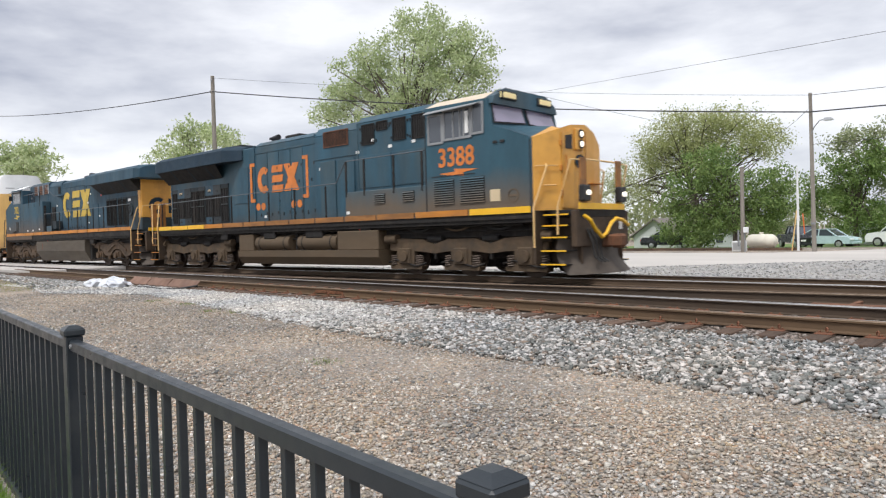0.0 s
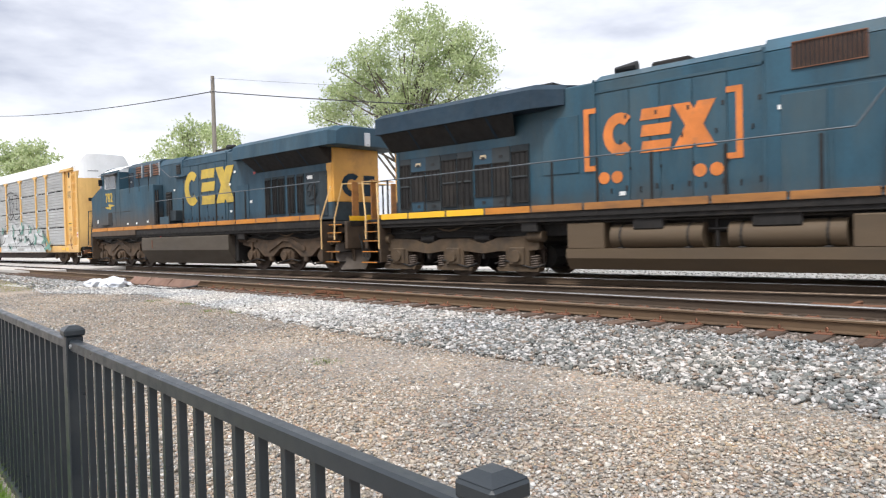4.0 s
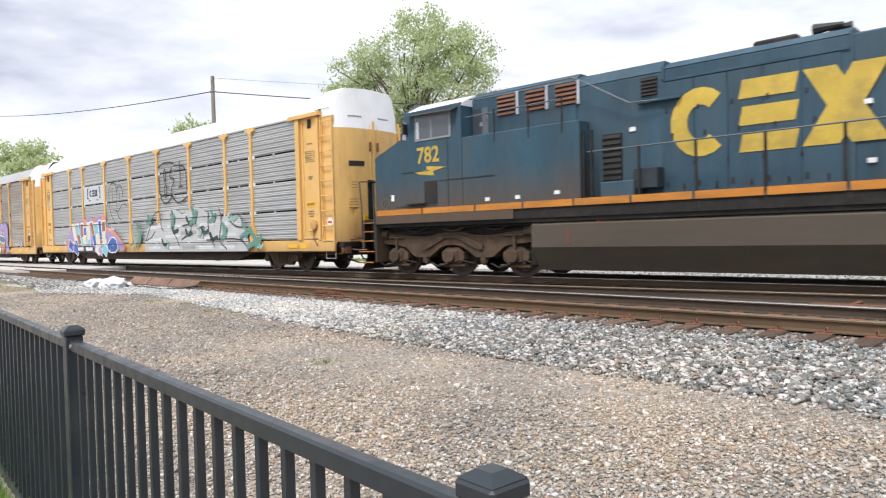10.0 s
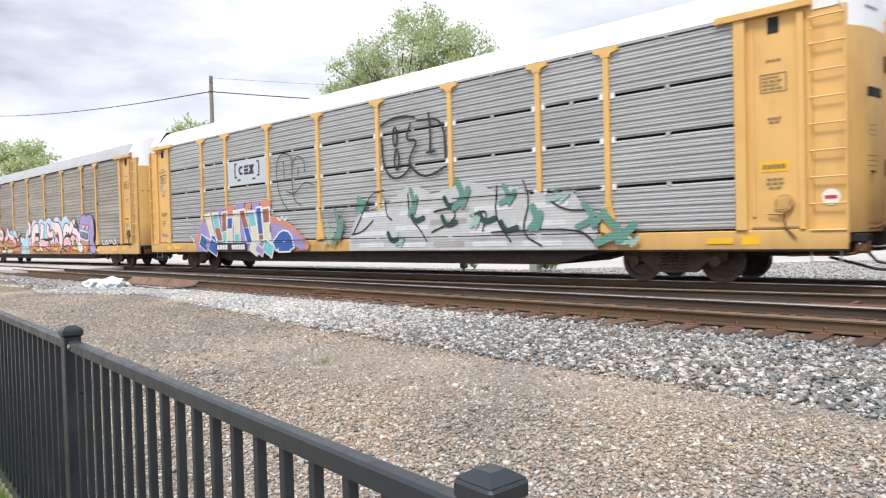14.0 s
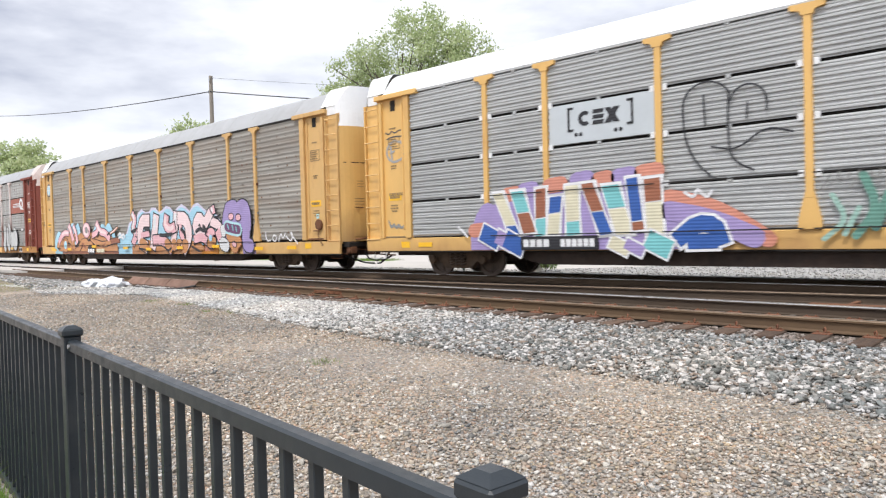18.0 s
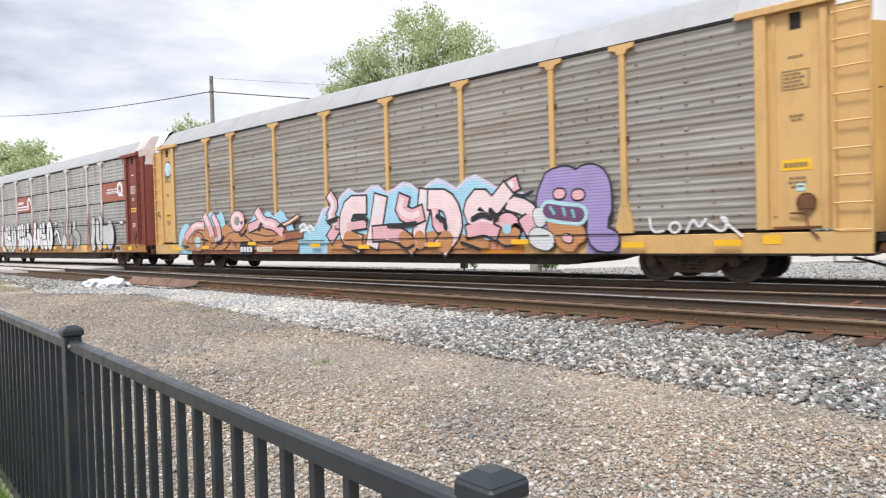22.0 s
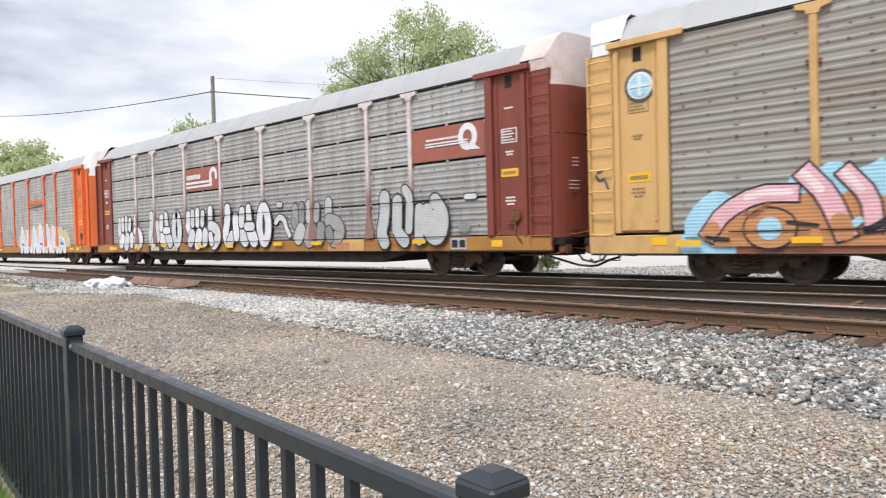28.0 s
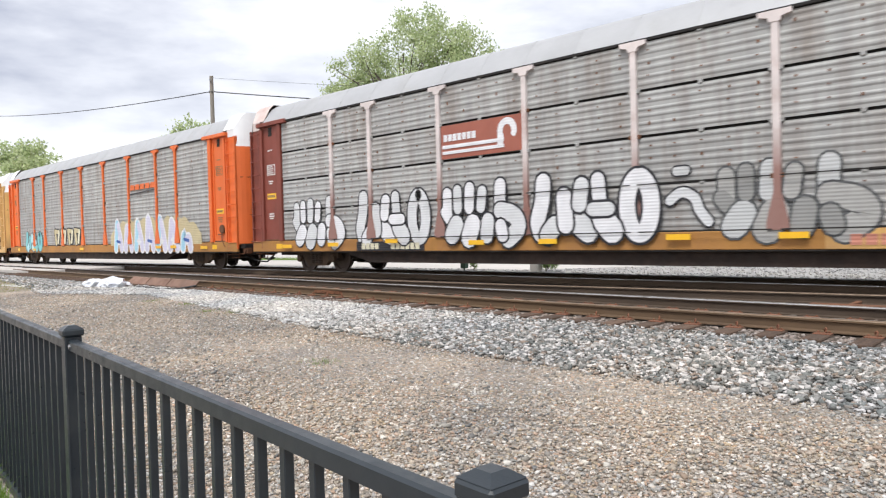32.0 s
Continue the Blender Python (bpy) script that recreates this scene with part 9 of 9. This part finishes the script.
pl = make_pole("tall grey wooden utility pole", (-42.25, 23.5, -0.06), 12.2, 0.17, 0.12)
part("crossarm", MB().tube([(-0.35, 0, 11.15), (0.35, 0, 11.15)], 0.03, 6), M_RAILING, pl)
part("insulator", MB().disc((0.1, -0.15, 11.9), "z", 0.05, 0.12, 8), M_RAILING, pl)
part("insulator", MB().disc((-0.2, -0.05, 11.22), "z", 0.05, 0.1, 8), M_RAILING, pl)
pr = make_pole("leaning wooden utility pole with a street lamp", (-10.3, 38.8, -0.06), 8.1, 0.115, 0.085, (-0.12, 0.1))
part("lamp_arm", MB().tube([(-0.08, 0, 6.0), (0.1, -0.05, 6.35), (0.35, -0.1, 6.62), (0.62, -0.15, 6.66)], 0.025, 6), M_RAILING, pr)
part("lamp_head", MB().prism([(0.5, 6.60), (0.62, 6.72), (0.9, 6.70), (1.0, 6.60), (0.9, 6.56), (0.6, 6.56)], -0.25, -0.05), M_SILVER, pr, "grey street lamp head")
part("pole_tag", MB().box(-0.1, 0.1, -0.2, -0.14, 1.4, 1.5), M_RAILING, pr)
pm = make_pole("short grey wooden pole with meter boxes", (-13.95, 39.1, -0.06), 4.65, 0.115, 0.10)
part("meter_box", MB().box(0.1, 0.36, -0.24, -0.12, 1.05, 1.35, 0.02), M_BOXWHITE, pm, "pale meter box")
part("conduit", MB().tube([(0.16, -0.16, 0), (0.16, -0.16, 1.1)], 0.03, 6).tube([(-0.2, -0.1, 0.3), (-0.2, -0.1, 1.2)], 0.05, 6), M_RAILING, pm)
pt = thing("thin_pole", "thin white steel pole with yellow guy guard", "pole", loc=(-11.6, 40.7, -0.06))
part("shaft", MB().tube([(0, 0, 0), (0, 0, 4.5)], 0.07, 8, 0.05), M_BOXWHITE, pt, smooth=True)
part("guy_guard", MB().tube([(-0.32, 0, 0), (-0.05, 0, 2.2)], 0.035, 6), M_RAILING_Y, pt, "pale yellow guy-wire guard")
part("guy_guard", MB().tube([(0.3, 0.1, 0.9), (0.22, 0.1, 2.0)], 0.03, 6), M_ORANGE, pt, "orange marker tube")
for bx, by, tp in ((-152, 45, 21.0),):
    make_pole("far grey utility pole", (bx, by, -0.06), tp, 0.3, 0.25)


def make_wire(label, a, b, sag, r):
    a, b = Vector(a), Vector(b)
    pts = []
    for k in range(25):
        u = k / 24
        p = a.lerp(b, u)
        p.z -= sag * 4 * u * (1 - u)
        pts.append(p)
    w = part("overhead_wire", MB().tube(pts, r, 5), M_WIRE)
    tagged(w, label, "cable", "overhead wires")


make_wire("black overhead cable sagging between poles", (-98.3, 26.0, 17.3), (-42.3, 23.4, 11.1), 0.4, 0.035)
make_wire("black overhead cable sagging between poles", (-42.2, 23.4, 11.1), (-10.4, 38.7, 7.05), 0.35, 0.035)
make_wire("black overhead cable sagging between poles", (-10.4, 38.7, 7.05), (30, 50, 8.0), 0.3, 0.035)
make_wire("thin overhead wire near the pole tops", (-42.2, 23.4, 12.0), (-10.4, 38.7, 7.9), 0.3, 0.009)
make_wire("thin overhead wire near the pole tops", (-10.4, 38.7, 7.9), (30, 50, 8.9), 0.2, 0.014)
make_wire("thin service wire rising over the tracks", (-38.2, 45.0, 12.25), (16.3, 20.0, 5.76), 0.0, 0.009)
make_wire("thin service wire to the far trees", (-30.0, 39.0, 11.5), (-18.5, 58.0, 8.0), 0.2, 0.012)
make_wire("thin wire from the lamp pole", (-10.3, 38.7, 5.4), (20, 44, 6.4), 0.2, 0.012)
make_wire("thin wire from the lamp pole into the trees", (-10.4, 38.8, 7.3), (-14.3, 46, 6.95), 0.1, 0.01)


# ---------------------------------------------------------------- tank, cabinet, kerb, marker
tk = thing("propane_tank", "cream-white propane tank on two saddles", "tank", loc=(-13.9, 41.9, -0.06))
ax = Vector((0.80, -0.6, 0)).normalized()
tm = MB()
prof = [(-1.15, 0.02), (-1.12, 0.2), (-1.02, 0.33), (-0.85, 0.40), (0.85, 0.40), (1.02, 0.33), (1.12, 0.2), (1.15, 0.02)]
seg = 18
perp = Vector((-ax.y, ax.x, 0))
for o, r in prof:
    for k in range(seg):
        t = 6.2832 * k / seg
        p = ax * o + perp * (r * math.cos(t)) + Vector((0, 0, 0.52 + r * math.sin(t)))
        tm.v.append(tuple(p))
for i in range(len(prof) - 1):
    for k in range(seg):
        tm.f.append((i * seg + k, i * seg + (k + 1) % seg, (i + 1) * seg + (k + 1) % seg, (i + 1) * seg + k))
part("tank_body", tm, M_TANKWHITE, tk, smooth=True)
for o in (-0.65, 0.65):
    p = ax * o
    part("saddle", MB().box(p.x - 0.1, p.x + 0.1, p.y - 0.25, p.y + 0.25, 0, 0.22, 0.02), M_CONCRETE, tk)
part("dome_cover", MB().disc((0, 0, 0.95), "z", 0.12, 0.14, 12), M_TANKWHITE, tk, smooth=True)
cb = thing("utility_cabinet", "white metal utility cabinet on the ground", "cabinet", loc=(-14.5, 40.1, -0.06))
part("cabinet_body", MB().box(-0.36, 0.36, -0.2, 0.2, 0, 0.58, 0.02), M_BOXWHITE, cb)
part("vent", MB().box(-0.30, 0.30, -0.215, -0.2, 0.08, 0.5, 0.004), M_SILVER, cb, "pale grey front panel")
kb = thing("timber_edging", "dark low timber edge along the far side of the road", "kerb")
for k in range(14):
    part("timber", MB().box(-36 + 1.75 * k, -36 + 1.75 * k + 1.72, 41.0, 41.2, -0.1, 0.09, 0.015), M_TIE, kb)
mk = thing("concrete_marker", "small grey concrete marker post", "post", loc=(-14.1, 19.9, -0.06))
part("marker_block", MB().box(-0.16, 0.16, -0.16, 0.16, 0, 0.5, 0.02), M_CONCRETE, mk)
mk2 = thing("ground_signal", "low dark green signal box beside the track", "signal", loc=(-16.8, 19.2, -0.06))
part("signal_box", MB().box(-0.12, 0.12, -0.1, 0.1, 0.12, 0.34, 0.02).tube([(0, 0, 0), (0, 0, 0.14)], 0.03, 6), mat("dark_green_box_paint", (0.03, 0.07, 0.04), 0.5), mk2)

# ---------------------------------------------------------------- houses
M_SIDING = mat("pale_grey_house_siding", (0.50, 0.52, 0.52), 0.7, var=0.06, scale=1, bump=0.2, bscale=8, stretch=(0.1, 0.1, 3))
M_SHINGLE = mat("grey_brown_roof_shingles", (0.20, 0.175, 0.16), 0.9, var=0.2, scale=3, bump=0.3, bscale=14)
M_WHITEWALL = mat("white_house_wall", (0.66, 0.68, 0.70), 0.7, var=0.05, bump=0.08)


def make_house(label, loc, turn, w, d, h, rise, wall_m, windows):
    hs = thing("house", label, "house", "houses behind the road", loc=loc)
    hs.rotation_euler = (0, 0, radians(turn))
    part("wall", MB().prism([(-w / 2, 0), (w / 2, 0), (w / 2, h), (0, h + rise), (-w / 2, h)], 0, d), wall_m, hs)
    for s in (-1, 1):
        o = 0.35
        k = rise / (w / 2)
        rf = MB()
        x1, z1 = s * (w / 2 + o), h - o * k
        vs = [(0, -o, h + rise + 0.02), (x1, -o, z1 + 0.02), (x1, d + o, z1 + 0.02), (0, d + o, h + rise + 0.02)]
        vs += [(p[0], p[1], p[2] + 0.14) for p in vs]
        rf.add(vs, [(0, 1, 2, 3), (7, 6, 5, 4), (0, 4, 5, 1), (1, 5, 6, 2), (2, 6, 7, 3), (3, 7, 4, 0)])
        part("roof_slope", rf, M_SHINGLE, hs)
    for x, z, ww, hh in windows:
        wn_ = part("window", MB().box(x - ww / 2 - 0.06, x + ww / 2 + 0.06, -0.05, 0.0, z - 0.06, z + hh + 0.06, 0.01), M_BOXWHITE, hs, "white window frame")
        part("pane", MB().box(x - ww / 2, x + ww / 2, -0.062, -0.05, z, z + hh), M_WINDOW, wn_)
    return hs


make_house("small grey house with a brown-grey gable roof", (-30.3, 62.0, -0.62), 8, 4.0, 7.5, 1.35, 1.45, M_SIDING, [(-0.9, 0.45, 0.6, 0.7), (0.9, 0.45, 0.6, 0.7)])
make_house("taller grey house behind the gabled one", (-27.0, 67.5, -0.7), 60, 5.0, 6.0, 1.4, 1.6, M_SIDING, [(0.8, 0.5, 0.8, 0.8)])
make_house("white low house behind parked cars", (-14.6, 82.0, -0.86), 5, 7.5, 6.0, 1.9, 1.3, M_WHITEWALL, [(-2.2, 0.7, 0.8, 0.8), (-0.8, 0.7, 0.8, 0.8), (1.8, 0.7, 0.9, 0.8)])
M_GRASS = mat("mown_green_lawn", (0.12, 0.20, 0.045), 0.95, var=0.25, scale=1.2, bump=0.5, bscale=20, stain=(0.2, 0.2, 0.09), amount=0.35)
lw = MB()
for i in range(12):
    for j in range(8):
        xa, xb, ya, yb = -44 + 4 * i, -40 + 4 * i, 47 + 5 * j, 52 + 5 * j
        lw.add([(x, y, ground_z(x, y) + 0.02) for x, y in ((xa, ya), (xb, ya), (xb, yb), (xa, yb))], [(0, 1, 2, 3)])
tagged(part("lawn", lw, M_GRASS), "green lawn round the houses", "lawn", kind="structure")


# ---------------------------------------------------------------- parked vehicles
def make_vehicle(name, label, loc, turn, prof, roof_prof, width, paint, wheels, cat):
    """A road vehicle: body from its side outline, glass house, wheels, lamps. prof and roof_prof: (x, z) outlines."""
    c = thing(name, label, cat, "parked vehicles", loc=loc)
    c.rotation_euler = (0, 0, radians(turn))
    h = width / 2
    b = MB()
    n = len(prof)
    vs = [(x, -h + (0.06 if z > 0.75 else 0), z) for x, z in prof] + [(x, h - (0.06 if z > 0.75 else 0), z) for x, z in prof]
    b.add(vs, [tuple(range(n)), tuple(range(2 * n - 1, n - 1, -1))] + [(i, i + n, (i + 1) % n + n, (i + 1) % n) for i in range(n)])
    part("body", b, paint, c)
    g = MB()
    n = len(roof_prof)
    zt = max(z for _, z in roof_prof)
    vs = [(x, -h + (0.22 if z > zt - 0.15 else 0.07), z) for x, z in roof_prof] + [(x, h - (0.22 if z > zt - 0.15 else 0.07), z) for x, z in roof_prof]
    g.add(vs, [tuple(range(n)), tuple(range(2 * n - 1, n - 1, -1))] + [(i, i + n, (i + 1) % n + n, (i + 1) % n) for i in range(n)])
    part("glass_house", g, M_WINDOW, c, "dark windows")
    xs = [x for x, z in roof_prof if z > zt - 0.15]
    part("roof_panel", MB().box(min(xs) - 0.03, max(xs) + 0.03, -h + 0.2, h - 0.2, zt - 0.01, zt + 0.04, 0.02), paint, c)
    xm = (min(xs) + max(xs)) / 2
    lowx = [x for x, z in roof_prof if z <= zt - 0.15]
    for xa, xb in ((xm, xm), (min(xs), min(lowx)), (max(xs), max(lowx))):
        for s in (-1, 1):
            part("pillar", MB().tube([(xa, s * (h - 0.2), zt), (xb, s * (h - 0.06), min(z for _, z in roof_prof))], 0.045, 6), paint, c)
    for x, r in wheels:
        for s in (-1, 1):
            w = part("wheel", MB().disc((x, s * (h - 0.1), r), "y", r, 0.22, 18), M_RUBBER, c, "black tyre", smooth=True)
            part("hub", MB().disc((x, s * (h + 0.005), r), "y", r * 0.62, 0.03, 12), M_SILVER, w, smooth=True)
    x0, x1 = min(p[0] for p in prof), max(p[0] for p in prof)
    for s in (-1, 1):
        part("headlight", MB().box(x1 - 0.10, x1 + 0.01, s * (h - 0.5), s * (h - 0.12), 0.58, 0.72, 0.02), M_BOXWHITE, c, "clear headlight")
        part("tail_light", MB().box(x0 - 0.01, x0 + 0.08, s * (h - 0.4), s * (h - 0.1), 0.68, 0.85, 0.02), M_RED_LABEL, c, "red tail light")
    part("bumper", MB().box(x1 - 0.06, x1 + 0.05, -h + 0.1, h - 0.1, 0.3, 0.48, 0.03), paint, c)
    return c


M_TEAL = mat("pale_teal_car_paint", (0.42, 0.55, 0.57), 0.3, var=0.04, bump=0)
M_CARBLACK = mat("black_car_paint", (0.02, 0.022, 0.025), 0.25, var=0.1, bump=0)
M_CARWHITE = mat("white_car_paint", (0.74, 0.75, 0.76), 0.3, var=0.03, bump=0)
sedan = [(-2.25, 0.35), (2.2, 0.32), (2.28, 0.62), (2.05, 0.80), (1.2, 0.93), (-1.55, 1.0), (-2.2, 0.95), (-2.3, 0.6)]
make_vehicle("sedan", "pale teal sedan parked on the far lot", (-15.1, 60.0, ground_z(0, 60)), -14, sedan, [(1.25, 0.9), (0.45, 1.40), (-0.75, 1.44), (-1.7, 0.95)], 1.75, M_TEAL, [(1.4, 0.32), (-1.35, 0.32)], "car")
truck = [(-2.7, 0.5), (2.6, 0.45), (2.68, 0.85), (2.45, 1.1), (1.4, 1.18), (-0.6, 1.2), (-0.62, 1.12), (-2.7, 1.12)]
make_vehicle("pickup_truck", "black pickup truck parked under trees", (-17.4, 61.5, ground_z(0, 61.5)), -55, truck, [(1.35, 1.15), (0.75, 1.75), (-0.4, 1.78), (-0.65, 1.15)], 1.95, M_CARBLACK, [(1.7, 0.4), (-1.6, 0.4)], "pickup truck")
suv = [(-2.3, 0.4), (2.3, 0.38), (2.36, 0.75), (2.2, 1.0), (1.25, 1.1), (-2.2, 1.15), (-2.36, 0.8)]
make_vehicle("suv", "white sport utility vehicle parked on the far lot", (-9.3, 57.0, ground_z(0, 57)), 160, suv, [(1.3, 1.05), (0.6, 1.7), (-2.0, 1.74), (-2.25, 1.1)], 1.85, M_CARWHITE, [(1.45, 0.36), (-1.4, 0.36)], "car")
make_vehicle("sedan", "black car parked beside the grey house", (-27.3, 58.5, ground_z(0, 58.5)), 20, sedan, [(1.25, 0.9), (0.45, 1.40), (-0.75, 1.44), (-1.7, 0.95)], 1.75, M_CARBLACK, [(1.4, 0.32), (-1.35, 0.32)], "car")

# ---------------------------------------------------------------- things beside the near rail
M_FOIL = mat("crumpled_white_foil_sheet", (0.70, 0.72, 0.76), 0.4, metal=0.2, var=0.15, scale=6, bump=0.6, bscale=14, dist=0.03, stain=(0.35, 0.37, 0.42), amount=0.4, sscale=5)


def crumple(name, label, loc, size, seed, m, cat):
    rg = random.Random(seed)
    bm = bmesh.new()
    bmesh.ops.create_icosphere(bm, subdivisions=3, radius=1.0)
    for v in bm.verts:
        k = 1 + 0.22 * noise.noise(v.co * 2.3 + Vector((seed, 0, 0))) + rg.uniform(-0.17, 0.17)
        v.co = Vector((v.co.x * size[0] * k, v.co.y * size[1] * k, max(v.co.z, -0.15) * size[2] * k))
    me = bpy.data.meshes.new(name)
    bm.to_mesh(me)
    bm.free()
    me.materials.append(m)
    ob = new(name, me)
    ob.location = loc
    return tagged(ob, label, cat)


crumple("crumpled_foil", "crumpled white plastic-wrapped bundle beside the rail", (-21.75, 8.62, 0.05), (0.62, 0.35, 0.24), 3, M_FOIL, "bundle")
crumple("crumpled_foil", "crumpled grey-white bundle on pale gravel", (-22.75, 8.48, 0.03), (0.55, 0.3, 0.18), 5, M_FOIL, "bundle")
crumple("foil_scrap", "small pale scrap of plastic sheet", (-23.55, 8.75, 0.12), (0.42, 0.1, 0.07), 8, M_FOIL, "scrap")
M_RUSTPLATE = mat("pale_rust_steel_sheet", (0.27, 0.155, 0.11), 0.8, var=0.25, scale=2, bump=0.2, stain=(0.14, 0.07, 0.045), amount=0.6, sscale=1.6, spread=0.35)
for k, (xa, xb) in enumerate(((-22.9, -21.5), (-21.47, -20.0), (-19.97, -18.2))):
    pp = MB()
    ya, yb = near_y(xa, -0.22), near_y(xb, -0.24)
    vs = [(xa, ya - 0.20, 0.02), (xb, yb - 0.20, 0.0), (xb, yb, 0.19), (xa, ya + 0.02, 0.21)]
    vs += [(p[0], p[1] + 0.03, p[2] + 0.012) for p in vs]
    pp.add(vs, [(0, 1, 2, 3), (7, 6, 5, 4), (0, 4, 5, 1), (1, 5, 6, 2), (2, 6, 7, 3), (3, 7, 4, 0)])
    tagged(part("steel_sheet", pp, M_RUSTPLATE), "rusty steel sheet leaning against the rail", "steel sheet", "rusty sheets by the rail")
tagged(part("loose_cable", MB().tube([(-21.2, 8.95, 0.0), (-20.2, 8.9, 0.02), (-19.2, 8.85, 0.0), (-18.3, 9.0, 0.03), (-17.9, 9.3, 0.1)], 0.03, 6), M_RUBBER), "black cable lying beside the sheets", "cable")
cs = thing("crossing_slab", "pale concrete road crossing over the tracks", "road crossing", kind="structure")
for k in range(4):
    part("slab", MB().box(-41.5 - 7 * k, -34.6 - 7 * k, 10.35 + 0.24 * k, 11.6 + 0.24 * k, 0.0, 0.165, 0.02), M_ASPHALT, cs)
    part("slab", MB().box(-41.5 - 7 * k, -34.6 - 7 * k, 12.1 + 0.24 * k, 14.3, 0.0, 0.165, 0.02), M_ASPHALT, cs)
tagged(part("pale_path", MB().add([(-29, 7.2, -0.052), (-20.3, 7.4, -0.052), (-22, 8.3, -0.05), (-26, 8.6, -0.05)], [(0, 1, 2, 3)]), mat("pale_limestone_dust", (0.5, 0.49, 0.46), 0.95, var=0.12, scale=2, bump=0.3, bscale=30)), "pale limestone dust patch by the rail", "ground", kind="structure")


# ---------------------------------------------------------------- grass
def make_grass(name, label, n, area, h, cols):
    c = area(n)
    n = len(c)
    a = NPR.rand(n) * 6.283
    hh = h * NPR.uniform(0.5, 1.2, n)
    lean = NPR.normal(0, 0.35, (n, 2)) * hh[:, None]
    w = 0.0018 + 0.004 * h
    d = np.stack((np.cos(a) * w, np.sin(a) * w, np.zeros(n)), -1)
    mid = c + np.concatenate((lean * 0.35, (hh * 0.6)[:, None]), 1)
    tip = c + np.concatenate((lean, hh[:, None]), 1)
    v = np.stack((c - d, c + d, mid + d * 0.7, tip, mid - d * 0.7), 1)
    me = bpy.data.meshes.new(name)
    me.vertices.add(n * 5)
    me.vertices.foreach_set("co", v.reshape(-1))
    me.loops.add(n * 5)
    me.loops.foreach_set("vertex_index", np.arange(n * 5))
    me.polygons.add(n)
    me.polygons.foreach_set("loop_start", np.arange(n) * 5)
    me.update(calc_edges=True)
    me.materials.append(leaf_mat(name + "_blades", cols))
    tagged(new(name, me), label, "grass", kind="stuff")


def near_grass(n):
    x = NPR.uniform(-7.5, -3.3, n)
    y = 0.66 - 0.1157 * x - 0.06 - NPR.rand(n) ** 1.3 * 1.0
    return np.stack((x, y, np.full(n, -0.07)), -1)


def patch_grass(n):
    x, y = NPR.uniform(-36, -23.5, n), NPR.uniform(6.0, 8.6, n)
    ok = (np.abs((y - 7.3 + (x + 29) * 0.05)) < 1.2 - 0.08 * np.abs(x + 29) + 0.25 * np.sin(x * 3.1))
    return np.stack((x, y, np.full(n, -0.07)), -1)[ok]


make_grass("lawn_grass", "bright green lawn grass beside the fence", 9000, near_grass, 0.13, [(0.13, 0.25, 0.03), (0.22, 0.36, 0.06), (0.17, 0.28, 0.05)])
make_grass("dry_grass", "thin yellow-green grass patch on the yard", 9000, patch_grass, 0.07, [(0.30, 0.28, 0.10), (0.24, 0.27, 0.08), (0.38, 0.33, 0.15)])


def verge_grass(n):
    return np.stack((NPR.uniform(-47, -28, n), 25.4 + 1.5 * NPR.rand(n), np.full(n, -0.05)), -1)


make_grass("verge_grass", "bright green grass strip behind the train's track", 9000, verge_grass, 0.16, [(0.15, 0.27, 0.04), (0.24, 0.36, 0.08), (0.19, 0.28, 0.06)])
tagged(part("grass_verge", MB().box(-47, -28, 25.3, 27.0, -0.2, -0.035), M_GRASS), "green grass verge between gravel and road", "grass", kind="structure")


def weeds(n):
    k = NPR.randint(0, 5, n)
    cx, cy = np.array((-12.6, -11.9, -6.2, -16.0, -14.4))[k], np.array((6.75, 6.9, 4.7, 7.2, 7.25))[k]
    return np.stack((cx + NPR.normal(0, 0.12, n), cy + NPR.normal(0, 0.1, n), np.full(n, -0.06)), -1)


make_grass("weeds", "small green weeds in the gravel", 500, weeds, 0.06, [(0.16, 0.24, 0.06), (0.22, 0.28, 0.08)])


def motions():
    """The train rolls past at an even pace; every wheelset turns with it."""
    n = 16
    for car, x0 in TRAIN:
        walk(car, [(32.0 * k / n, Matrix.Translation((x0 + travel(32.0 * k / n), TRACK_Y, RAIL_Z))) for k in range(n + 1)])
    total = travel(32.0)
    for ws, x, r in WHEELS:
        k = int(total / r / 1.45) + 1
        walk(ws, [(32.0 * i / k, Matrix.Translation((x, 0, r)) @ Matrix.Rotation(travel(32.0 * i / k) / r, 4, "Y")) for i in range(k + 1)])


motions()
